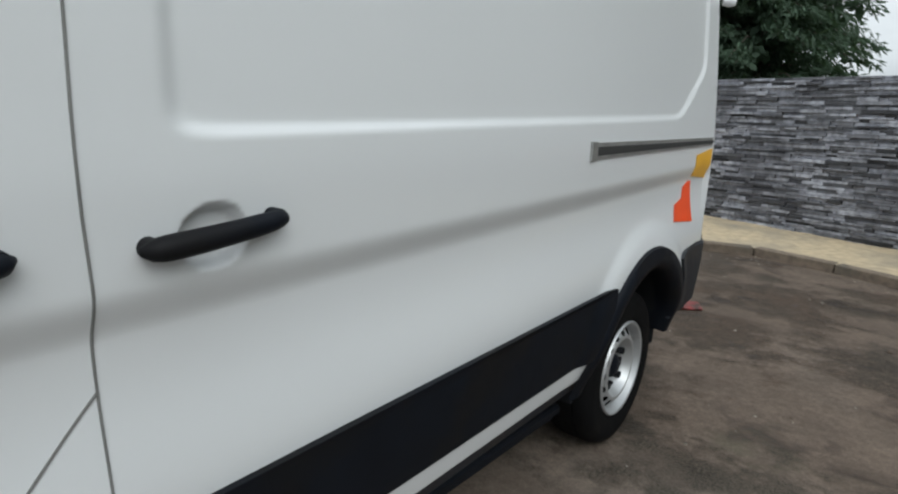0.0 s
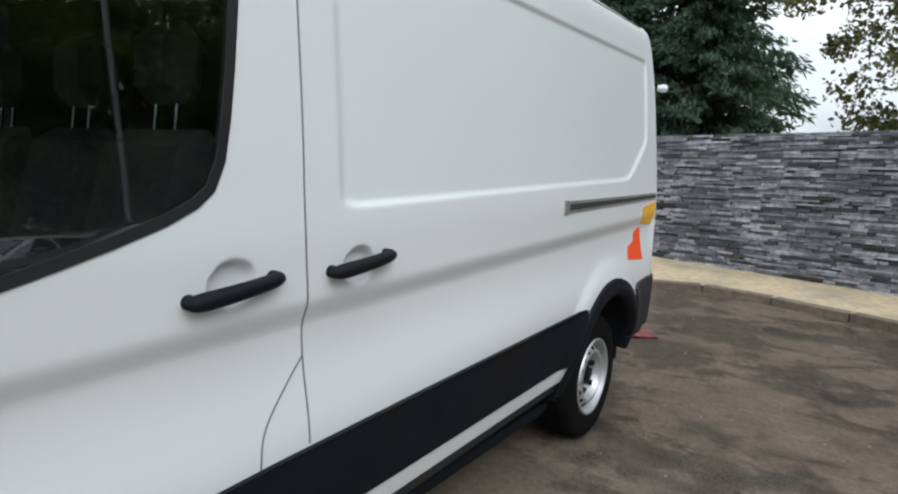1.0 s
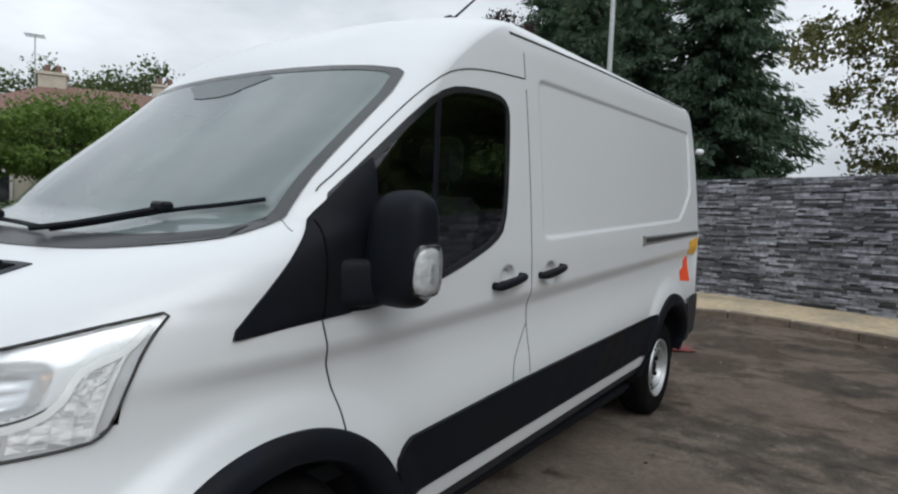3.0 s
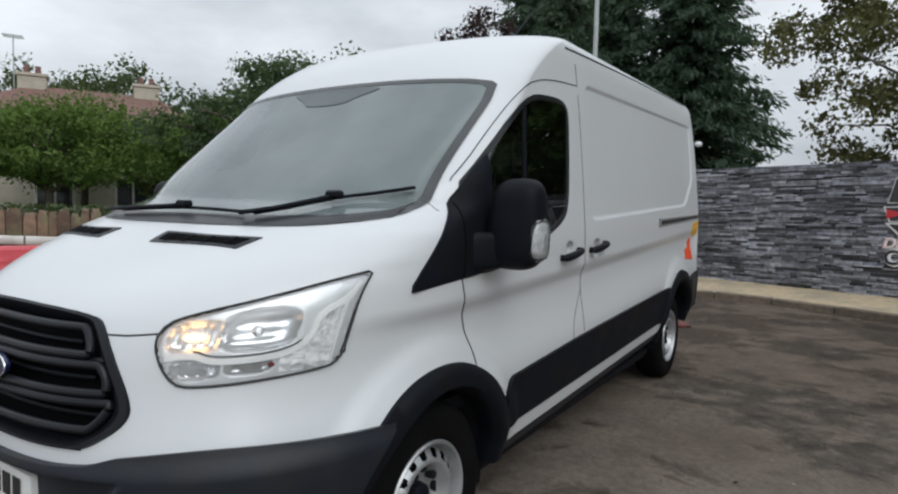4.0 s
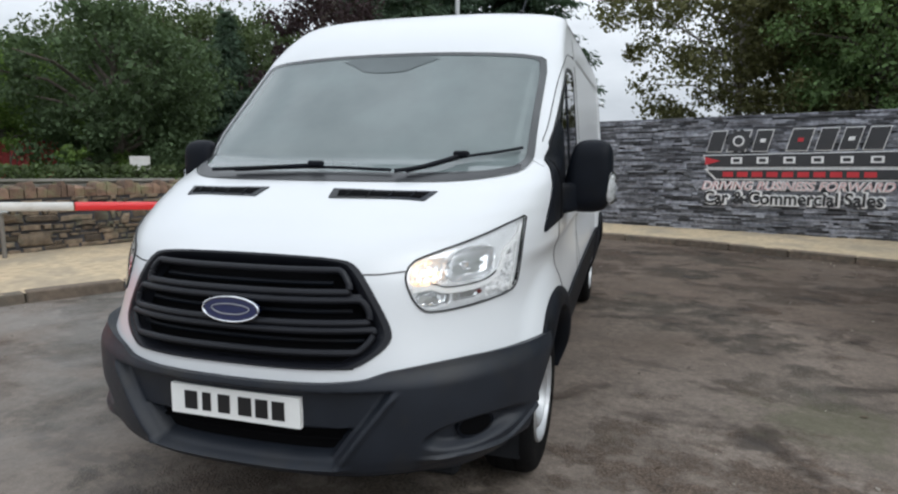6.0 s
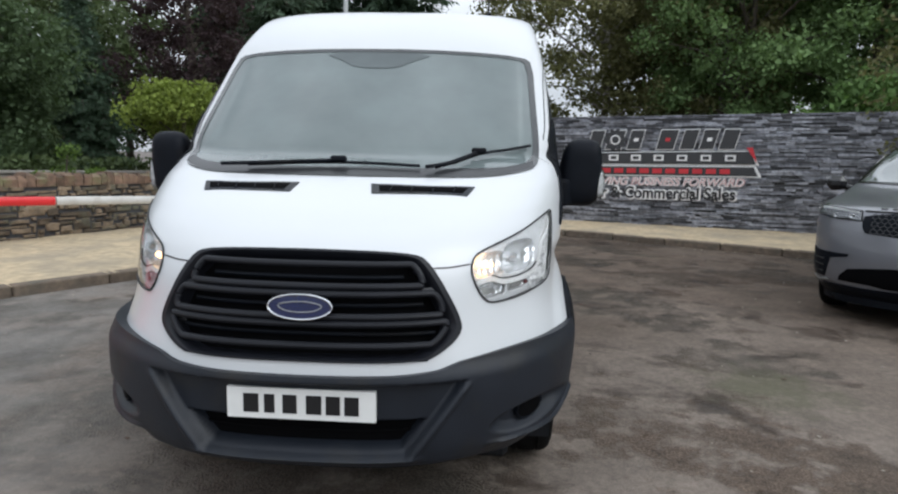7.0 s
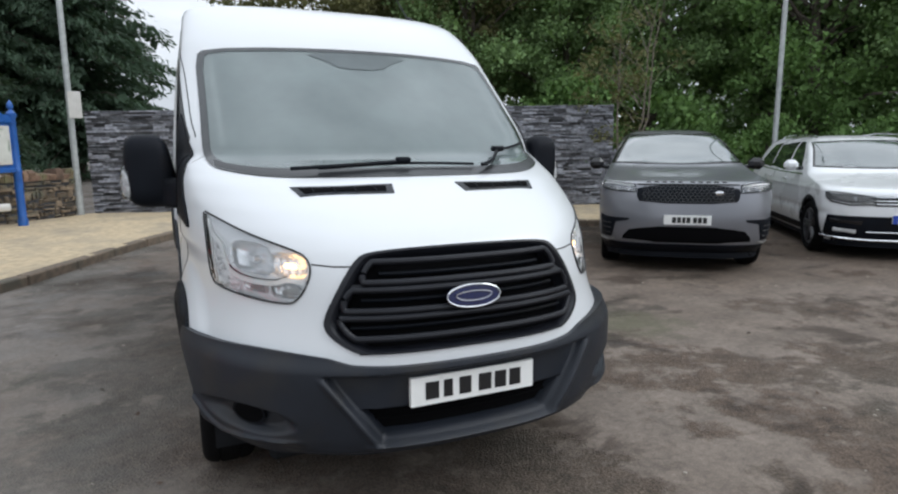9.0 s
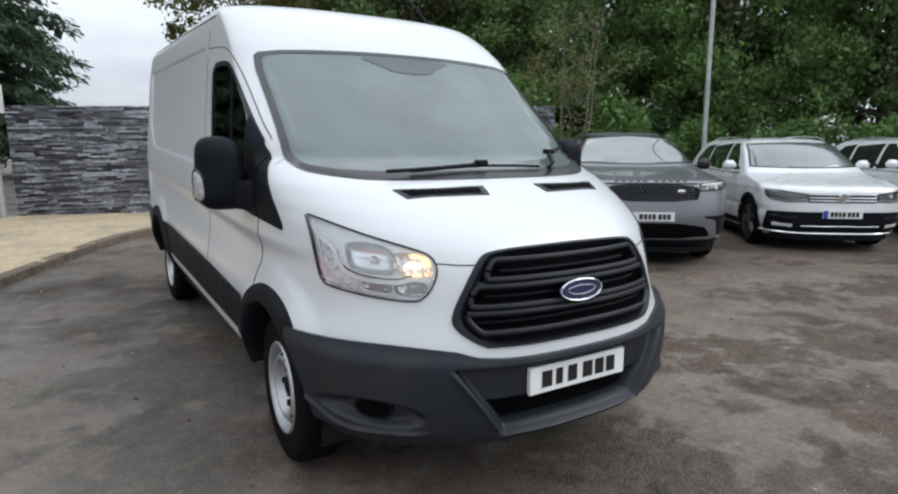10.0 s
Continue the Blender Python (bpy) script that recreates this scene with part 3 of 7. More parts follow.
def build_van():
    van = empty("van", Matrix(), "white panel van with black bumpers and steel wheels on asphalt", "van")
    S, F = VAN, VAN.front
    zs = np.concatenate([np.arange(.40, 1.04, .016), np.arange(1.04, 1.46, .0075), np.arange(1.46, 2.06, .0155), np.arange(2.06, 2.14, .006), np.arange(2.14, 2.2, .0125), np.linspace(2.2, 2.36, 28)[1:], np.linspace(2.36, 2.432, 26)[1:]])
    gone = lambda x, y, z: np.ones(x.shape, bool)
    panels = skin_parts(S, zs, (140, 330, 8), [
        ("bonnet", M_VAN, "", lambda x, y, z: (z > 1.085 + .12 * step(.5, .95, np.abs(x))) & (z < 1.385) & (y < .98) & (np.abs(x) < .88)),
        ("front_door", M_VAN, "", lambda x, y, z: (x > 0) & (y > 1.20 + .09 * step(1.1, .8, z)) & (y < 2.48) & (z < 2.03) & (z > .44) & (z < 1.40 + (y - 1.15) * 1.05)),
        ("front_door", M_VAN, "", lambda x, y, z: (x < 0) & (y > 1.20 + .09 * step(1.1, .8, z)) & (y < 2.48) & (z < 2.03) & (z > .44) & (z < 1.40 + (y - 1.15) * 1.05)),
        ("sliding_door", M_VAN, "white sliding side door with sunk panel", lambda x, y, z: (x > 0) & (y > 2.48) & (y < 3.98) & (z < 2.14) & (z > .44)),
        ("body_shell", M_VAN, "", gone),
    ], van, van_hole)
    door_l, slider = panels["front_door"], panels["sliding_door"]

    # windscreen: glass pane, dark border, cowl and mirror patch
    glass_o = S.patch(F, WINDSCREEN, .003, .006, 40, 36).ob("windscreen", M_WSGLASS, van, "grey-green windscreen glass with sky reflection in its colour")
    glass_o.visible_shadow = False
    mid = dense(WINDSCREEN, .03, True)
    inner = [(x * .974, 1.70 + (z - 1.70) * (.955 if z > 1.7 else .935)) for x, z in mid]
    g = Geo()
    wide = [(x * 1.012, 1.70 + (z - 1.70) * 1.016) for x, z in mid]
    a, b = [F(*p, .0050) for p in wide], [F(*p, .0055) for p in inner]
    g.grid([a + a[:1], b + b[:1]])
    g.ob("windscreen_border", M_WFRIT, glass_o, "black printed glass border")
    S.patch(F, rounded([(-.34, 2.006), (.34, 2.006), (.17, 1.945), (.12, 1.910), (-.12, 1.910), (-.17, 1.945)], 1), .0062, 0, 16, 10).ob("mirror_patch", M_PATCH, glass_o, "dark mirror mounting patch")
    for q in (-1, 1):  # pale pillar linings seen through the glass
        Geo().grid([[Vector(S.place(q * x, float(S.front_y(x, z)) + .05, z)) for z in np.linspace(1.50, 1.96, 12)] for x in (.775, .805)]).ob("pillar_lining", M_LINING, van, "pale grey pillar lining")
        Geo().grid([[Vector(S.place(q * .822, float(S.front_y(.80, z)) + o, z)) for z in np.linspace(1.42, 1.98, 12)] for o in (.03, .19)]).ob("pillar_trim", M_DARK, van, "black pillar trim")
    g = Geo()
    low = lambda x: .036 * np.clip((abs(x) - .45) / .40, 0, 1) ** 3.0
    g.grid([[F(x, 1.372 + low(x), .003) for x in np.linspace(-.84, .84, 61)], [F(x, 1.384 + low(x), .009) for x in np.linspace(-.84, .84, 61)], [F(x, 1.402 + low(x), .006) for x in np.linspace(-.84, .84, 61)]])
    g.ob("cowl", M_COWL, van, "black plastic scuttle panel")
    for pts, arm in (([(-.43, 1.388), (-.2, 1.399), (-.03, 1.404), (.15, 1.402), (.33, 1.396)], [(-.55, 1.380), (-.3, 1.391), (-.03, 1.404)]), ([(.40, 1.392), (.48, 1.412), (.58, 1.448), (.70, 1.475), (.82, 1.50)], [(.36, 1.385), (.46, 1.402), (.58, 1.45)])):
        w = Geo().tube([F(*p, .024) for p in flowing(pts, .05)], .0075, 6).ob("wiper", M_BLACK, van, "black wiper blade")
        Geo().tube([F(*p, .034) for p in flowing(arm, .05)], .0095, 6).ob("wiper_arm", M_BLACK, w)
        c = F(*pts[2], .04)
        Geo().box(c.x - .035, c.y - .02, c.z - .014, c.x + .035, c.y + .02, c.z + .014, .008).ob("wiper_hinge", M_BLACK, w)

    # bonnet vents
    for s in (1, -1):
        out = [(s * .150, 1.347), (s * .580, 1.343), (s * .548, 1.308), (s * .168, 1.313)]
        if s < 0:
            out = out[::-1]
        v = S.patch(F, out, .004, .008, 20, 5).ob("bonnet_vent", M_GREYPL, panels["bonnet"], "black slotted air vent")
        hole = [(s * .185, 1.340), (s * .550, 1.337), (s * .527, 1.316), (s * .198, 1.320)]
        # flat sheet coloured with the shade inside the vent
        S.patch(F, hole if s > 0 else hole[::-1], .0065, .004, 18, 4).ob("vent_mesh_shade", M_SHADEK, v)
        for k in range(4):
            x = s * (.235 + .085 * k)
            Geo().tube([F(x, 1.319, .008), F(x + s * .008, 1.337, .008)], .003, 5).ob("vent_slat", M_BLACK, v)

    # grille
    ring = dense(GRILLE, .025, True)

    def sunk(k, d):
        return [F(x * k, .955 + (z - .955) * k, d) for x, z in ring]
    g = Geo()
    rr = [sunk(1.012, -.004), sunk(1.0, .010), sunk(.965, .010), sunk(.925, -.008), sunk(.90, -.05)]
    g.grid([r + r[:1] for r in rr])
    grille = g.ob("grille", M_GRILLE, van, "black plastic grille with rounded loop bars")
    # black sheet behind the bars draws the shade inside the grille
    S.patch(F, [(x * .97, .955 + (z - .955) * .97) for x, z in GRILLE], -.05, 0, 30, 16).ob("grille_shade_sheet", M_SHADEK, grille)
    for zc, hh, w0, w1 in ((1.062, .036, .375, .415), (.962, .038, .455, .485), (.862, .037, .505, .455)):
        loop = [(sd * ((w0 + w1) / 2 + (w0 - w1) * .5 * math.sin(a) + hh * .55 * math.cos(a)), zc + hh * math.sin(a)) for sd, arc in ((1, np.linspace(math.pi / 2, -math.pi / 2, 13)), (-1, np.linspace(-math.pi / 2, math.pi / 2, 13))) for a in arc]
        pts = [F(x * .97, z, .002) for x, z in dense(loop, .03, True)]
        Geo().tube(pts + pts[:2], .0125, 10, caps=False).ob("grille_loop", M_GRILLE, grille)
        Geo().tube([F(x, zc, -.032) for x in np.linspace(-w0 * .93, w0 * .93, 30)], .008, 6).ob("grille_bar", M_BLACK, grille)
    for zc in (1.012, .912):
        Geo().tube([F(x, zc, -.014) for x in np.linspace(-.47, .47, 30)], .010, 6).ob("grille_bar", M_GRILLE, grille)
    oval = [(.112 * math.cos(t), .962 + .043 * math.sin(t)) for t in np.linspace(0, 2 * math.pi, 41)[:-1]]
    flat = lambda x, z, off=0.0: Vector(S.place(x, .052 - off, z)) + Vector((0, (z - .962) * .12 + x * x * .2, 0))
    badge = S.patch(flat, oval, .016, .012, 16, 12).ob("badge", M_BLUE, van, "oval blue badge with chrome rim")
    pts = [flat(x, z, .018) for x, z in oval]
    Geo().tube(pts + pts[:2], .0036, 8, caps=False).ob("badge_rim", M_CHROME, badge)
    sw = [(.075 * math.cos(t) * (1 + .06 * math.sin(3 * t)), .962 + .018 * math.sin(t)) for t in np.linspace(0, 2 * math.pi, 31)[:-1]]
    pts = [flat(x, z, .0175) for x, z in sw]
    Geo().tube(pts + pts[:2], .002, 6, caps=False).ob("badge_scroll", M_ALU, badge)

    # headlights: one pressed reflector with two bowls, faceted outer part, light strip, bulb and clear lens
    bowls = ((.655, 1.078, .060, .046, .030), (.772, 1.090, .066, .062, .038), (.668, .985, .050, .028, .020), (.765, .984, .040, .020, .016))
    reach = lambda x, z, cx, cz, rx, rz: (abs((x - cx) / rx) ** 3.4 + abs((z - cz) / rz) ** 3.4) ** (1 / 3.4)

    def depth(x, z):
        d = -.012
        for cx, cz, rx, rz, dd in bowls:
            q = reach(x, z, cx, cz, rx, rz)
            d -= dd * max(0.0, 1 - q ** 5) ** .6
            if q < .97:  # moulded flutes
                d += .0016 * math.sin(2 * math.pi * (x - cx) / .024) if cx < .7 else .0006 * math.sin(2 * math.pi * (z - cz) / .03)
        return d
    grown = flowing(HEADLIGHT, .012, True)
    strip = flowing([(.603, 1.020), (.660, 1.026), (.706, 1.008), (.790, 1.008), (.836, 1.026), (.856, 1.064), (.864, 1.120), (.893, 1.160), (.900, 1.212)], .012)
    edge = flowing([(.895, 1.160), (.8925, 1.080), (.886, .972)], .012)
    for s in (1, -1):
        at = (lambda x, z, off=0.0: F(x, z, off)) if s > 0 else (lambda x, z, off=0.0: F(-x, z, off))
        dish = lambda x, z, off=0.0: at(x, z, depth(x, z) + off)
        g = S.patch(dish, HEADLIGHT, 0, 0, 100, 72, flip=s < 0)
        lv_ = spans(HEADLIGHT, 72)
        for r_ in range(72):
            for k in range(100):
                x = lv_[r_][0] + (lv_[r_][1] - lv_[r_][0]) * (k + .5) / 100
                if any(reach(x, lv_[r_][2], cx, cz, rx, rz) < 1 for cx, cz, rx, rz, _ in bowls):
                    g.m[r_ * 100 + k] = 1
        head = g.ob("headlight", [M_REFL, M_BOWL], van, "clear headlight with silver reflectors and lit side light", angle=80)
        lens = S.patch(at, HEADLIGHT, .003, .004, 26, 22, flip=s < 0).ob("headlight_lens", M_LENS, head)
        lens.visible_shadow = False
        pts = [at(x, z, .0036) for x, z in grown]
        Geo().tube(pts + pts[:2], .0038, 6, caps=False).ob("headlight_seal", M_GAP, head, "black seal")
        # facets between the strip and the outer edge
        fac, rf = Geo(), np.random.default_rng(17)
        lv = np.linspace(.962, 1.150, 13)
        for i in range(12):
            z0, z1 = lv[i], lv[i + 1]
            zm = (z0 + z1) / 2
            xi = .848 + .020 * step(1.03, 1.12, zm) if zm > 1.02 else .815
            for j in range(4):
                x0, x1 = xi + (.889 - xi) * j / 4, xi + (.889 - xi) * (j + 1) / 4
                o = rf.uniform(-.016, -.002, 5)
                fac.add([at(x0, z0, o[0]), at(x1, z0, o[1]), at(x1, z1, o[2]), at(x0, z1, o[3]), at((x0 + x1) / 2, zm, o[4])], [(0, 1, 4), (1, 2, 4), (2, 3, 4), (3, 0, 4)])
        fac.ob("reflector_facets", M_FACET, head, "crystalline outer reflector", smooth=False)
        S.patch(at, [(.845, 1.155), (.880, 1.166), (.893, 1.200), (.894, 1.222), (.862, 1.205)], -.012, .004, 8, 6).ob("upper_infill", M_GREYPL if s > 0 else M_ALU, head, "grey upper infill")
        S.ribbon(at, strip, .022, -.004, .014).ob("light_strip", M_GUIDE, head, "white light guide strip")
        S.ribbon(at, [(x, z + .0135) for x, z in strip[4:-14]], .004, -.006, .012).ob("strip_shadow_gap", M_GAP, head)
        S.ribbon(at, edge, .009, -.003, .012).ob("light_strip", M_GUIDE, head)
        for dx in (-.026, .030):  # clear ribs before the side light
            Geo().tube([at(.655 + dx, z, -.022) for z in (1.040, 1.078, 1.114)], .0045, 6).ob("bowl_rib", M_LENS, head)
        S.patch(at, [(.706, .956), (.735, .954), (.742, 1.000), (.716, 1.000)], -.014, .006, 4, 4).ob("lamp_divider", M_ALU, head, "grey lamp divider")
        S.patch(at, [(.628, .972), (.690, .962), (.695, .985), (.640, 1.000)], -.030, .004, 6, 4).ob("lamp_pocket", M_ALU, head, "grey lamp pocket")
        S.patch(at, [(.752, .972), (.792, .972), (.792, .994), (.752, .996)], -.026, .004, 4, 4).ob("lamp_pocket", M_ALU, head)
        c = at(.655, 1.080, -.028)
        side = (at(.70, 1.08, 0) - at(.64, 1.08, 0)).normalized()
        Geo().tube([c - side * .034, c - side * .026, c, c + side * .020, c + side * .028], [.004, .011, .012, .011, .004], 12).ob("side_light_bulb", M_BULB, head, "lit warm side light")
        c2 = at(.772, 1.090, -.042)
        n2 = (at(.772, 1.090, .1) - at(.772, 1.090, 0)).normalized()
        Geo().tube([c2 - n2 * .02, c2 + n2 * .012, c2 + n2 * .022], [.018, .016, .008], 16).ob("bulb_cap", M_BOWL, head)
        c3 = at(.802, .985, -.012)
        if s > 0:
            Geo().lathe([(.008, -.01), (.008, .002), (.005, .004), (0, .004)], 12, Matrix.Translation(c3) @ Matrix.Rotation(radians(-90), 4, "Z")).ob("side_reflector", M_DEEPRED, head, "dark red reflector")

    # bumper
    topz = curve(0, .722, .30, .724, .46, .734, .56, .760, .75, .775, 1.02, .750)

    def bumper_push(x, z):
        ax = np.abs(x)
        xt = .365 + (z - .424) * .72
        gauss = lambda v, w: np.exp(-(v / w) ** 2)
        inner = step(.010, -.010, ax - xt) * step(.700, .684, z) * step(.412, .428, z)
        p = .018 + .012 * step(.34, .46, z) * step(.76, .70, z)
        p = p + .009 * gauss(ax - xt - .018, .013) * step(.70, .66, z) * step(.40, .435, z)
        p = p - inner * .040
        p = p - .10 * step(.010, -.010, ax - (xt - .024)) * step(.430, .444, z) * step(.556, .538, z)
        p = p + .012 * gauss(z - .418, .011) * step(.44, .38, ax)
        p = p - .042 * step(1.00, .55, np.hypot((ax - .785) / .150, (z - .515 - .10 * (ax - .785)) / .056))
        p = p + .014 * gauss(z - .440 - .10 * (ax - .74) ** 2 - .10 * step(.85, 1.0, ax), .0085) * step(.60, .70, ax)
        p = p - .018 * step(.435, .40, z) * step(.58, .72, ax)
        p = p - .060 * step(.400, .315, z) * step(.74, .56, ax)  # the lower edge rolls under
        p = p + .028 * step(.55, .92, ax) * step(.33, .45, z)
        return p * step(.29, .36, z) - .03 * (z < .33)

    nu, nv = 360, 96
    us = np.linspace(-1, 1, nu + 1)
    U, K = np.meshgrid(np.sign(us) * np.abs(us) ** .85, np.linspace(0, 1, nv + 1))
    Z = np.full(U.shape, .31)
    for _ in range(4):  # round the nose, up to the arch opening
        w, n, bw = S.half(Z), S.nose(Z), S.bow(Z)
        ym = 1.05 - np.sqrt(np.maximum(.25 - (Z - .34) ** 2, .04)) + .02
        X = w * np.sin(np.abs(U) * np.arccos(np.clip(1 - (ym - n) / bw, -1, 1))) ** (2 / S.power)
        Z = .305 + (topz(X) - .305) * K
    X = np.copysign(X, U)

    def skin(x, z, off):
        e = .01
        gx = (S.front_y(x + e, z) - S.front_y(x - e, z)) / (2 * e)
        gz = (S.front_y(x, z + e) - S.front_y(x, z - e)) / (2 * e)
        nn = np.stack([gx, -np.ones_like(gx), gz], -1)
        nn /= np.linalg.norm(nn, axis=-1, keepdims=True)
        y = S.front_y(x, z)
        return np.stack([x, y, z + S.rake * (y - 1.05)], -1) + nn * off[..., None]
    P = skin(X, Z, bumper_push(X, Z))
    back = skin(X[-1], Z[-1], np.full(nu + 1, -.03))
    rows = [[tuple(p) for p in P[0] + np.array((0, .12, .01))]] + [[tuple(p) for p in r] for r in P] + [[tuple(p) for p in back]]
    bumper = Geo().grid(rows).ob("front_bumper", M_GREYPL, van, "dark grey grained plastic bumper", angle=60)
    # black sheet and bar draw the shade inside the intake
    S.patch(F, [(-.37, .438), (.37, .438), (.44, .550), (-.44, .550)], -.060, 0, 20, 4).ob("intake_shade_sheet", M_SHADEK, bumper)
    Geo().tube([F(x, .488, -.054) for x in np.linspace(-.39, .39, 24)], .006, 6).ob("intake_bar", M_SHADEK, bumper)
    for s in (1, -1):
        disc = lambda r: [(s * .800 + r * 1.1 * math.cos(a), .522 + r * math.sin(a)) for a in np.linspace(0, 2 * math.pi, 29)[:-1]]
        socket = S.patch(F, disc(.046), .020, .03, 12, 12).ob("fog_socket", M_BLACK, bumper, "dark empty fog lamp socket")
        # black disc stands for the shade in the socket's hollow
        S.patch(F, disc(.039), .0225, .004, 12, 12).ob("socket_shade_disc", M_SHADEK, socket)
        ring = [F(x, z, .020) for x, z in disc(.045)]
        Geo().tube(ring + ring[:2], .004, 6, caps=False).ob("socket_rim", M_BLACK, socket)
    fl = lambda x, z, off=0.0: Vector(S.place(x, .040 - off, z))
    plate = S.patch(fl, [(-.264, .556), (.264, .556), (.264, .668), (-.264, .668)], .006, .02, 8, 4).ob("number_plate", M_PLATE, van, "white number plate with plain dark bars")
    bars(plate, fl, -.205, .205, .578, .646, [50, 18, 34, 26, 46, 30, 50, 14, 46, 14, 46], M_INK, .0085)

    # lamps, arches, claddings and seams along the sides
    for s in (1, -1):
        at = lambda y, z, off=0.0, s=s: S.side(s, y, z, off)
        for ay, az, ar in ARCHES:
            ar_rows = []
            lo = .02
            for k in range(49):
                t = lo + (math.pi - 2 * lo - (.40 if ay < 2 else 0)) * k / 48
                row = []
                for rr_, off in ((ar + .085, .002), (ar + .078, .016), (ar + .03, .022), (ar, .016), (ar - .02, -.03), (ar - .015, -.16)):
                    y, z = ay + rr_ * math.cos(t), max(az + rr_ * math.sin(t), .31)
                    p = at(y, max(z, .32), off)
                    row.append(p)
                ar_rows.append(row)
            Geo().grid(ar_rows).ob("wheel_arch_trim", M_BLACK, van, "black plastic wheel arch trim", angle=60)
            g = Geo()
            g.grid([[Vector(S.place(s * xx, ay + (ar - .010) * math.cos(t), max(az + (ar - .010) * math.sin(t), .25))) for t in np.linspace(-.4, math.pi + .4, 40)] for xx in (.93, .5)])
            g.add([S.place(s * .5, ay - .6, .2), S.place(s * .5, ay + .6, .2), S.place(s * .5, ay + .6, 1.0), S.place(s * .5, ay - .6, 1.0)], [(0, 1, 2, 3)])
            g.ob("arch_liner", M_DARK, van)
        S.patch(at, [(1.515, .650), (1.545, .485), (4.25, .485), (4.335, .58), (4.365, .742), (2.6, .724), (1.75, .708), (1.58, .696)], .016, .02, 120, 12).ob("side_cladding", M_BLACK, van, "wide black plastic side moulding")
        S.patch(at, [(1.52, .335), (4.28, .335), (4.26, .41), (1.55, .41)], -.012, .01, 60, 6).ob("sill", M_GREYPL, van, "black plastic sill")
        for z0, z1, x1 in ((.255, .287, .875), (.290, .334, .900)):
            Geo().box(min(s * .80, s * x1), 1.54, z0, max(s * .80, s * x1), 4.27, z1, .010).ob("sill_step", M_BLACK, van, "dark grey lower sill")
        S.patch(at, [(5.20, .40), (5.60, .42), (5.63, .60), (5.635, .775), (5.5, .770), (5.17, .735), (5.24, .60)], .014, .02, 30, 14).ob("rear_corner_moulding", M_GREYPL, van, "dark grey bumper corner")
        # glazing of the front door
        pane = S.patch(at, [p for p in SIDE_WINDOW], .001, .004, 36, 30, flip=s < 0).ob("door_window", M_SIDEGLASS, panels["front_door"] if s < 0 else door_l, "dark tinted door window")
        pane.visible_shadow = False
        rim = dense(SIDE_WINDOW, .02, True)
        S.ribbon(at, rim, .030, .004, .012, True).ob("window_seal", M_FRIT, pane, "black window seal")
        S.ribbon(at, [(1.35, 1.20), (1.35, 1.55)], .030, .006, .012).ob("window_bar", M_BLACK, pane)
        S.ribbon(at, flowing([(1.786, 1.890), (1.770, 1.80), (1.740, 1.55), (1.700, 1.240)], .03), .026, .007, .010).ob("window_divider", M_BLACK, pane, "black window divider bar")
        S.ribbon(at, flowing([(1.187, 1.178), (1.196, 1.30), (1.204, 1.45)], .03), .006, .0125, .004).ob("panel_seam", M_SHADEK, van)
        S.patch(at, CORNER_PANEL, .010, .014, 24, 20).ob("mirror_corner_panel", M_BLACK, van, "black triangular mirror panel")
        # seams
        seams = [[(2.472, 2.03), (2.474, 1.6), (2.472, 1.30), (2.484, 1.12), (2.492, .95), (2.498, .73)],
                 [(1.187, 1.175), (1.225, 1.049), (1.268, .896), (1.285, .79)],
                 [(1.236, 1.540), (1.251, 1.557), (1.36, 1.644), (1.476, 1.738), (1.642, 1.867), (1.763, 1.950), (1.865, 2.004), (2.013, 2.043), (2.214, 2.066), (2.46, 2.080)],
                 [(2.47, 2.075), (2.475, 2.2)]]
        if s > 0:
            seams += [[(2.492, .965), (2.43, .90), (2.368, .83), (2.345, .78), (2.340, .71)]]
        for k, path in enumerate(seams):
            S.ribbon(at, flowing(path, .02), .0055 if k in (1, 2) else .0045, .0026, .006).ob("panel_seam", M_GAP if k in (1, 2) else M_SEAM, van)
        S.ribbon(at, dense([(2.36, 2.268), (2.6, 2.276), (3.4, 2.296), (5.30, 2.318)], .06), .013, .003, .010).ob("roof_rail_strip", M_GAP, van, "grey roof gutter strip")
        # front fender to bonnet seam
        S.ribbon(lambda x, z, off=0.0: F(x, z, off), [(s * x, z) for x, z in dense([(.44, 1.083), (.50, 1.082), (.575, 1.088)], .02)], .007, .001, .004).ob("panel_seam", M_GAP, van)
        S.ribbon(lambda x, z, off=0.0: F(x, z, off), [(s * x, z) for x, z in flowing([(.845, 1.470), (.880, 1.452), (.930, 1.425)], .01)], .004, .001, .004).ob("panel_seam", M_SEAM, van)
        # handles
        for hy, hz, own in ((2.270, 1.183, panels["front_door"] if s < 0 else door_l), (2.685, 1.193, slider)):
            if s < 0 and hy > 2.4:
                continue
            ks = np.linspace(-1, 1, 23)
            e0, e1 = at(hy - .140, hz - .015, .016), at(hy + .116, hz + .011, .016)
            lift = (at(hy + .2, hz, .1) - at(hy + .2, hz, 0)).normalized()
            path = [e0.lerp(e1, (k + 1) / 2) + lift * (.020 * (1 - k * k) ** .5) for k in ks]
            radii = [.0195 * max(.12, 1 - abs(k) ** 9) ** .5 * (1 - .10 * k) for k in ks]
            hd = Geo().tube(path, radii, 16, squash=1.0).ob("door_handle", M_BLACK, own, "black pull handle")
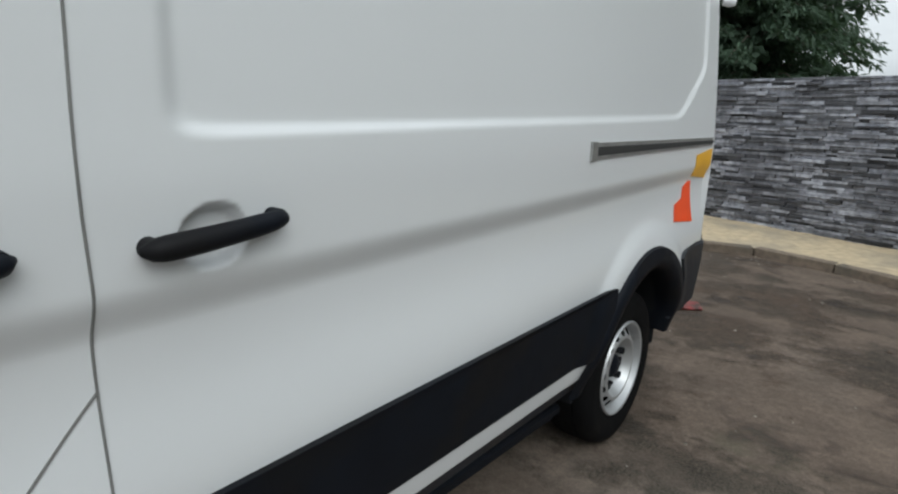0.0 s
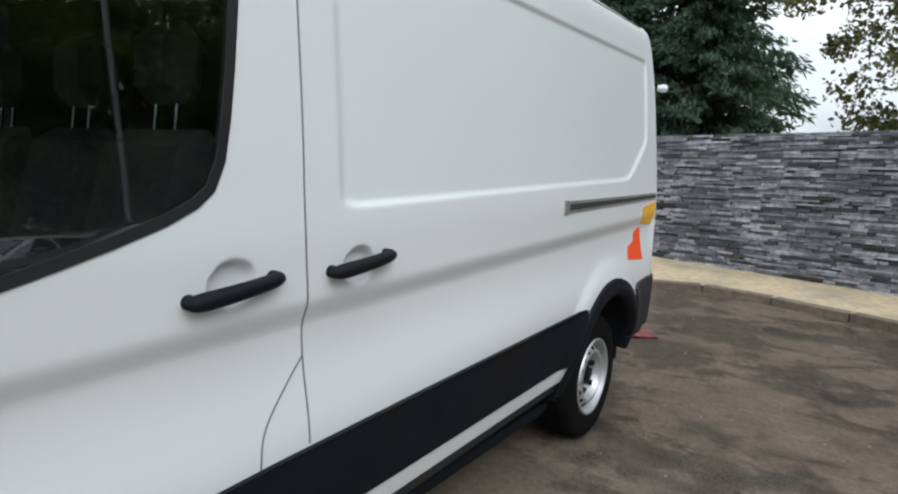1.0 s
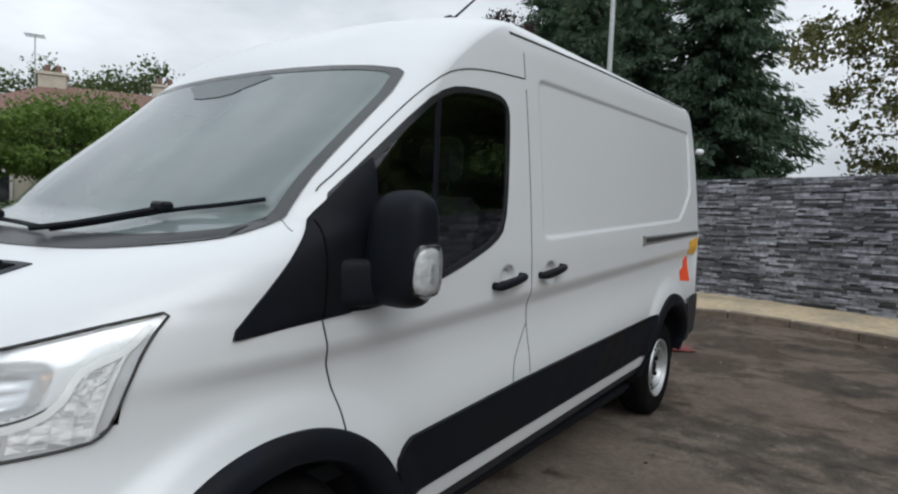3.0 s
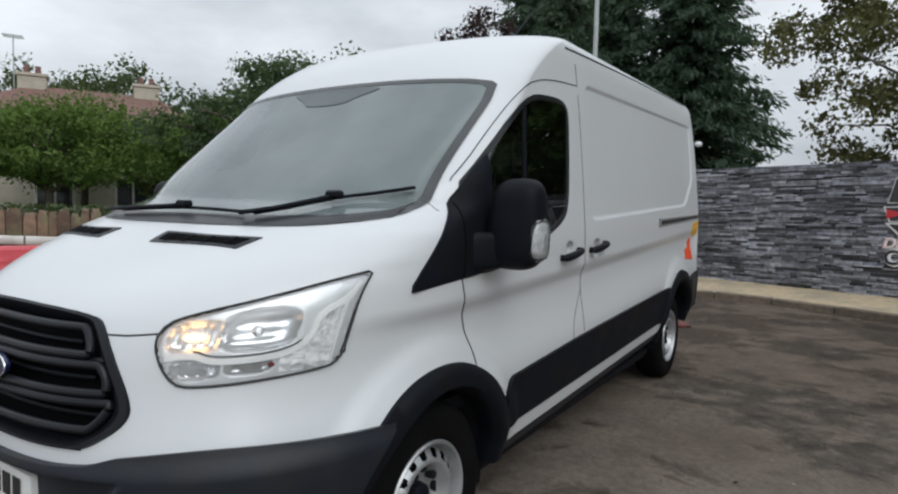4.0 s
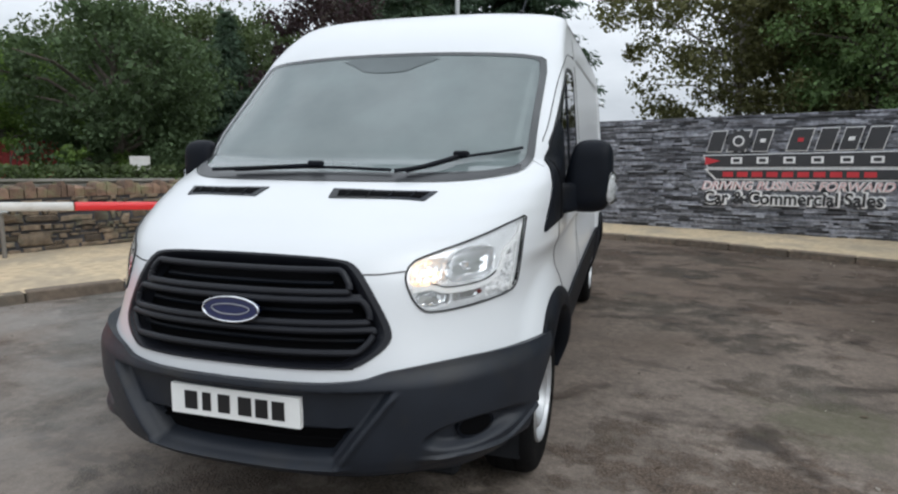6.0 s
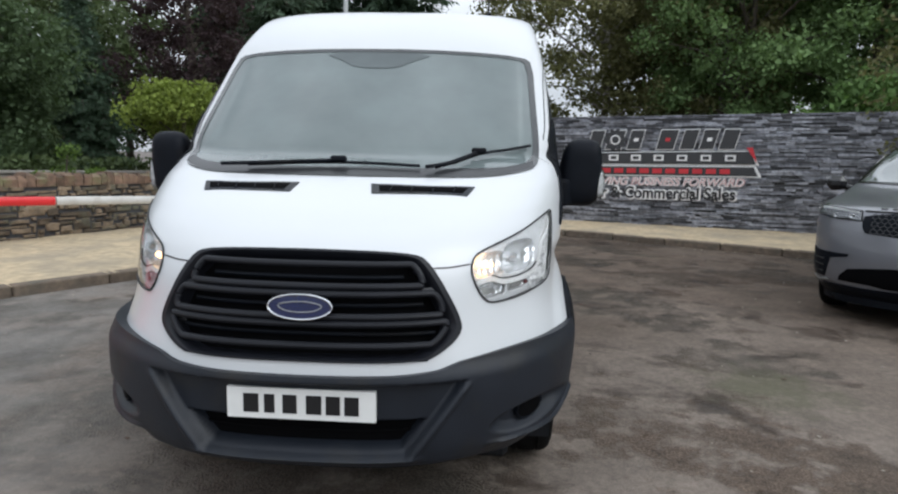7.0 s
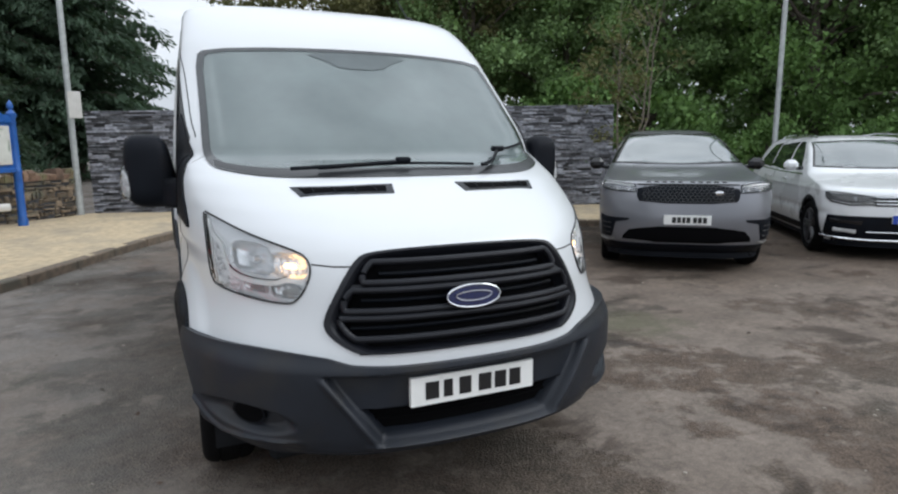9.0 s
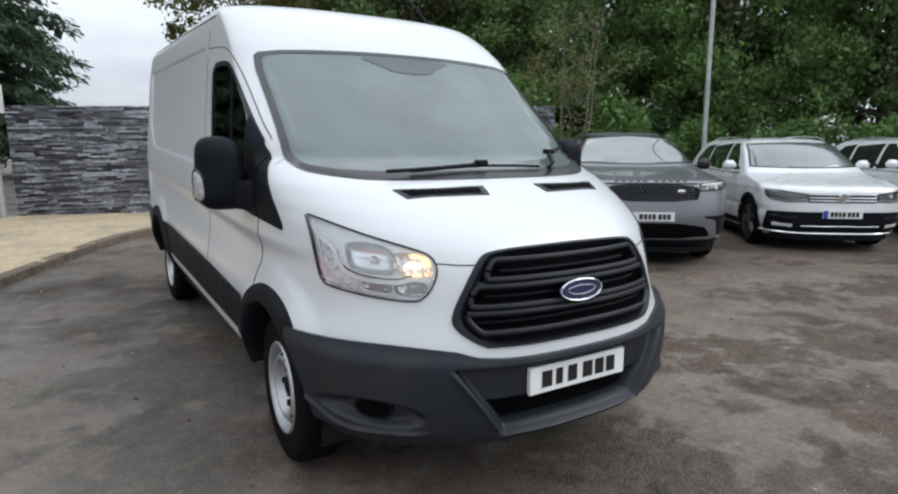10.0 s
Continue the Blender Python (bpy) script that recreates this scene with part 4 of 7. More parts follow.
            for k in (-.86, .86):
                c = e0.lerp(e1, (k + 1) / 2)
                Geo().tube([c - lift * .026, c + lift * .010], .017, 14).ob("handle_mount", M_BLACK, hd)
        # mirror
        base = at(1.20, 1.26, 0)
        arm = Geo()
        root = at(1.29, 1.250, -.03)
        c = base + Vector((s * .122, .205, .118))
        rows = []
        for q in np.linspace(0, 1, 9):
            mid_ = Vector((root.x + (c.x - root.x) * q, root.y + (c.y - .012 - root.y) * step(.1, .9, q), c.z - .098 - .012 * (1 - q)))
            rows.append([mid_ + Vector((0, (.052 - .006 * q) * math.copysign(abs(math.cos(a_)) ** .5, math.cos(a_)), (.066 + .012 * (1 - q)) * math.copysign(abs(math.sin(a_)) ** .5, math.sin(a_)))) for a_ in np.linspace(0, 2 * math.pi, 25)[:-1]])
        arm.grid(rows, True)
        mirror = arm.ob("door_mirror", M_BLACK, van, "tall black door mirror with clear indicator lamp")
        rows = []
        for k in range(25):
            u = -math.cos(math.pi * k / 24)
            hh = u * .180
            wx = .116 * (1 - abs(u) ** 7) ** .4 * (1 - .20 * max(u, 0))
            dy = .090 * (1 - abs(u) ** 6) ** .5
            ring_ = []
            for q in range(28):
                t = 2 * math.pi * q / 28
                cx, sy = math.cos(t), math.sin(t)
                px = wx * math.copysign(abs(cx) ** .55, cx)
                py = (dy if sy < 0 else .045 * (1 - abs(u) ** 6)) * math.copysign(abs(sy) ** .7, sy)
                ring_.append(c + Vector((px + s * .015 * u, py, hh)))
            rows.append(ring_)
        Geo().grid(rows, True).ob("mirror_housing", M_BLACK, mirror)
        g = Geo()
        g.box(c.x - .088, c.y + .030, c.z - .12, c.x + .088, c.y + .0445, c.z + .13, .004)
        g.ob("mirror_glass", M_CHROME, mirror, "mirror glass")
        rows = []
        for k in range(11):
            u = -1 + 2 * k / 10
            e = (1 - abs(u) ** 4) ** .5
            rows.append([c + Vector((s * (.096 + .036 * e * math.cos(t)), -.014 + .062 * e * math.sin(t), -.054 + .092 * u)) for t in np.linspace(-1.9, 1.9, 14)])
        il = Geo().grid(rows, flip=s < 0).ob("indicator_lens", M_LENS, mirror, "clear indicator lens")
        il.visible_shadow = False
        rows = []
        for k in range(11):
            u = -1 + 2 * k / 10
            e = (1 - abs(u) ** 4) ** .5
            rows.append([c + Vector((s * (.090 + (.035 + .003 * (-1) ** k) * e * math.cos(t)), -.014 + .055 * e * math.sin(t), -.054 + .083 * u)) for t in np.linspace(-1.9, 1.9, 14)])
        Geo().grid(rows, flip=s < 0).ob("indicator_reflector", M_INDIC, mirror, "ribbed silver reflector", angle=60)
        Geo().tube([c + Vector((s * .122, -.020, -.090)), c + Vector((s * .127, -.020, -.060)), c + Vector((s * .122, -.020, -.035))], .008, 8).ob("indicator_bulb", M_STEEL, mirror)
    # sliding rail and stickers on the near side, rear lamp and hinge
    at = lambda y, z, off=0.0: S.side(1, y, z, off)
    rail = S.patch(at, [(4.075, 1.248), (5.50, 1.261), (5.50, 1.304), (4.075, 1.304)], .007, .01, 40, 3).ob("door_rail", M_ALU, van, "grey metal sliding door rail")
    S.patch(at, [(4.085, 1.260), (5.50, 1.273), (5.50, 1.290), (4.085, 1.290)], .009, .004, 40, 2).ob("rail_slot", M_GAP, rail)
    S.patch(at, [(4.06, 1.244), (4.10, 1.244), (4.10, 1.308), (4.06, 1.308)], .010, .012, 4, 3).ob("rail_end", M_ALU, rail)
    S.patch(at, [(5.285, 1.105), (5.53, 1.092), (5.52, 1.246), (5.265, 1.243)], .004, .003, 6, 6).ob("yellow_marker", M_YELLOW, van, "yellow reflective sticker")
    S.patch(at, [(5.085, .897), (5.355, .884), (5.335, .99), (5.305, 1.093), (5.197, 1.092), (5.196, 1.012), (5.098, 1.006)], .004, .003, 8, 8).ob("orange_marker", M_ORANGE, van, "torn orange sticker")
    for s in (1, -1):
        Geo().box(s * .84 - .045, 5.60, 1.12, s * .84 + .045, 5.69, 1.60, .02).ob("tail_lamp", M_ORANGE, van, "red and clear tail lamp")
    c = Vector(S.place(.93, 5.575, 1.98))
    Geo().tube([c, c + Vector((.03, .015, 0)), c + Vector((.05, .03, .0))], [.02, .028, .022], 10).ob("rear_camera_lamp", M_VAN, van)
    Geo().box(-.93, 5.60, .42, .93, 5.74, .60, .03).ob("rear_bumper", M_GREYPL, van, "dark grey rear bumper step")
    Geo().box(-.74, .35, .26, .74, 5.5, .40, .02).ob("underbody", M_DARK, van)
    # aerial
    a0 = Vector(S.place(0.60, 2.30, 2.340))
    ant = Geo().tube([a0, a0 + Vector((0, .02, .02))], [.03, .02], 10).ob("aerial", M_BLACK, van, "black roof aerial")
    Geo().tube([a0 + Vector((0, .02, .01)), a0 + Vector((0, .20, .155)), a0 + Vector((0, .46, .36))], [.006, .005, .003], 6).ob("aerial_rod", M_BLACK, ant)
    # cab
    cab = Geo()
    cab.box(-.88, 2.55, .5, .88, 2.58, 2.2, 0)
    cab.box(-.90, .75, .62, .90, 2.5, .68, 0)
    cab.box(-.82, 1.95, 2.06, .82, 2.55, 2.09, 0)
    cab.ob("cab_lining", M_DARK, van)
    d = Geo()
    d.grid([[(x, y, z) for x in np.linspace(-.88, .88, 9)] for y, z in ((.98, 1.36), (1.15, 1.40), (1.32, 1.37), (1.42, 1.25), (1.45, .9))])
    d.ob("dashboard", M_TRIM, van, "grey dashboard")
    for cx, wd in ((.52, .24), (.05, .22), (-.50, .25)):
        st = Geo().box(cx - wd, 1.75, .82, cx + wd, 2.25, .98, .05)
        st.box(cx - wd, -.07, 0, cx + wd, .07, .66, .06, Matrix.Translation((0, 2.24, .93)) @ Matrix.Rotation(radians(-14), 4, "X"))
        seat = st.ob("seat", M_SEAT, van, "black fabric cab seat")
        Geo().box(cx - .125, 2.35, 1.64, cx + .125, 2.45, 1.86, .045).ob("headrest", M_SEAT, seat)
        for q in (-.05, .05):
            Geo().tube([(cx + q, 2.39, 1.55), (cx + q, 2.40, 1.66)], .007, 6).ob("headrest_rod", M_CHROME, seat)
    sw_ = Geo()
    m = Matrix.Translation((-.50, 1.50, 1.36)) @ Matrix.Rotation(radians(-35), 4, "X")
    pts = [m @ Vector((.19 * math.cos(t), 0, .19 * math.sin(t))) for t in np.linspace(0, 2 * math.pi, 33)]
    sw_.tube(pts, .014, 8, caps=False)
    sw_.tube([m @ Vector((-.19, 0, 0)), m @ Vector((.19, 0, 0))], .02, 8)
    sw_.ob("steering_wheel", M_SEAT, van, "black steering wheel")
    # wheels
    for s in (1, -1):
        for y in (1.05, 4.75):
            wheel(van, pose(s * (.858 if y < 2 else .848), y, .364, 17 * y, 0, (0 if s > 0 else 180) - (2 if y < 2 else 0)), .364, .215, .23, False, "black road tyre")
    return van


build_van()


# ---- yard: ground, kerbs, pavement, walls ----


def ground_material():
    """Old asphalt: a smooth tan skin worn through to dark gravel, with damp brown stains, moss and pale grit."""
    m = bpy.data.materials.new("worn_asphalt")
    m.use_nodes = True
    t = m.node_tree
    b = t.nodes["Principled BSDF"]
    co = t.nodes.new("ShaderNodeTexCoord")

    def noise_fac(scale, detail, rough=0.55, stretch=(1, 1, 1), shift=0.0, distort=0.0):
        mp = t.nodes.new("ShaderNodeMapping")
        mp.inputs["Scale"].default_value = stretch
        mp.inputs["Location"].default_value = (shift, shift * .7, 0)
        n = t.nodes.new("ShaderNodeTexNoise")
        n.inputs["Scale"].default_value, n.inputs["Detail"].default_value, n.inputs["Roughness"].default_value, n.inputs["Distortion"].default_value = scale, detail, rough, distort
        t.links.new(co.outputs["Object"], mp.inputs[0])
        t.links.new(mp.outputs[0], n.inputs["Vector"])
        return n.outputs["Fac"]

    def between(v, lo, hi, a=0.0, c=1.0):
        r = t.nodes.new("ShaderNodeMapRange")
        for k, q in (("From Min", lo), ("From Max", hi), ("To Min", a), ("To Max", c)):
            r.inputs[k].default_value = q
        t.links.new(v, r.inputs["Value"])
        return r.outputs[0]

    def blend(f, a, c, mode="MIX"):
        x = t.nodes.new("ShaderNodeMix")
        x.data_type, x.blend_type = "RGBA", mode
        for v, i in ((a, 6), (c, 7)):
            if isinstance(v, tuple):
                x.inputs[i].default_value = (*v, 1)
            else:
                t.links.new(v, x.inputs[i])
        if isinstance(f, float):
            x.inputs["Factor"].default_value = f
        else:
            t.links.new(f, x.inputs["Factor"])
        return x.outputs[2]

    def math_node(op, a, c):
        x = t.nodes.new("ShaderNodeMath")
        x.operation = op
        for v, i in ((a, 0), (c, 1)):
            if isinstance(v, float):
                x.inputs[i].default_value = v
            else:
                t.links.new(v, x.inputs[i])
        return x.outputs[0]
    vo = t.nodes.new("ShaderNodeTexVoronoi")
    vo.inputs["Scale"].default_value = 85
    t.links.new(co.outputs["Object"], vo.inputs["Vector"])
    skin = blend(between(noise_fac(.35, 4), .35, .65), (0.190, 0.158, 0.133), (0.138, 0.111, 0.090))
    skin = blend(1.0, skin, between(noise_fac(22, 8, .7), .3, .7, .74, 1.26), "MULTIPLY")
    skin = blend(1.0, skin, between(noise_fac(110, 4, .7, (1, 1, 1), 8.0), .3, .7, .72, 1.28), "MULTIPLY")
    skin = blend(1.0, skin, between(noise_fac(2.6, 7, .65, (1, 1, 1), 14.0), .35, .65, .80, 1.14), "MULTIPLY")
    gravel = blend(between(noise_fac(.5, 5, shift=9), .4, .6), (0.112, 0.083, 0.063), (0.090, 0.078, 0.063))
    gravel = blend(1.0, gravel, between(vo.outputs["Distance"], 0.0, 0.75, 1.40, .62), "MULTIPLY")
    gravel = blend(1.0, gravel, between(noise_fac(9, 9, .78), .3, .7, .38, 1.62), "MULTIPLY")
    worn = math_node("ADD", between(noise_fac(.62, 9, .68, (1, 1.12, 1), 3.3), .41, .56), between(noise_fac(4.5, 8, .7), .3, .7, -.55, .55))
    sep = t.nodes.new("ShaderNodeSeparateXYZ")
    t.links.new(co.outputs["Object"], sep.inputs[0])
    # the skin has held between the parking bays and is scuffed off in front of them
    held = math_node("MULTIPLY", between(math_node("ADD", sep.outputs["Y"], between(noise_fac(2.2, 6, .65, (1, 1, 1), 61.0), .3, .7, -.55, .55)), 1.1, 1.9), math_node("MULTIPLY", between(sep.outputs["X"], -.2, .8), between(sep.outputs["Y"], 6.2, 4.4, .25, 1.0)))
    worn = math_node("SUBTRACT", worn, math_node("MULTIPLY", held, .42))
    worn = between(worn, .35, .75)
    colour = blend(worn, skin, gravel)
    damp = between(noise_fac(1.35, 9, .68, (1, 1.2, 1), 5.0, .5), .55, .62)
    colour = blend(damp, colour, blend(1.0, colour, (0.46, 0.42, 0.39), "MULTIPLY"))
    far_brown = math_node("ADD", between(math_node("ADD", sep.outputs["Y"], math_node("MULTIPLY", sep.outputs["X"], .45)), .8, 6.2, -.60, 1.0), between(noise_fac(.7, 6, .6, (1, 1, 1), 31.0), .3, .7, -.35, .35))
    far_brown = between(far_brown, 0.0, 1.0)  # darker and browner towards the far end of the yard
    colour = blend(far_brown, colour, blend(1.0, colour, (0.66, 0.60, 0.55), "MULTIPLY"))
    # paler grey towards -x, broken up by noise
    left_pale = math_node("MULTIPLY", between(sep.outputs["X"], .2, -2.4, 0.0, .58), between(noise_fac(1.4, 6, .6, (1, 1, 1), 44.0), .30, .62))
    colour = blend(left_pale, colour, blend(between(noise_fac(18, 7, .7, (1, 1, 1), 51.0), .3, .7), (0.205, 0.195, 0.180), (0.275, 0.262, 0.243)))
    moss = between(noise_fac(.8, 9, .75, (1, 1, 1), 20.0), .60, .74, 0.0, .55)
    colour = blend(moss, colour, (0.060, 0.066, 0.036))

    def spot(x, y, r0, r1, rough_edge, shift):
        d = t.nodes.new("ShaderNodeVectorMath")
        d.operation = "DISTANCE"
        d.inputs[1].default_value = (x, y, 0)
        t.links.new(co.outputs["Object"], d.inputs[0])
        return between(math_node("ADD", d.outputs["Value"], between(noise_fac(5.0, 8, .72, (1, 1, 1), shift), .3, .7, -rough_edge, rough_edge)), r1, r0)
    # mossy hollow and an oil stain beside the van's bay
    colour = blend(math_node("MULTIPLY", spot(2.5, 2.0, .12, .5, .34, 71.0), .62), colour, (0.078, 0.080, 0.044))
    colour = blend(math_node("MULTIPLY", spot(2.02, 1.62, .06, .12, .06, 77.0), .75), colour, (0.045, 0.036, 0.030))
    v2 = t.nodes.new("ShaderNodeTexVoronoi")
    v2.inputs["Scale"].default_value = 9
    t.links.new(co.outputs["Object"], v2.inputs["Vector"])
    grit = between(v2.outputs["Distance"], .045, .03)
    grit = math_node("MULTIPLY", grit, between(noise_fac(2.3, 3, shift=7), .52, .6))
    colour = blend(grit, colour, (0.42, 0.40, 0.36))
    t.links.new(colour, b.inputs["Base Color"])
    t.links.new(between(damp, 0, 1, .88, .58), b.inputs["Roughness"])
    b.inputs["Specular IOR Level"].default_value = 0.35
    hgt = math_node("ADD", math_node("MULTIPLY", worn, between(vo.outputs["Distance"], 0, .8, 1.0, 0.0)), math_node("MULTIPLY", noise_fac(60, 6, .7), .35))
    bp = t.nodes.new("ShaderNodeBump")
    bp.inputs["Strength"].default_value, bp.inputs["Distance"].default_value = 0.6, 0.012
    t.links.new(hgt, bp.inputs["Height"])
    t.links.new(bp.outputs[0], b.inputs["Normal"])
    return m


M_ASPH = ground_material()
M_PAVE = material("sandy_concrete", (0.47, 0.375, 0.245), 0.85, vary=0.25, scale=9, bump=0.5, bump_scale=60, stain=(0.27, 0.235, 0.18), stain_scale=1.3, stain_at=(0.45, 0.75))
# kerb colour taken darker to carry the shade on the kerb face
M_KERB = material("weathered_shaded_kerb_stone", (0.14, 0.108, 0.080), 0.85, vary=0.3, scale=12, bump=0.5, bump_scale=50, stain=(0.10, 0.09, 0.07), stain_scale=2.5, each=0.15)
M_SLATE = material("split_slate", (0.195, 0.201, 0.226), 0.55, vary=0.45, scale=14, bump=0.7, bump_scale=45, island=0.95, stain=(0.055, 0.055, 0.066), stain_scale=0.9, stain_at=(0.50, 0.72))
M_SLATE1 = material("split_slate_stone", (0.195, 0.201, 0.226), 0.55, vary=0.45, scale=14, bump=0.7, bump_scale=45, each=0.95, stain=(0.055, 0.055, 0.066), stain_scale=0.9, stain_at=(0.50, 0.72))
M_MORTAR = material("shadowed_joint_mortar", (0.045, 0.045, 0.05), 0.9, vary=0.3, bump=0.4)
M_RUBBLE = material("brown_rubble_stone", (0.150, 0.115, 0.080), 0.85, vary=0.35, scale=10, bump=0.8, bump_scale=30, each=0.62, stain=(0.10, 0.10, 0.07), stain_scale=3)
M_RUBBLE_J = material("brown_rubble_stone_far", (0.150, 0.115, 0.080), 0.85, vary=0.35, scale=10, bump=0.8, bump_scale=30, island=0.62, stain=(0.10, 0.10, 0.07), stain_scale=3)
M_COPING = material("red_brown_coping_stone", (0.15, 0.095, 0.065), 0.85, vary=0.35, scale=10, bump=0.8, bump_scale=30, each=0.4, stain=(0.16, 0.15, 0.08), stain_scale=3)
M_GREYWALL = material("grey_rendered_wall", (0.17, 0.158, 0.138), 0.9, vary=0.25, scale=4, bump=0.4, stain=(0.13, 0.12, 0.10), stain_scale=1.2)
M_GRASS = material("grass", (0.075, 0.115, 0.028), 0.9, vary=0.4, scale=8, bump=0.8, bump_scale=60, island=0.4)

rng = np.random.default_rng(11)
g = Geo()
xs = [-600, -60, -30, -16] + [-12 + .6 * i for i in range(41)] + [16, 30, 60, 600]
ys = [-600, -60, -30, -12] + [-8 + .6 * i for i in range(46)] + [24, 34, 70, 700]
g.grid([[(x, y, 0.012 * noise.noise((x * .35, y * .35, 0)) - .006 if -11 < x < 11 and -7 < y < 18 else -.006) for x in xs] for y in ys])
ground = tagged(g.ob("ground", M_ASPH), "worn grey-brown asphalt yard with dark damp patches", "ground", kind="structure")

KERB = [(-7.0, -4.0), (-6.2, -1.0), (-5.4, 1.0), (-5.0, 1.85), (-4.5, 2.9), (-4.0, 3.75), (-3.3, 4.75), (-2.75, 5.7), (-2.35, 6.5), (-1.87, 7.75), (-1.2, 9.1), (-.7, 9.8), (-.15, 10.35), (.5, 10.45), (1.5, 10.12), (2.6, 9.65), (4.2, 8.75), (5.5, 7.95), (6.4, 7.4), (7.6, 6.65)]
LOW = [(-11.0, -4.0), (-9.6, .2), (-8.2, 2.6), (-7.15, 4.3), (-6.6, 6.1), (-5.75, 8.0), (-4.9, 9.9), (-4.2, 11.6), (-2.80, 13.40)]
WALL = Matrix.Translation((0, 12.7, 0)) @ Matrix.Rotation(math.atan2(-.287, .958), 4, "Z") @ Matrix.Translation((9, 0, 0)) @ Matrix.Rotation(-.015, 4, "Y") @ Matrix.Translation((-9, 0, 0))
W_L, W_R, W_H = -2.75, 9.1, 2.47


def along(path, gap):
    """Even steps along a plan line: place, direction."""
    seg = [(Vector((*path[i], 0)), Vector((*path[i + 1], 0))) for i in range(len(path) - 1)]
    total, out, d = sum((b - a).length for a, b in seg), [], 0.0
    while d <= total:
        r = d
        for a, b in seg:
            l = (b - a).length
            if r <= l:
                out.append((a + (b - a) * (r / l), (b - a).normalized()))
                break
            r -= l
        d += gap
    return out


def smooth_plan(path):
    for _ in range(2):
        path = [path[0]] + [q for i in range(len(path) - 1) for q in ((path[i][0] * .75 + path[i + 1][0] * .25, path[i][1] * .75 + path[i + 1][1] * .25), (path[i][0] * .25 + path[i + 1][0] * .75, path[i][1] * .25 + path[i + 1][1] * .75))] + [path[-1]]
    return path


KERB, LOW = smooth_plan(KERB), smooth_plan(LOW)
wl, wr = WALL @ Vector((W_L, .1, 0)), WALL @ Vector((W_R, .1, 0))


def even(path, n):
    """n + 1 even places along a plan line."""
    p = np.array(path)
    s = np.concatenate([[0], np.cumsum(np.hypot(*np.diff(p, axis=0).T))])
    t = np.linspace(0, s[-1], n + 1)
    return np.stack([np.interp(t, s, p[:, 0]), np.interp(t, s, p[:, 1])], 1)


near, far = even(KERB, 120), even(LOW + [(wl.x, wl.y), (wr.x, wr.y)], 120)
g = Geo().grid([[(*(near[i] * (1 - k) + far[i] * k), .098 + .006 * math.sin(i * 1.7 + 9 * k)) for i in range(121)] for k in np.linspace(0, 1, 9)])
pavement = tagged(g.ob("pavement", M_PAVE), "sandy concrete pavement behind a low kerb", "pavement", kind="structure")
steps = along(KERB, .92)
for i in range(len(steps) - 1):
    a, b = steps[i][0], steps[i + 1][0]
    d = (b - a).normalized()
    m = Matrix.Translation(a) @ Matrix.Rotation(math.atan2(d.y, d.x), 4, "Z")
    l = (b - a).length
    z = .104 + rng.uniform(-.006, .006)
    Geo().box(.006, -.02, -.05, l - .006, .14, z, .014, m).ob("kerb_stone", M_KERB, pavement)

core = Geo().box(W_L, .03, 0, W_R, .30, W_H - .02, 0, WALL)
slate = tagged(core.ob("wall_slate", M_MORTAR), "tall wall of stacked dark grey split slate", "wall", kind="structure")
stones, z = [], 0.02
while z < W_H - .02:
    h = min(rng.choice([.026, .032, .040, .052]), W_H - z)
    x = W_L - rng.uniform(0, .2)
    while x < W_R:
        l = rng.uniform(.08, .45)
        x0, x1 = max(x, W_L), min(x + l, W_R)
        if x1 - x0 > .03:
            stones.append((x0, x1, z, h, rng.uniform(-.034, .022)))
        x += l
    z += h
stones.sort(key=lambda s: abs(s[0] - 1.6) * .45 + abs(s[2] - 1.3))


def slate_stone(geo, x0, x1, z0, h, out, m):
    geo.box(x0 + .002, out, z0 + .002, x1 - .002, .05, z0 + h - .002, .004, m)


rest = Geo()
for s in stones[300:]:
    slate_stone(rest, *s, WALL)
tagged(rest.ob("slate_courses", M_SLATE, slate, smooth=False), kind="stuff")


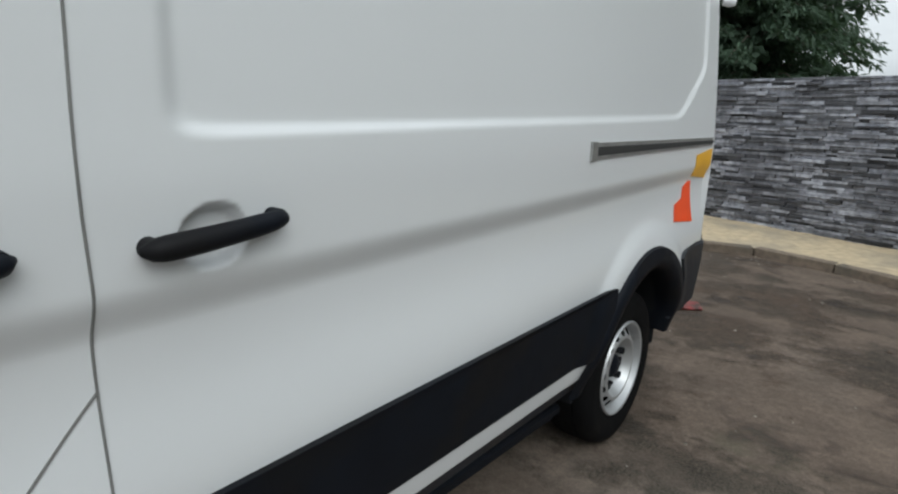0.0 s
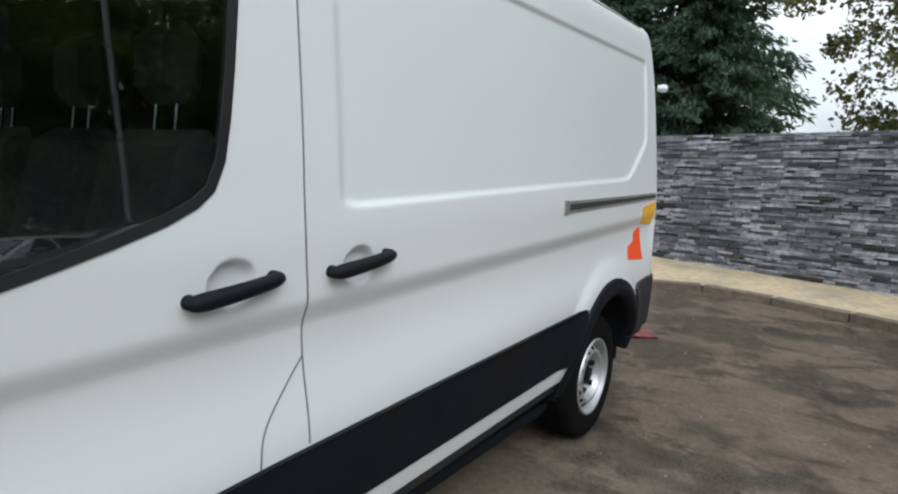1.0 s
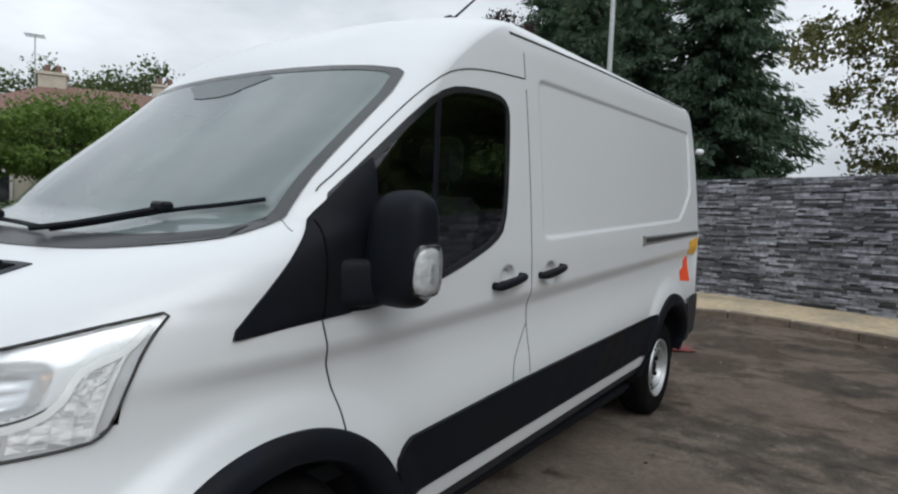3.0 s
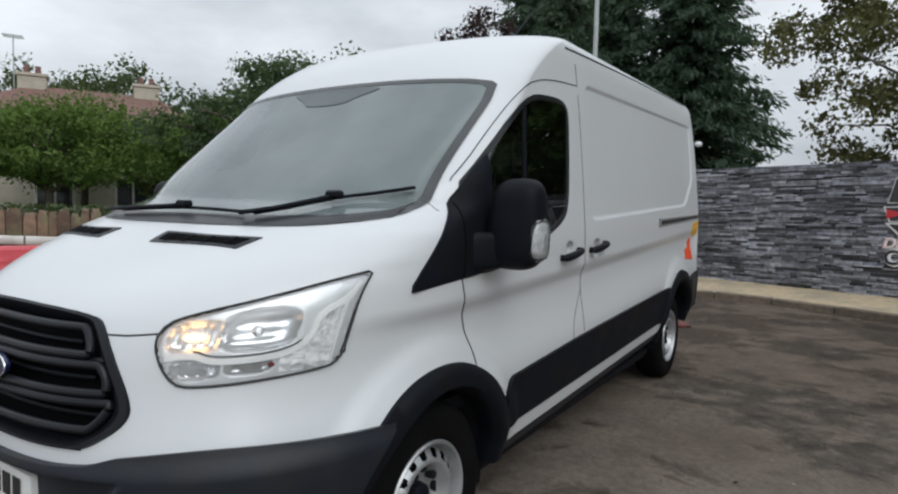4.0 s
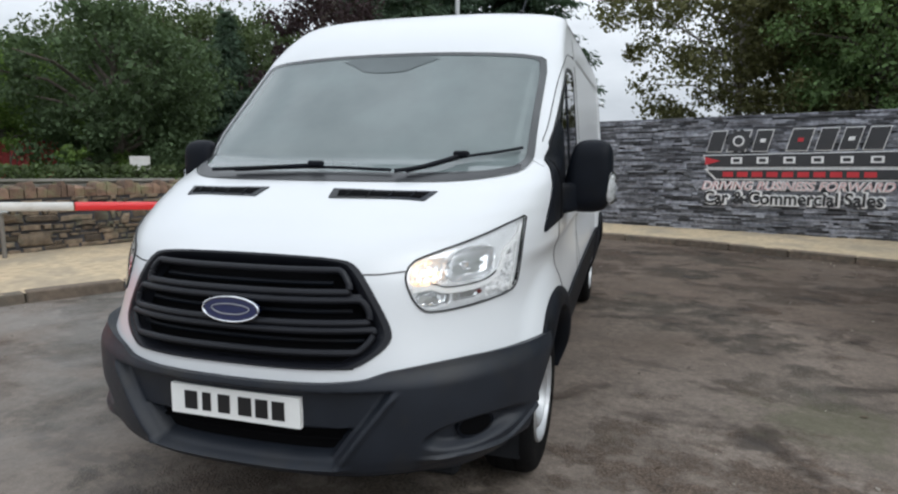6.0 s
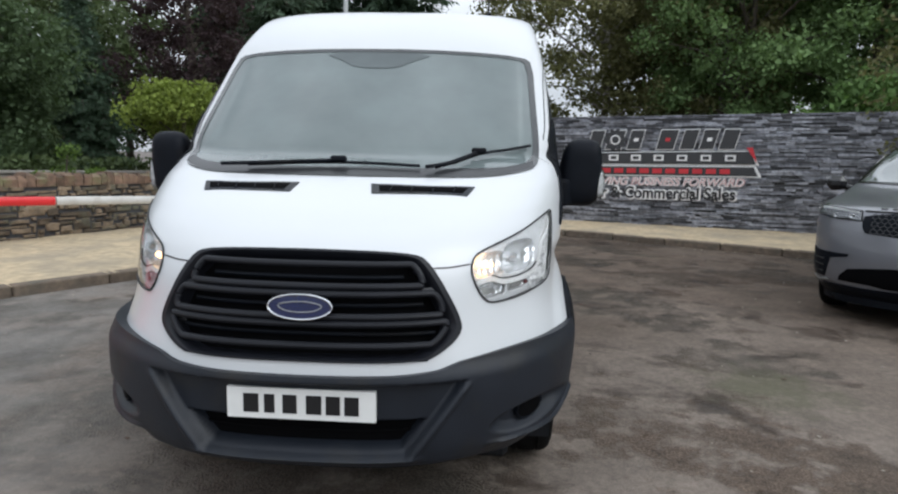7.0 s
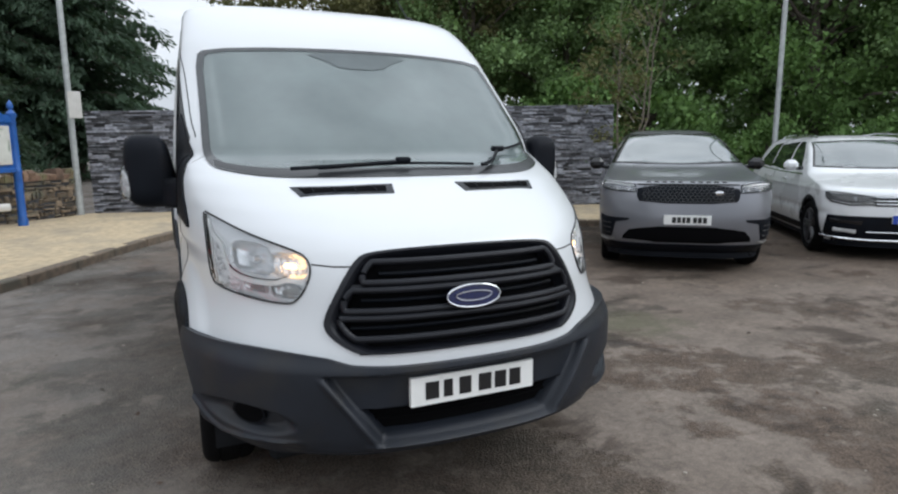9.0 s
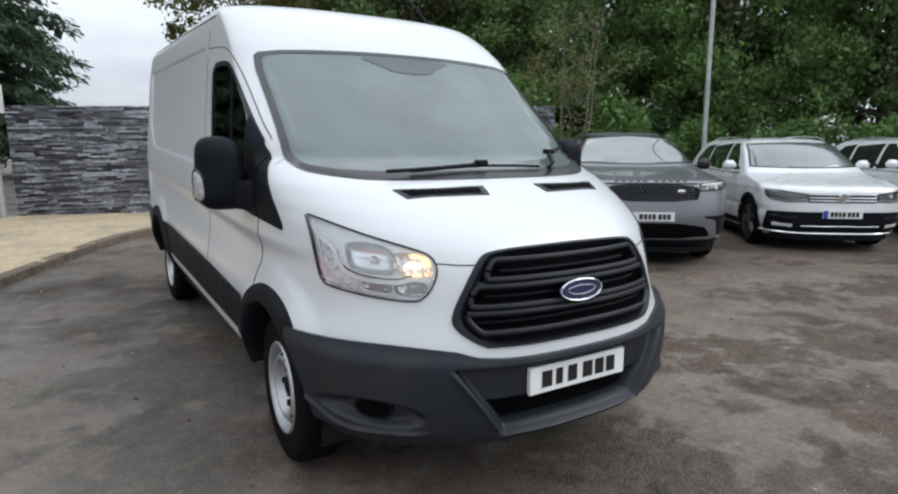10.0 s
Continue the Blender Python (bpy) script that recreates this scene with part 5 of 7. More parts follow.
def rubble_wall():
    low = Geo()
    pts = along(LOW, .25)
    left = [p + Vector((-d.y, d.x, 0)) * .28 for p, d in pts]
    n = len(pts)
    rows = [[Vector((p.x, p.y, z)) for p, _ in pts] for z in (0, .88)] + [[Vector((p.x, p.y, z)) for p in left] for z in (.88, 0)]
    low.grid(rows)
    wall = tagged(low.ob("wall_low", M_MORTAR), "low brown rubble stone wall with upright coping stones", "wall", kind="structure")
    pieces = []
    length = (n - 1) * .25
    z = .04
    while z < .84:
        h = rng.uniform(.05, .13)
        s = rng.uniform(0, .2)
        while s < length - .06:
            l = rng.choice([rng.uniform(.07, .16), rng.uniform(.14, .30), rng.uniform(.25, .52)], p=[.4, .42, .18])
            tall = h * (rng.uniform(1.5, 2.1) if rng.random() < .10 else rng.uniform(.62, 1.28))
            z0 = max(.02, z + rng.uniform(-.022, .022))
            pieces.append((s, min(s + l, length - .01), z0, min(tall, .885 - z0), rng.uniform(.005, .050)))
            s += l
        z += h
    coping, s = [], 0.0
    while s < length - .12:
        l = rng.uniform(.09, .20)
        coping.append((s, s + l, rng.uniform(.13, .23) + (.20 if s < 9.0 else 0)))  # taller upright coping at the near end
        s += l

    def at(s):
        k = min(int(s / .25), n - 2)
        a, b = pts[k][0], pts[k + 1][0]
        p = a + (b - a) * (s / .25 - k)
        d = (b - a).normalized()
        return p, d

    def stone(geo, s0, s1, z0, h, out):
        """An uneven many-sided stone with a rough, slightly domed face."""
        (a, d), (b, _) = at(s0 + .004), at(s1 - .004)
        m = Matrix.Translation(a) @ Matrix.Rotation(math.atan2((b - a).y, (b - a).x), 4, "Z")
        l, j = (b - a).length, min(h, s1 - s0) * .28
        base = [(0, 0), (l * .5, 0), (l, 0), (l, h * .5), (l, h), (l * .5, h), (0, h), (0, h * .5)]
        ring = [(x + rng.uniform(-j, j) * (.5 if k % 2 else 1) * (1 if x <= 0 else -1) * .6 + (.012 if x <= 0 else -.012 if x >= l else 0), z0 + z + rng.uniform(-j, j) * .35 + (.008 if z <= 0 else -.008 if z >= h else 0)) for k, (x, z) in enumerate(base)]
        cx, cz = l / 2, z0 + h / 2
        vs = [(x, .06, z) for x, z in ring] + [(x, -out * .55, z) for x, z in ring] + [(cx + (x - cx) * .78, -out - rng.uniform(0, .012), cz + (z - cz) * .74) for x, z in ring]
        fs = [(r * 8 + k, r * 8 + (k + 1) % 8, r * 8 + 8 + (k + 1) % 8, r * 8 + 8 + k) for r in (0, 1) for k in range(8)] + [tuple(range(16, 24))]
        geo.add([m @ Vector(p) for p in vs], fs)
    pieces.sort(key=lambda q: abs(q[0] - 13.5))
    for q in pieces[:260]:
        g = Geo()
        stone(g, *q)
        g.ob("stone", M_RUBBLE, wall, angle=50)
    g = Geo()
    for q in pieces[260:]:
        stone(g, *q)
    tagged(g.ob("stone_courses", M_RUBBLE_J, wall, angle=50), kind="stuff")
    for s0, s1, h in coping:
        (a, d), (b, _) = at(s0 + .005), at(s1 - .005)
        m = Matrix.Translation((a.x, a.y, .87)) @ Matrix.Rotation(math.atan2((b - a).y, (b - a).x), 4, "Z")
        l, w = (b - a).length, rng.uniform(-.03, .03, 8)
        g = Geo()
        rings = [[(0, -.03, 0), (l, -.03, 0), (l, .31, 0), (0, .31, 0)], [(w[0] * .4, -.04 + w[1] * .5, h * .75), (l + w[2] * .4, -.04 + w[3] * .5, h * .75), (l, .31, h * .75), (0, .31, h * .75)], [(l * .18, .0 + w[4] * .6, h + w[5]), (l * .82, .0 + w[6] * .6, h + w[7]), (l * .8, .27, h), (l * .2, .27, h)]]
        g.grid([[m @ Vector(p) for p in r] for r in rings], True)
        k = len(g.v)
        g.add([], [])
        g.f.append((k - 4, k - 3, k - 2, k - 1))
        g.m.append(0)
        g.ob("coping_stone", M_COPING, wall, angle=50)


# ---- sign on the slate wall ----
M_SIGNW = material("white_sign_letter", (0.78, 0.78, 0.78), 0.4, vary=0.05)
M_SIGNK = material("charcoal_sign_letter", (0.035, 0.035, 0.038), 0.4, vary=0.1)
M_SIGNR = material("red_sign_letter", (0.50, 0.03, 0.04), 0.4, vary=0.08)
M_SIGNP = material("faded_pink_letter", (0.62, 0.36, 0.36), 0.5, vary=0.08)


def wall_sign():
    """Plain shapes for the emblem, real words for the line below."""
    sx = lambda x: (x - 0) / .958  # plan x to along-wall
    sign = empty("wall_sign", WALL @ Matrix.Translation((0, -.02, 0)), "charcoal, white and red lettered sign fixed on slate wall", "sign")
    x0, x1 = 2.90, 6.18

    def plate(name, outline, mat, out, label=""):
        return Geo().prism(outline, Matrix.Translation((0, -out, 0)), .012, 0).ob(name, mat, sign, label)
    # slanted blocks for the name
    x = x0 + .04
    for i, w in enumerate((.33, .40, .33, .18, .42, .33, .33, .36)):
        if i != 3:
            o = [(x, 1.77), (x + w * .80, 1.77), (x + w * .80 + .10, 2.16), (x + .10, 2.16)]
            c = (sum(p[0] for p in o) / 4, sum(p[1] for p in o) / 4)
            plate("emblem_edge", [(c[0] + (a - c[0]) * 1.10, c[1] + (b - c[1]) * 1.09) for a, b in o], M_SIGNW, .016)
            b_ = plate("emblem_block", o, M_SIGNK, .026)
            if i in (2, 4, 6):
                r = .036
                Geo().prism([(c[0] + a * r * 1.3, c[1] + b * r) for a, b in ((-1, -1), (1, -1), (1.3, 1), (-.7, 1))], Matrix.Translation((0, -.034, 0)), .01).ob("emblem_opening", M_SIGNR if i == 4 else M_SIGNW, b_)
        x += w + .045
    # gear round the second block
    gx, gz = x0 + .62, 1.965
    outl = []
    for k in range(40):
        r = .24 if k % 4 in (0, 1) else .20
        outl.append((gx + r * math.cos(2 * math.pi * k / 40), gz + r * math.sin(2 * math.pi * k / 40)))
    plate("gear", outl, M_SIGNK, .030)
    plate("gear_ring", [(gx + .105 * math.cos(t), gz + .105 * math.sin(t)) for t in np.linspace(0, 2 * math.pi, 21)[:-1]], M_SIGNW, .038)
    plate("gear_hole", [(gx + .075 * math.cos(t), gz + .075 * math.sin(t)) for t in np.linspace(0, 2 * math.pi, 21)[:-1]], M_SIGNK, .044)
    plate("banner_edge", [(x0 - .03, 1.70), (x1 + .02, 1.74), (x1 + .16, 1.44), (x0 + .06, 1.44)], M_SIGNW, .018)
    plate("banner", [(x0 + .0, 1.685), (x1 - .02, 1.72), (x1 + .10, 1.46), (x0 + .08, 1.46)], M_SIGNK, .028)
    plate("banner_flash", [(x0 + .02, 1.66), (x0 + .30, 1.58), (x0 + .02, 1.50)], M_SIGNR, .036)
    for k in range(6):
        cx = x0 + .50 + k * .46
        plate("banner_mark", [(cx, 1.525), (cx + .20, 1.525), (cx + .20, 1.65), (cx, 1.65)], M_SIGNW, .036)
        plate("banner_mark_core", [(cx + .04, 1.555), (cx + .16, 1.555), (cx + .16, 1.62), (cx + .04, 1.62)], M_SIGNK, .042)
    plate("strip_edge", [(x0 + .0, 1.43), (x1 + .10, 1.43), (x1 + .22, 1.20), (x0 + .22, 1.20)], M_SIGNW, .017)
    plate("strip", [(x0 + .06, 1.405), (x1 + .06, 1.405), (x1 + .15, 1.225), (x0 + .25, 1.225)], M_SIGNK, .027)
    for k in range(10):
        cx = x0 + .36 + k * .262
        plate("strip_mark", [(cx, 1.265), (cx + .19, 1.265), (cx + .19, 1.365), (cx, 1.365)], M_SIGNR, .035)
    plate("side_flash", [(x1 - .10, 1.80), (x1 + .12, 1.48), (x1 + .02, 1.80)], M_SIGNR, .040)

    def words(text, size, x, z, mat, out, width, name, offset=0.0, shear=0.0):
        cu = bpy.data.curves.new(name, "FONT")
        cu.body, cu.size, cu.extrude, cu.offset, cu.shear = text, size, .004, offset, shear
        tmp = bpy.data.objects.new("tmp", cu)
        me = bpy.data.meshes.new_from_object(tmp)
        bpy.data.objects.remove(tmp)
        lo = min(v.co.x for v in me.vertices)
        k = width / (max(v.co.x for v in me.vertices) - lo)
        for v in me.vertices:
            v.co = (x + (v.co.x - lo) * k, -out - v.co.z, z + v.co.y)
        me.materials.append(mat)
        o = new(name, me)
        o.parent = sign
        return o
    words("DRIVING BUSINESS FORWARD", .23, x0 - .02, 1.015, M_SIGNW, .020, 3.22, "slogan_edge", .012, .25)
    words("DRIVING BUSINESS FORWARD", .23, x0 - .02, 1.015, M_SIGNP, .028, 3.22, "slogan", -.003, .25)
    words("Car & Commercial Sales", .34, x0 + .02, .74, M_SIGNW, .020, 3.06, "trade_lettering_edge", .034)
    words("Car & Commercial Sales", .34, x0 + .02, .74, M_SIGNK, .030, 3.02, "trade_lettering", .008)


wall_sign()

# ---- trees ----
M_BARK = material("grey_brown_bark", (0.085, 0.07, 0.055), 0.9, vary=0.4, scale=10, bump=0.9, bump_scale=25)
M_STEM = material("grey_brown_stem", (0.15, 0.13, 0.10), 0.85, vary=0.3, scale=12, bump=0.4)
M_BIRCH = material("pale_bark", (0.30, 0.28, 0.25), 0.85, vary=0.4, scale=8, bump=0.5, stain=(0.06, 0.05, 0.045), stain_scale=7)


def leaf_material(name, rgb, spread=0.38):
    m = material(name, rgb, 0.65, vary=0.3, scale=3, island=spread * .75, spec=0.18)
    t = m.node_tree
    b = t.nodes["Principled BSDF"]
    out = t.nodes["Material Output"]
    tr = t.nodes.new("ShaderNodeBsdfTranslucent")
    tr.inputs[0].default_value = (rgb[0] * 1.3, rgb[1] * 1.4, rgb[2] * .8, 1)
    mx = t.nodes.new("ShaderNodeMixShader")
    mx.inputs[0].default_value = 0.25
    t.links.new(b.outputs[0], mx.inputs[1])
    t.links.new(tr.outputs[0], mx.inputs[2])
    t.links.new(mx.outputs[0], out.inputs[0])
    return m


L_OAK = leaf_material("green_leaf", (0.150, 0.228, 0.092), 0.62)
L_BIRCH = leaf_material("olive_leaf", (0.125, 0.125, 0.056), 0.5)
L_FIRG = leaf_material("grey_green_needle", (0.060, 0.090, 0.058))
L_FIR = leaf_material("dark_fir_needle", (0.054, 0.086, 0.056))
L_BEECH = leaf_material("purple_leaf", (0.046, 0.030, 0.033))
L_BUSH = leaf_material("yellow_green_leaf", (0.165, 0.210, 0.044))
L_GREEN = leaf_material("fresh_green_leaf", (0.095, 0.15, 0.035))
L_HEDGE = leaf_material("hedge_leaf", (0.138, 0.228, 0.076), 0.62)
L_DEEP = leaf_material("deep_green_leaf", (0.066, 0.098, 0.048), 0.45)
L_SKY = leaf_material("dull_green_leaf", (0.074, 0.100, 0.044), 0.45)


def leaves(centres, size, rand, long=1.6, droop=0.3, along_=None):
    """Small bent leaf quads round given places."""
    n = len(centres)
    d = rand.normal(size=(n, 3))
    d[:, 2] -= droop
    if along_ is not None:
        d = d * .55 + along_ * 1.1
    d /= np.linalg.norm(d, axis=1, keepdims=True)
    u = np.cross(d, rand.normal(size=(n, 3)))
    u /= np.linalg.norm(u, axis=1, keepdims=True) + 1e-9
    s = size * rand.uniform(.6, 1.3, (n, 1))
    c = np.asarray(centres)
    v = np.stack([c - d * s * long * .5, c + u * s * .5, c + d * s * long * .5, c - u * s * .5], 1).reshape(-1, 3)
    f = np.arange(4 * n).reshape(-1, 4)
    return v, f


def leaf_mesh(name, v, f, mat):
    me = bpy.data.meshes.new(name)
    me.vertices.add(len(v))
    me.vertices.foreach_set("co", v.astype(np.float32).ravel())
    me.loops.add(f.size)
    me.loops.foreach_set("vertex_index", f.astype(np.int32).ravel())
    me.polygons.add(len(f))
    me.polygons.foreach_set("loop_start", np.arange(0, f.size, 4, dtype=np.int32))
    me.materials.append(mat)
    me.update(calc_edges=True)
    return me


def broadleaf(name, label, h, r, base, mat, bark, seed, clumps=70, per=110, leaf=.13, trunk_r=.16, spread=.55, stems=1, core=16):
    """Tapered trunk and limbs, with a crown of leaf clumps from the height base up."""
    rand = np.random.default_rng(seed)
    tree = empty(name, Matrix(), label, "tree" if h > 2.6 else "shrub")
    wood = Geo()
    cz, hz = (base + h) / 2, (h - base) / 2
    cl = []
    for k in range(clumps):
        p = rand.normal(size=3)
        p /= np.linalg.norm(p)
        q = rand.uniform(.35, 1.0) ** .6
        wob = 1 + .28 * math.sin(3.1 * p[0] + seed) * math.cos(2.7 * p[1] - seed) + .15 * math.sin(5 * p[2] + 2 * seed)
        cl.append(Vector((p[0] * r * q * wob, p[1] * r * q * wob, cz + p[2] * hz * q)))
    for s in range(stems):
        off = Vector((rand.normal() * .12 * (stems > 1), rand.normal() * .12 * (stems > 1), 0))
        top = Vector((rand.normal() * r * .12 + off.x * 6, rand.normal() * r * .12 + off.y * 6, h * .86))
        path = [off, off * .9 + Vector((rand.normal() * .05, rand.normal() * .05, h * .12)), off.lerp(top, .4) + Vector((rand.normal() * .1, rand.normal() * .1, 0)), off.lerp(top, .7), top]
        path[2].z, path[3].z = h * .38, h * .64
        tr = trunk_r / (1 if stems == 1 else 1.8)
        wood.tube(path, [tr * 1.35, tr, tr * .75, tr * .45, tr * .12], 9)
        for c in cl[s::stems][:26]:
            zf = max(.14, min(.8, (c.z - .25 * (c - off).xy.length) / h - .08))
            a = path[1].lerp(path[4], zf)
            mid = a.lerp(c, .5) + Vector((rand.normal() * .12, rand.normal() * .12, .12 * (c - a).length))
            wood.tube([a, mid, c], [tr * .38, tr * .22, tr * .06], 6)
    t = wood.ob("trunk", bark, tree, "branching trunk")
    pts, deep = [], []
    for c in cl:
        size = spread * rand.uniform(.8, 1.75) * np.array([1, 1, .72])
        for count, reach, where in ((per, 1.0, pts), (core, .62, deep)):
            d = rand.normal(size=(count, 3))
            d /= np.linalg.norm(d, axis=1, keepdims=True)
            where.append(np.array(c) + d * rand.uniform(.15, 1, (count, 1)) ** .55 * reach * size + rand.normal(size=(count, 3)) * .06 * spread)
    v, f = leaves(np.concatenate(pts), leaf, rand)
    if core:
        v2, f2 = leaves(np.concatenate(deep), spread * .34, rand, 1.3)
        v, f = np.concatenate([v, v2]), np.concatenate([f, f2 + len(v)])
    v[:, 2] = np.maximum(v[:, 2], .02)
    new("crown", leaf_mesh("crown", v, f, mat)).parent = tree
    return tree


def fir(name, label, h, r, base, mat, seed, tiers=34, leaf=.20):
    rand = np.random.default_rng(seed)
    tree = empty(name, Matrix(), label, "tree")
    wood, pts, ways, core = Geo(), [], [], []
    wood.tube([(0, 0, 0), (0, 0, h * .4), (.05, 0, h * .75), (.05, .03, h)], [.24, .18, .09, .015], 9)
    for k in range(tiers):
        z = base + (h - base) * (k / tiers) ** .95
        reach = r * (1 - (k / tiers)) ** .75 + .25
        for j in range(9):
            a = 2.4 * (j + 9 * k) + rand.normal() * .3
            l = reach * rand.uniform(.6, 1.12)
            e = Vector((l * math.cos(a), l * math.sin(a), z - .22 * l + rand.normal() * .15))
            mid = Vector((e.x * .5, e.y * .5, z + .02))
            wood.tube([(0, 0, z), mid, e], [.045, .03, .008], 5, caps=False)
            n = int(64 * l)
            t = rand.uniform(.12, 1.03, n) ** .8
            c = np.outer((1 - t) ** 2, (0, 0, z)) + np.outer(2 * t * (1 - t), mid) + np.outer(t * t, e)
            pts.append(c + rand.normal(size=(n, 3)) * np.array([.24, .24, .11]))
            m = int(5 * l) + 2
            t = rand.uniform(.05, .8, m)
            core.append(np.outer((1 - t) ** 2, (0, 0, z)) + np.outer(2 * t * (1 - t), mid) + np.outer(t * t, e) + rand.normal(size=(m, 3)) * np.array([.25, .25, .18]))
            ways.append(np.tile(np.array(((e.x / l), (e.y / l), -.45)), (n, 1)))
    wood.ob("trunk", M_BARK, tree)
    v, f = leaves(np.concatenate(pts), leaf * .72, rand, 4.4, .6, np.concatenate(ways))
    v2, f2 = leaves(np.concatenate(core), .36, rand, 1.5, .2)
    v, f = np.concatenate([v, v2]), np.concatenate([f, f2 + len(v)])
    new("crown", leaf_mesh("crown", v, f, mat)).parent = tree
    return tree


def put(tree, x, y, turn=0.0, k=1.0, z=0.0):
    tree.matrix_world = Matrix.Translation((x, y, z)) @ Matrix.Rotation(radians(turn), 4, "Z") @ Matrix.Diagonal((k, k, k, 1))
    return tree


def again(tree, x, y, turn, k=1.0):
    c = copy_thing(tree, Matrix.Translation((x, y, 0)) @ Matrix.Rotation(radians(turn), 4, "Z"))
    c.scale = (k, k, k)
    return c


def plant():
    # dark firs behind the slate wall
    f1 = put(fir("fir_tree", "tall dark green fir tree behind slate wall", 17, 4.3, 1.2, L_FIR, 3, leaf=.105), -8.9, 33.0)
    again(f1, -12.8, 31.0, 130, 1.0)
    again(f1, -13.5, 19.0, 60, .41)
    again(f1, -15.6, 21.8, 250, .42)
    f2 = put(fir("fir_tree", "broad dark evergreen tree with drooping sprays", 19, 5.2, 1.5, L_FIR, 5, 36, .125), -5.2, 34.5)
    again(f2, -13.4, 37.5, 80, 1.0)
    put(fir("fir_tree", "grey-green conifer with layered drooping sprays", 13, 3.1, .8, L_FIRG, 9, 30, .09), -9.2, 26.6)
    # purple beech past the low wall
    put(broadleaf("beech_tree", "dark purple-leaved beech tree", 9.6, 2.4, .8, L_BEECH, M_BARK, 8, 110, 170, .085, .25), -10.7, 21.4)
    # olive trees over the slate wall
    b1 = put(broadleaf("birch_tree", "airy olive-leaved birch tree behind slate wall", 10.2, 3.3, 1.7, L_BIRCH, M_BIRCH, 21, 220, 190, .070, .11, .44, core=7), 4.1, 17.2, 0, 1.08)
    again(b1, 7.4, 16.8, 95, 1.08)
    again(b1, 7.6, 20.4, 200, 1.1)
    b3 = put(broadleaf("birch_tree", "dense olive-green tree behind slate wall", 8.5, 2.6, 1.6, L_OAK, M_BARK, 24, 120, 240, .062, .12, .48), 7.2, 14.8)
    again(b3, 9.8, 13.8, 70, 1.0)
    # wood behind the parked cars: a leafy front row, a thinner row behind
    o1 = put(broadleaf("oak_tree", "dense dark green broadleaf tree behind parked cars", 10, 3.3, .9, L_OAK, M_BARK, 31, 150, 240, .072, .2, .55), 12.4, 13.2)
    o2 = put(broadleaf("oak_tree", "full green broadleaf tree with low branches", 9, 3.2, .6, L_HEDGE, M_BARK, 37, 150, 240, .072, .2, .55), 15.6, 10.0)
    again(o1, 18.0, 6.6, 40, 1.0)
    again(o2, 20.0, 2.2, 110, 1.05)
    o3 = put(broadleaf("oak_tree", "tall green broadleaf tree at back of wood", 10.5, 3.4, .6, L_OAK, M_BARK, 39, 140, 80, .11, .2, .6), 18.6, 13.6)
    for x, y, a, k in ((21.0, -3.0, 190, 1.0), (13.0, 18.2, 250, 1.1), (22.4, 8.2, 20, 1.15), (24.8, .5, 75, 1.2), (9.2, 20.5, 160, 1.1), (21.5, -8.5, 250, 1.1), (15.6, 16.6, 30, 1.15), (19.6, 12.2, 140, 1.2), (23.0, 4.6, 260, 1.25), (16.4, 12.6, 300, 1.0), (19.8, 7.6, 60, 1.05), (22.4, 1.2, 330, 1.1)):
        again(o3, x, y, a, k)
    # hedge at the foot of the wood
    hd = put(broadleaf("hedge_bush", "green hedge bush below trees", 2.2, 1.3, .1, L_HEDGE, M_BARK, 41, 60, 170, .060, .05, .30), 12.6, 9.0)
    for x, y, a, k in ((14.0, 7.4, 40, 1.0), (15.2, 5.6, 90, 1.05), (16.0, 3.4, 150, .95), (11.4, 10.4, 200, 1.05), (8.7, 12.4, 20, 1.5), (10.6, 12.3, 130, 1.7), (16.6, 1.2, 20, 1.0)):
        again(hd, x, y, a, k)
    # thin many-stemmed sapling before the wall's end
    put(broadleaf("sapling", "thin bare-stemmed sapling with sparse leaves", 5.4, 1.0, 1.5, L_BIRCH, M_STEM, 52, 26, 60, .05, .05, .24, stems=3, core=0), 7.55, 8.55)
    # gardens past the low wall
    yb = put(broadleaf("garden_bush", "yellow-green leafy garden bush behind low wall", 3.3, 1.0, 2.0, L_BUSH, M_BARK, 61, 50, 210, .06, .05, .30), -6.0, 11.0, 0, .87)
    again(yb, -4.9, 12.0, 100, .80)
    tl = put(broadleaf("garden_tree", "broad deep green tree past the low wall", 5.4, 2.5, .9, L_DEEP, M_BARK, 63, 120, 200, .07, .18, .50), -11.7, 11.6)
    again(tl, -13.8, 14.4, 80, .95)
    gb = put(broadleaf("garden_bush", "round fresh green garden shrub", 1.55, .55, .15, L_GREEN, M_BARK, 66, 24, 150, .05, .04, .17), -7.4, 9.3)
    gt = put(broadleaf("garden_tree", "spreading fresh green garden tree before house", 4.2, 2.3, 1.7, L_GREEN, M_BARK, 71, 80, 200, .064, .13, .45), -17.8, 8.3)
    again(gt, -16.3, 10.9, 120, .95)
    again(gt, -18.4, 5.4, 240, .95)
    again(gt, -15.4, 12.6, 300, 1.05)
    again(gt, -19.6, 10.2, 30, 1.12)
    again(gb, -13.3, 9.9, 60, 1.25)
    again(gb, -11.8, 10.9, 160, 1.55)
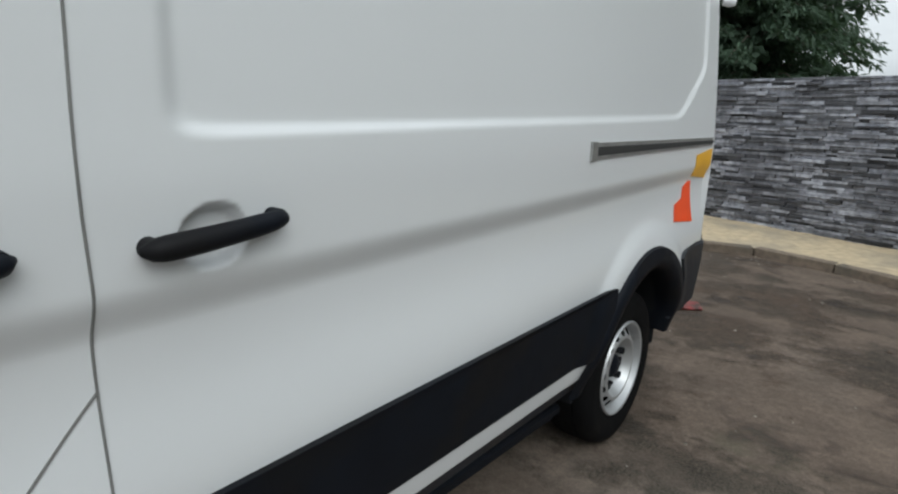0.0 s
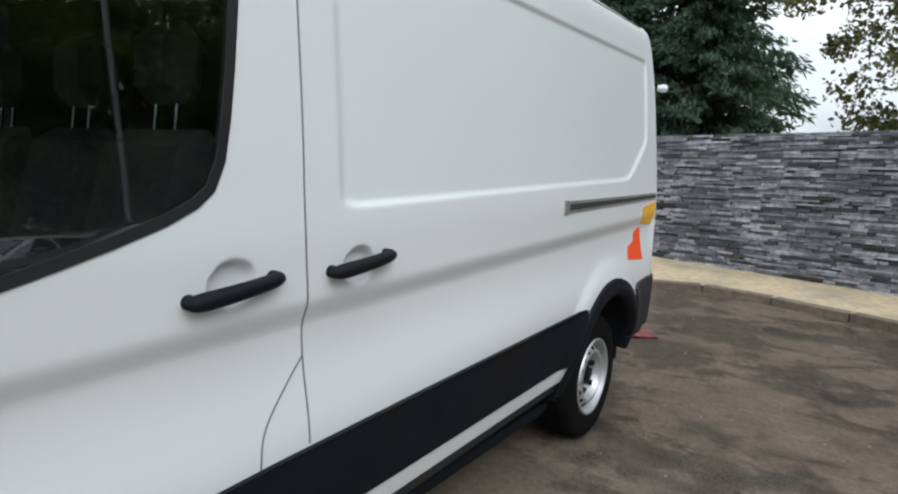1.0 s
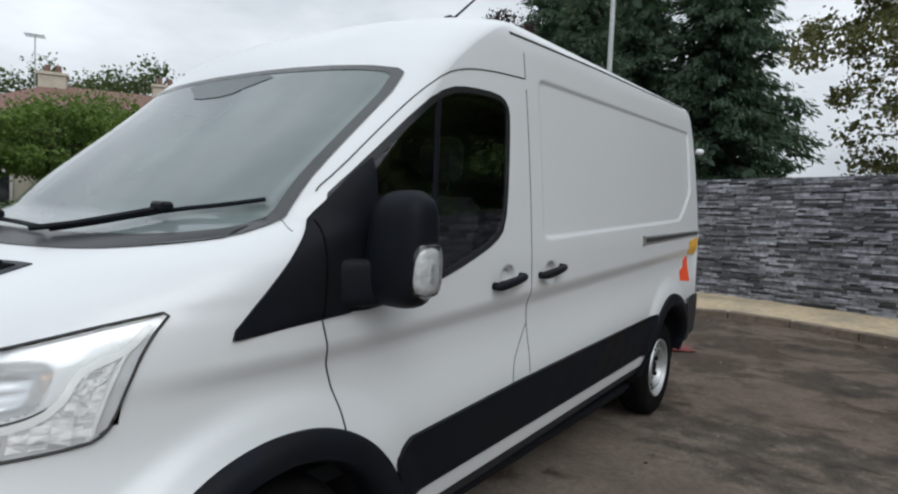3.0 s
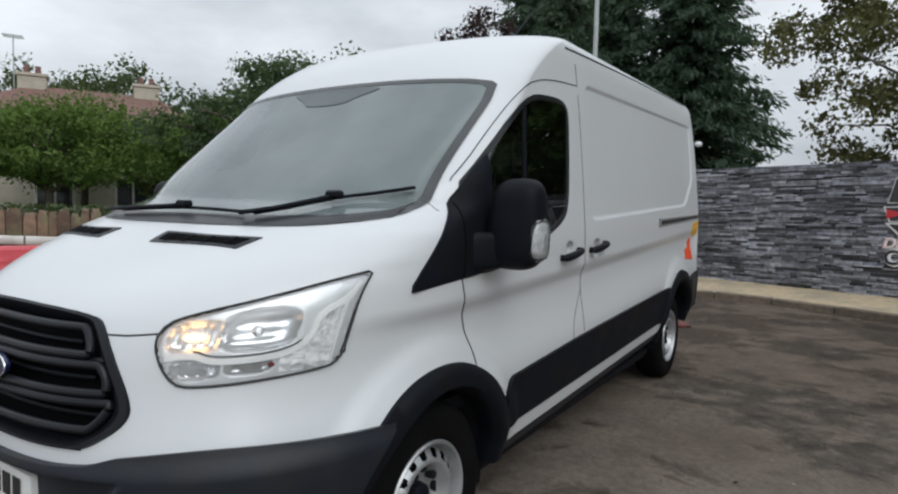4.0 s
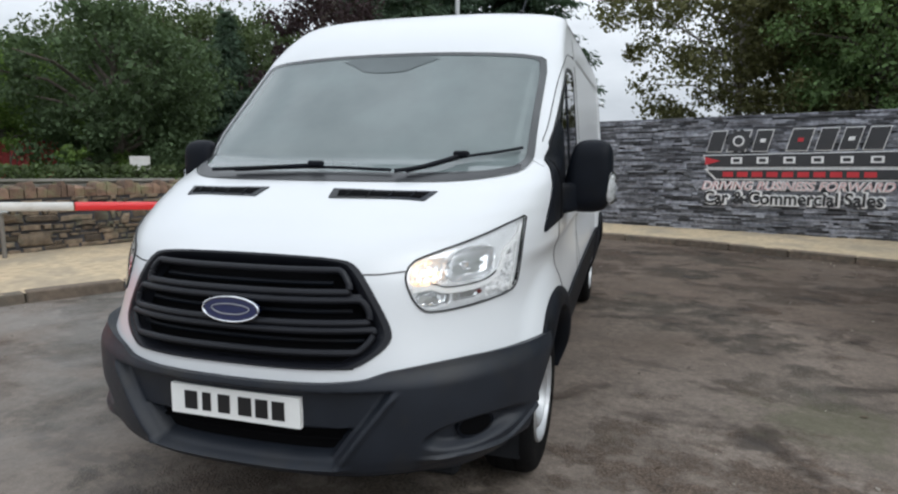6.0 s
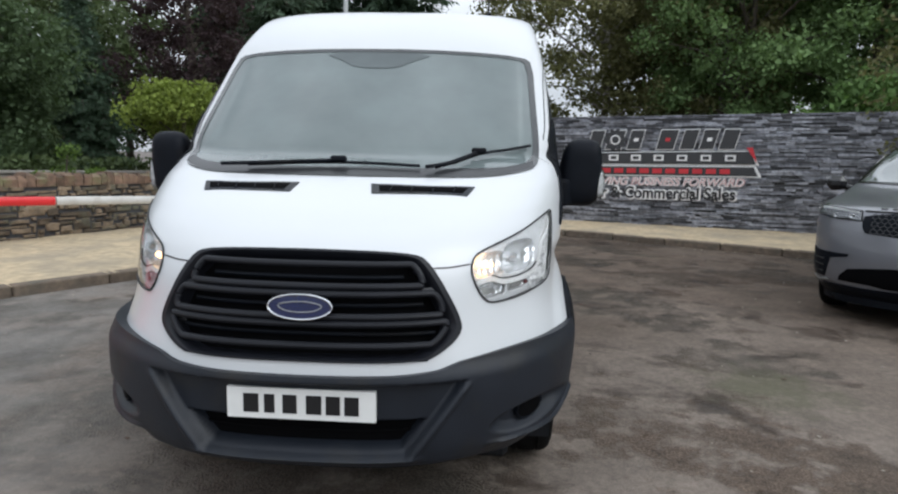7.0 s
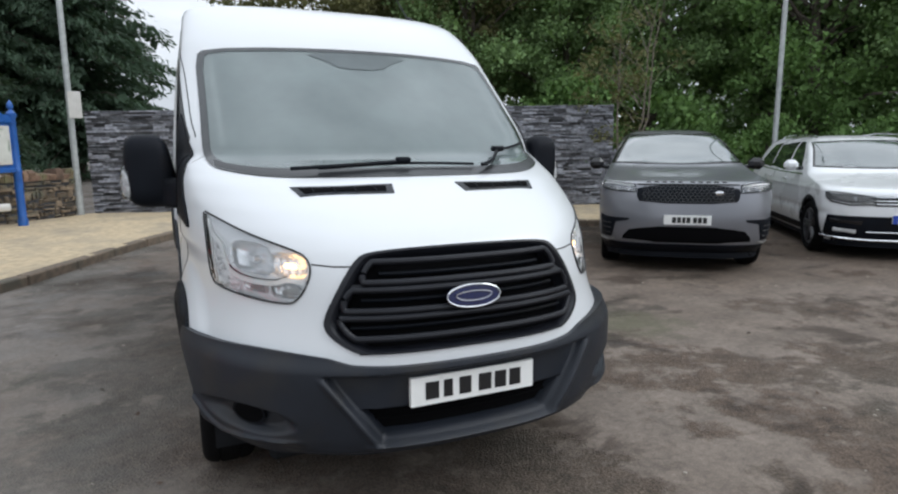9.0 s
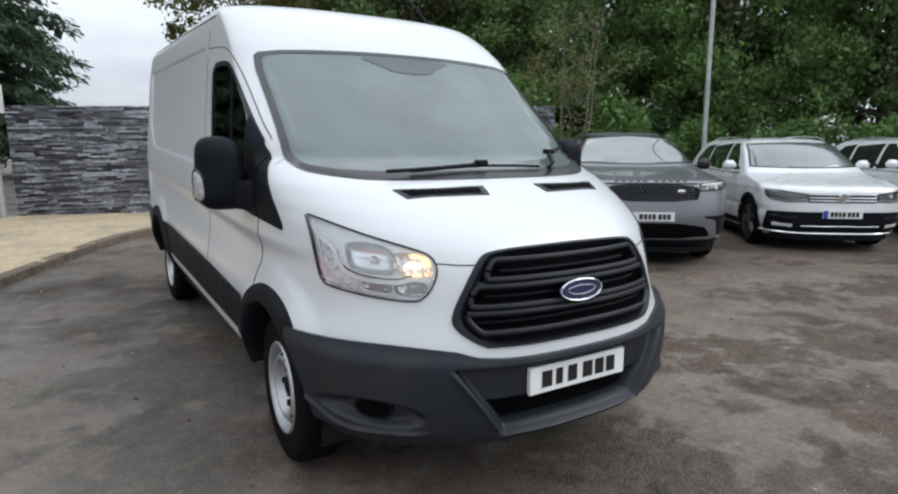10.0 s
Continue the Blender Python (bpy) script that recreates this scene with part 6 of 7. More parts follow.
    # trees on the skyline past the house
    sk = put(broadleaf("skyline_tree", "dark broadleaf tree on skyline", 11, 3.4, .6, L_SKY, M_BARK, 81, 100, 82, .150, .2, .75, core=14), -21.9, 17.4, 0, .56)
    for x, y, a, k in ((-24.9, 17.2, 40, .48), (-20.8, 18.4, 130, .66), (-19.4, 19.8, 200, .76), (-18.0, 21.3, 300, .82), (-17.4, 24.4, 90, .82), (-16.9, 27.4, 10, .88), (-32.0, 16.2, 60, .74), (-31.0, 17.7, 220, .84), (-33.4, 14.4, 20, .80), (-14.4, 16.4, 170, .50), (-16.6, 15.0, 250, .46), (-40, 10, 0, .7)):
        again(sk, x, y, a, k)


plant()


# ---- gardens, house and small things past the low wall ----
M_ROOF = material("red_brown_tile_roof", (0.17, 0.092, 0.075), 0.8, vary=0.25, scale=8, bump=0.5, bump_scale=25)
M_RENDER = material("cream_house_render", (0.42, 0.38, 0.31), 0.9, vary=0.12, scale=3)
M_REDDOOR = material("red_painted_boards", (0.36, 0.032, 0.034), 0.6, vary=0.15, scale=6)
M_DULLRED = material("dirty_dull_red_plastic", (0.20, 0.030, 0.030), 0.6, vary=0.3, scale=12, stain=(0.06, 0.03, 0.025), stain_scale=9)
M_REDPL = material("faded_red_plastic", (0.56, 0.075, 0.095), 0.5, vary=0.12, scale=4, stain=(0.70, 0.16, 0.19), stain_scale=2)
M_WHITEP = material("white_weathered_paint", (0.56, 0.55, 0.525), 0.5, vary=0.1, scale=8, stain=(0.45, 0.43, 0.40), stain_scale=4)
M_REDP = material("red_gloss_paint", (0.62, 0.025, 0.03), 0.4, vary=0.08)
M_BLUEP = material("blue_gloss_paint", (0.020, 0.095, 0.34), 0.4, vary=0.12, scale=8)
M_GALV = material("galvanised_steel", (0.40, 0.42, 0.42), 0.5, 0.5, vary=0.15, scale=12)
M_WINDOWG = material("dark_house_window", (0.02, 0.022, 0.025), 0.08, vary=0.1)
M_POSTER = material("faded_poster", (0.55, 0.56, 0.53), 0.6, vary=0.1, scale=6, stain=(0.20, 0.26, 0.18), stain_scale=4, stain_at=(0.5, 0.6))


def house():
    h = empty("house", pose(-25.2, 13.4, 0, 0, 0, 62), "cream rendered house with hipped red tile roof and chimneys", "house")
    Geo().box(-5.0, -3.5, 0, 5.0, 3.5, 4.2, .02).ob("wall", M_RENDER, h)
    g = Geo()
    e = .45
    g.add([(-5 - e, -3.5 - e, 4.15), (5 + e, -3.5 - e, 4.15), (5 + e, 3.5 + e, 4.15), (-5 - e, 3.5 + e, 4.15), (-2.2, 0, 6.0), (2.2, 0, 6.0), (-5 - e, -3.5 - e, 4.05), (5 + e, -3.5 - e, 4.05), (5 + e, 3.5 + e, 4.05), (-5 - e, 3.5 + e, 4.05)], [(0, 1, 5, 4), (1, 2, 5), (2, 3, 4, 5), (3, 0, 4), (0, 6, 7, 1), (1, 7, 8, 2), (2, 8, 9, 3), (3, 9, 6, 0), (6, 9, 8, 7)])
    roof = g.ob("roof", M_ROOF, h, smooth=False)
    for x in (-2.1, 2.1):
        c = Geo().box(x - .5, -.35, 4.6, x + .5, .35, 6.35, .02)
        c.box(x - .56, -.41, 6.35, x + .56, .41, 6.47, .01)
        ch = c.ob("chimney", M_RENDER, roof)
        Geo().tube([(x - .2, 0, 6.45), (x - .2, 0, 6.8)], [.12, .10], 10).ob("chimney_pot", M_ROOF, roof)
        Geo().tube([(x + .2, 0, 6.45), (x + .2, 0, 6.8)], [.12, .10], 10).ob("chimney_pot", M_ROOF, roof)
    for x in (-3.6, -1.2, 1.4, 3.6):
        for s in (-1, 1):
            w = Geo().box(x - .65, s * 3.5 - .06, .9, x + .65, s * 3.5 + .06, 2.3, .02).ob("window", M_WHITEP, h)
            Geo().box(x - .55, s * 3.5 - .075, 1.0, x - .04, s * 3.5 + .075, 2.2, 0).ob("pane", M_WINDOWG, w)
            Geo().box(x + .04, s * 3.5 - .075, 1.0, x + .55, s * 3.5 + .075, 2.2, 0).ob("pane", M_WINDOWG, w)
    a = Geo().tube([(-2.75, .2, 5.6), (-2.75, .2, 8.0)], .025, 6)
    aer = a.ob("television_aerial", M_GALV, h)
    for k in range(5):
        Geo().tube([(-3.1, .2 - .3 + .15 * k, 7.95), (-2.4, .2 - .3 + .15 * k, 7.95)], .014, 5).ob("aerial_element", M_GALV, aer)


house()


def far_walls():
    m = pose(-9.0, 9.6, 0, 0, 0, 40)
    g = Geo().box(-9, 0, 0, 4.6, .3, .92, .03, m)
    g.box(-9.05, -.04, .92, 4.65, .34, 1.0, .03, m)
    tagged(g.ob("wall_garden", M_GREYWALL), "grey rendered garden wall with flat coping", "wall", kind="structure")
    p = empty("gate_pillar", pose(-14.4, 14.8, 0, 0, 0, 40) @ Matrix.Diagonal((1.6, 1.6, 1.75, 1)), "grey stone gate pillar with rounded cap", "pillar")
    Geo().box(-.26, -.26, 0, .26, .26, 1.35, .03).ob("shaft", M_GREYWALL, p)
    g = Geo()
    g.lathe([(.30, 0), (.31, .06), (.26, .14), (.15, .20), (0, .22)], 20, Matrix.Translation((0, 0, 1.35)) @ Matrix.Rotation(radians(-90), 4, "Y"))
    g.ob("cap", M_GREYWALL, p)
    rand = np.random.default_rng(5)
    lawn = Geo().grid([[(x, y, .10 + .04 * noise.noise((x, y, 3))) for x in np.linspace(-34, -9.3, 26)] for y in np.linspace(3, 26, 24)])
    tagged(lawn.ob("lawn", M_GRASS), "green garden grass past the low wall", "grass", kind="stuff")
    n = 9000
    t = rand.uniform(-8.5, 4.4, n)
    c = np.stack([t, rand.uniform(.45, 1.0, n), rand.uniform(.2, 1.28, n)], 1)
    v, f = leaves(c, .085, rand)
    v = (np.c_[v, np.ones(len(v))] @ np.array(m).T)[:, :3]
    hedge = empty("garden_hedge", Matrix(), "low green clipped hedge behind garden wall", "hedge")
    new("hedge_foliage", leaf_mesh("hedge_foliage", v, f, L_SKY)).parent = hedge
    sh = empty("shed", pose(-15.2, 11.6, 0, 0, 0, 48), "small shed with red boarded doors", "shed")
    Geo().box(-1.6, 0, 0, 1.6, 2.2, 2.0, .02).ob("wall", M_GREYWALL, sh)
    Geo().grid([[(-1.8, -.25, 1.98), (1.8, -.25, 1.98)], [(-1.8, 1.1, 2.55), (1.8, 1.1, 2.55)], [(-1.8, 2.4, 1.98), (1.8, 2.4, 1.98)]]).ob("roof", M_GREYWALL, sh, smooth=False)
    for x in (-1.1, 0.0):
        d = Geo()
        for k in range(7):
            d.box(x + k * .155, -.05, .1, x + k * .155 + .148, 0, 1.9, .006)
        d.ob("door_leaf", M_REDDOOR, sh, "red boarded door")
    s = empty("garden_sign", pose(-9.9, 10.4, 0, 0, 0, 35), "small white board on a stake", "sign")
    Geo().tube([(0, 0, 0), (0, 0, 1.3)], .025, 8).ob("stake", M_BARK, s)
    Geo().box(-.22, -.03, 1.15, .22, -.01, 1.5, .004).ob("board", M_WHITEP, s)


far_walls()


def boom():
    a, b = Vector((-9.40, .10, .965)), Vector((-3.44, 9.87, .573))
    ob = empty("boom_barrier", Matrix(), "long white and red boom barrier pole on steel posts", "barrier")
    d = (b - a).normalized()
    side = Vector((-d.y, d.x, 0))
    cuts = [0, .325, .521, .650, 1.0]
    for i in range(4):
        p, q = a.lerp(b, cuts[i] + .001), a.lerp(b, cuts[i + 1] - .001)
        g = Geo()
        rows = []
        for c in (p, q):
            rows.append([c + side * (.035 * math.cos(t)) + Vector((0, 0, .062 * math.sin(t))) for t in np.linspace(0, 2 * math.pi, 13)[:-1]])
        g.grid(rows, True)
        g.add(rows[0], [tuple(range(12))])
        g.add(rows[1], [tuple(range(12))])
        g.ob("boom_section", M_REDP if i == 2 else M_WHITEP, ob, "red section" if i == 2 else "white section")
    for k in (.262, .446):
        c = a.lerp(b, k)
        post = Geo().tube([(c.x, c.y, .09), (c.x, c.y, c.z - .05)], .028, 10).ob("support_post", M_GREYWALL, ob)
        Geo().box(c.x - .06, c.y - .06, c.z - .09, c.x + .06, c.y + .06, c.z - .055, .01).ob("saddle", M_GALV, post)


boom()


def water_barrier(m):
    b = empty("plastic_barrier", m, "faded red plastic water-filled road barrier on pavement", "barrier")
    n, rows = 40, []
    for z, wd in ((.0, .20), (.10, .20), (.14, .155), (.51, .115), (.56, .14), (.70, .14), (.735, .12)):
        ring = []
        for s in (-1, 1):
            for k in range(n + 1):
                x = -1.0 + 2.0 * k / n
                rib = .035 if (.13 < z < .53 and (k // 4) % 2) else 0
                ring.append((x if s < 0 else -x, s * (wd - rib), z))
        rows.append(ring)
    g = Geo().grid(rows, True)
    m_ = len(rows[0])
    g.f.append(tuple((len(rows) - 1) * m_ + j for j in range(m_)))
    g.m.append(0)
    g.ob("shell", M_REDPL, b, smooth=False)
    for x in (-.45, .45):
        Geo().box(x - .17, -.26, 0, x + .17, .26, .11, .02).ob("foot", M_REDPL, b)
    Geo().tube([(0, 0, .725), (0, 0, .77)], .05, 12).ob("filler_cap", M_REDPL, b)
    Geo().box(.98, -.05, .1, 1.06, .05, .68, .02).ob("connector", M_REDPL, b)
    return b


wb = water_barrier(pose(-6.55, 2.35, .10, 0, 0, 72))
copy_thing(wb, pose(-7.2, .25, .10, 0, 0, 74))


def notice_board():
    a, b = Vector((-4.07, 10.36, .1)), Vector((-3.60, 11.52, .1))
    l = (b - a).length
    m = Matrix.Translation(a) @ Matrix.Rotation(math.atan2((b - a).y, (b - a).x), 4, "Z")
    nb = empty("notice_board", m, "blue painted notice board on two turned posts", "notice board")
    for x in (0, l):
        g = Geo()
        g.lathe([(.085, 0), (.085, .10), (.068, .14), (.068, .95), (.078, .98), (.078, 1.02), (.066, 1.05), (.066, 1.95), (.085, 1.98), (.085, 2.03), (.05, 2.06), (.03, 2.09), (.05, 2.13), (.055, 2.17), (.035, 2.22), (0, 2.27)], 14, Matrix.Translation((x, 0, 0)) @ Matrix.Rotation(radians(-90), 4, "Y"))
        g.ob("post", M_BLUEP, nb)
    Geo().box(.06, -.05, .98, l - .06, .06, 1.06, .01).ob("bottom_rail", M_BLUEP, nb)
    arch = [(.06, 1.86), (l - .06, 1.86), (l - .06, 1.98), (l * .78, 2.0), (l * .65, 2.10), (l * .5, 2.14), (l * .35, 2.10), (l * .22, 2.0), (.06, 1.98)]
    Geo().prism(arch, Matrix.Translation((0, -.04, 0)), .08).ob("crest", M_BLUEP, nb, "shaped blue crest board")
    Geo().box(.06, -.01, 1.06, l - .06, .05, 1.86, 0).ob("back_panel", M_BLUEP, nb)
    cs = Geo().box(.20, -.05, 1.12, l - .16, -.012, 1.80, .01).ob("display_frame", M_WHITEP, nb, "white display frame")
    Geo().box(.25, -.056, 1.17, l - .21, -.048, 1.75, 0).ob("poster", M_POSTER, cs, "faded picture poster")
    fb = empty("flower_basket", m @ Matrix.Translation((.22, -.10, .70)), "red basket with white flowers on notice board", "planter")
    Geo().box(-.14, -.09, 0, .14, .09, .20, .03).ob("basket", M_REDP, fb)
    rand = np.random.default_rng(3)
    v, f = leaves(rand.normal(size=(160, 3)) * np.array([.09, .06, .03]) + np.array([0, 0, .23]), .035, rand)
    fw = tagged(new("flowers", leaf_mesh("flowers", v, f, M_WHITEP)), kind="stuff")
    fw.parent = fb


notice_board()


def poles():
    p = empty("lamp_post", pose(-2.88, 13.22, 0), "grey steel lamp post with white back of a sign", "lamp post")
    Geo().tube([(0, 0, 0), (0, 0, 1.1), (0, 0, 7.5)], [.085, .065, .05], 12).ob("pole", M_GALV, p)
    Geo().tube([(0, -.05, 2.3), (.12, -.21, 2.3)], .012, 6).ob("sign_bracket", M_GALV, p)
    Geo().box(.0, -.225, 2.12, .24, -.21, 2.66, .004).ob("sign_plate", M_WHITEP, p, "white sign plate")
    Geo().tube([(0, 0, 7.5), (.1, -.5, 7.75), (.15, -1.1, 7.85)], .03, 8).ob("arm", M_GALV, p)
    Geo().box(.05, -1.6, 7.8, .25, -1.05, 7.9, .03).ob("lantern", M_GALV, p)
    q = empty("lamp_post", pose(10.45, 7.1, 0), "slim grey steel lamp post among parked cars", "lamp post")
    Geo().tube([(0, 0, 0), (0, 0, 1.2), (0, 0, 8.0)], [.075, .055, .045], 12).ob("pole", M_GALV, q)
    Geo().tube([(0, 0, 8.0), (-.4, -.3, 8.2)], .03, 8).ob("arm", M_GALV, q)
    Geo().box(-.95, -.55, 8.12, -.4, -.30, 8.22, .03).ob("lantern", M_GALV, q)
    # loose red lump behind the van
    r = empty("crushed_container", pose(.42, 7.35, 0, 0, 0, 25), "crushed red plastic container on asphalt", "rubbish")
    Geo().box(-.20, -.10, 0, .20, .10, .022, .009).ob("lid", M_DULLRED, r)
    Geo().box(-.12, -.14, .016, .13, .02, .045, .010, pose(0, 0, 0, 7, 5, 20)).ob("flap", M_DULLRED, r)


poles()
rubble_wall()


def litter():
    """Loose grit, pebbles and dead leaves on the asphalt."""
    rand = np.random.default_rng(77)
    g = Geo()
    for k in range(900):
        if k % 3:
            x, y = rand.uniform(-4.5, 7.5), rand.uniform(-3.0, 9.0)
        else:  # more of it lies along the kerb
            p, d = kerb_line[int(rand.integers(len(kerb_line)))]
            q = p + Vector((d.y, -d.x, 0)) * (.05 + abs(rand.normal()) * .22)
            x, y = q.x, q.y
        if abs(x) < 1.0 and 0 < y < 5.7:
            continue
        z = .012 * noise.noise((x * .35, y * .35, 0)) - .006
        r = rand.uniform(.004, .013)
        if k % 5 == 0:
            r *= 2.2
            a = rand.uniform(0, 6.3)
            c, s_ = math.cos(a) * r, math.sin(a) * r
            g.add([(x - c, y - s_, z + .004), (x + s_ * .6, y - c * .6, z + .007), (x + c, y + s_, z + .012), (x - s_ * .6, y + c * .6, z + .005)], [(0, 1, 2, 3)], 1)
        else:
            w = rand.uniform(.6, 1.3, 6)
            ring = [(x + r * w[i] * math.cos(i * 1.05), y + r * w[i] * math.sin(i * 1.05), z + r * .35) for i in range(6)]
            g.add([(x + (a - x) * .8, y + (b - y) * .8, z - .002) for a, b, _ in ring] + ring + [(x, y, z + r * .75)], [(i, (i + 1) % 6, 6 + (i + 1) % 6, 6 + i) for i in range(6)] + [(6 + i, 6 + (i + 1) % 6, 12) for i in range(6)])
    tagged(g.ob("ground_litter", [M_GRIT, M_DEADLEAF]), "pale grit, pebbles and dead leaves on asphalt", "litter", kind="stuff")


M_GRIT = material("pale_grit", (0.24, 0.215, 0.18), 0.85, vary=0.3, scale=20, island=0.5)
M_DEADLEAF = material("dead_brown_leaf", (0.07, 0.045, 0.028), 0.8, vary=0.3, island=0.5)
kerb_line = along(KERB, .1)
litter()


# ---- parked cars ----
M_GREYPAINT = material("metallic_grey_paint", (0.195, 0.200, 0.222), 0.30, 0.45, vary=0.05, scale=3, coat=0.8)
M_WHITEPAINT = material("white_car_paint", (0.74, 0.75, 0.76), 0.28, vary=0.02, scale=2, coat=0.8)
M_GLOSSK = material("gloss_black_trim", (0.012, 0.012, 0.013), 0.18, vary=0.1)
M_LAMPG = material("grey_lamp_body", (0.15, 0.155, 0.165), 0.15, 0.5, vary=0.3, scale=30)
M_PLATEB = material("blue_plate_band", (0.02, 0.06, 0.35), 0.4)


def suv(m, label, paint, style):
    """A parked sport utility car; its nose points to local -y."""
    car = empty("car", m, label, "car", "parked cars")
    rr = style == "grey"
    S = Shell(
        curve(.24, .88, .35, .94, .5, .975, .8, .985, 1.0, .98, 1.08, .955, 1.16, .905, 1.24, .86, 1.42, .775, 1.60, .655, 1.67, .60, 1.71, .50, 1.73, .38, 1.74, .15, 1.745, .02) if rr else
        curve(.24, .86, .35, .915, .5, .945, .8, .955, .95, .945, 1.03, .925, 1.12, .88, 1.30, .81, 1.48, .735, 1.56, .67, 1.61, .56, 1.635, .38, 1.65, .15, 1.655, .02),
        curve(.24, .14, .32, .05, .45, .01, .6, .0, .8, .015, .95, .05, 1.03, .10, 1.075, .20, 1.10, .34, 1.135, .60, 1.175, .88, 1.21, 1.06, 1.24, 1.16, 1.60, 1.92, 1.66, 2.06, 1.70, 2.25, 1.73, 2.6, 1.745, 3.1) if rr else
        curve(.24, .12, .32, .04, .45, .01, .6, .0, .75, .01, .86, .04, .92, .10, .96, .24, 1.0, .50, 1.05, .80, 1.10, 1.0, 1.15, 1.10, 1.50, 1.72, 1.56, 1.86, 1.61, 2.05, 1.64, 2.4, 1.655, 2.9),
        curve(.24, .46, .6, .44, .9, .42, 1.0, .38, 1.1, .33, 1.5, .26, 1.745, .3),
        curve(.24, 4.55, .6, 4.62, 1.0, 4.6, 1.2, 4.5, 1.5, 4.25, 1.6, 4.1, 1.745, 3.7), power=3.1, corner=.16,
        detail=lambda y, z: -.015 * step(.06, 0, np.abs(z - .60)) + .008 * step(.05, .0, np.abs(z - .9)))
    lift = .10 if rr else .045  # glass and doors sit higher on the grey car
    top = 1.745 if rr else 1.655
    F = S.front
    arches = ((.90, .36, .40), (3.72, .36, .40))

    def hole(x, y, z):
        h = np.zeros(x.shape, bool)
        for ay, az, ar in arches:
            h |= (np.abs(x) > .5) & (np.hypot(y - ay, z - az) < ar)
        return h
    zs = np.concatenate([np.arange(.17, .86, .03), np.arange(.86, 1.26, .011), np.arange(1.26, top - .11, .03), np.linspace(top - .11, top, 20)])
    w0, w1, tw = (1.255, 1.655, .60) if rr else (1.165, 1.555, .665)
    ws = [(-.80, w0 + .02), (-.4, w0 + .005), (0, w0), (.4, w0 + .005), (.80, w0 + .02), (tw, w1 - .02), (.3, w1 - .004), (0, w1), (-.3, w1 - .004), (-tw, w1 - .02)]
    skin_parts(S, zs, (44, 90, 8), [
        ("bonnet", paint, "", lambda x, y, z: (z > w0 - (.20 if rr else .22)) & (z < w0 - .01) & (y < 1.25) & (np.abs(x) < .86)),
        ("roof", paint, "", lambda x, y, z: z > top - .075),
        ("window_surround", M_GLOSSK if rr else paint, "gloss black window surround" if rr else "", lambda x, y, z: (z > w0 + .01) & (y > 1.2)),
        ("window_pillar", M_GLOSSK, "gloss black window pillars", lambda x, y, z: (z > 1.085 + lift) & (z < 1.505 + lift) & (y > .56 + z) & (y < 4.0) & (np.abs(x) > .5)),
        ("lower_body", M_BLACK, "black lower body", lambda x, y, z: z < (.33 if rr else .235)),
        ("body_shell", paint, "", lambda x, y, z: np.ones(x.shape, bool)),
    ], car, hole)
    Geo().box(-.80, .30, .17, .80, 4.40, .24, .03).ob("underbody", M_DARK, car, "dark underbody")
    Geo().box(-.55, .55, .20, .55, 4.30, .60, .06).ob("underbody", M_DARK, car, "dark underbody")
    S.patch(F, ws, .004, .004, 26, 16).ob("windscreen", M_CARSCREEN, car, "glossy windscreen with pale sky tone in its colour")
    S.ribbon(F, dense(ws, .05, True), .035, .007, .010, True).ob("windscreen_seal", M_GLOSSK, car, "black windscreen surround")
    for s in (1, -1):
        at = lambda y, z, off=0.0, s=s: S.side(s, y, z, off)
        for out in ([(1.62, 1.06), (2.35, 1.05), (2.36, 1.50), (2.15, 1.50), (1.95, 1.40)], [(2.44, 1.05), (3.32, 1.06), (3.30, 1.49), (2.44, 1.50)], [(3.40, 1.07), (4.02, 1.12), (4.10, 1.20), (3.75, 1.47), (3.38, 1.49)]):
            S.patch(at, [(a, b + lift) for a, b in out], .004, .004, 18, 10, flip=s < 0).ob("side_window", M_CARGLASS, car, "dark side window")
        S.ribbon(at, dense([(1.45, 1.02 + lift), (2.6, 1.025 + lift), (4.1, 1.06 + lift)], .1), .02, .006, .008).ob("window_trim", M_GLOSSK if rr else M_CHROME, car)
        for ay, az, ar in arches:
            rows = []
            for k in range(33):
                t = -.12 + (math.pi + .24) * k / 32
                rows.append([at(ay + q * math.cos(t), max(az + q * math.sin(t), .26), o) for q, o in ((ar + .045, .003), (ar + .03, .012), (ar, .010), (ar - .015, -.08))])
            Geo().grid(rows).ob("wheel_arch", paint if rr else M_BLACK, car, angle=60)
            g = Geo().grid([[Vector((s * xx, ay + (ar + .02) * math.cos(t), max(az + (ar + .02) * math.sin(t), .2))) for t in np.linspace(-.3, math.pi + .3, 20)] for xx in (.90, .55)])
            g.ob("arch_liner", M_DARK, car)
            wheel(car, pose(s * .83, ay, .36, 33 * ay, 0, 0 if s > 0 else 180), .36, .255, .24, True, "low black tyre")
        S.patch(at, [(1.36, .26), (3.26, .26), (3.26, .36), (1.36, .36)], .012, .02, 30, 3).ob("sill", M_BLACK, car)
        for y in (1.36, 2.40, 3.36):
            S.ribbon(at, [(y, .40), (y + .01, .7), (y, 1.0 + lift)], .007, .001, .004).ob("panel_seam", M_GAP, car)
        for y in (2.2, 3.15):
            Geo().tube([at(y - .10, .93 + lift, .012), at(y, .935 + lift, .028), at(y + .10, .935 + lift, .012)], .012, 8).ob("door_handle", paint, car)
        c = at(1.62, 1.10 + lift, 0)
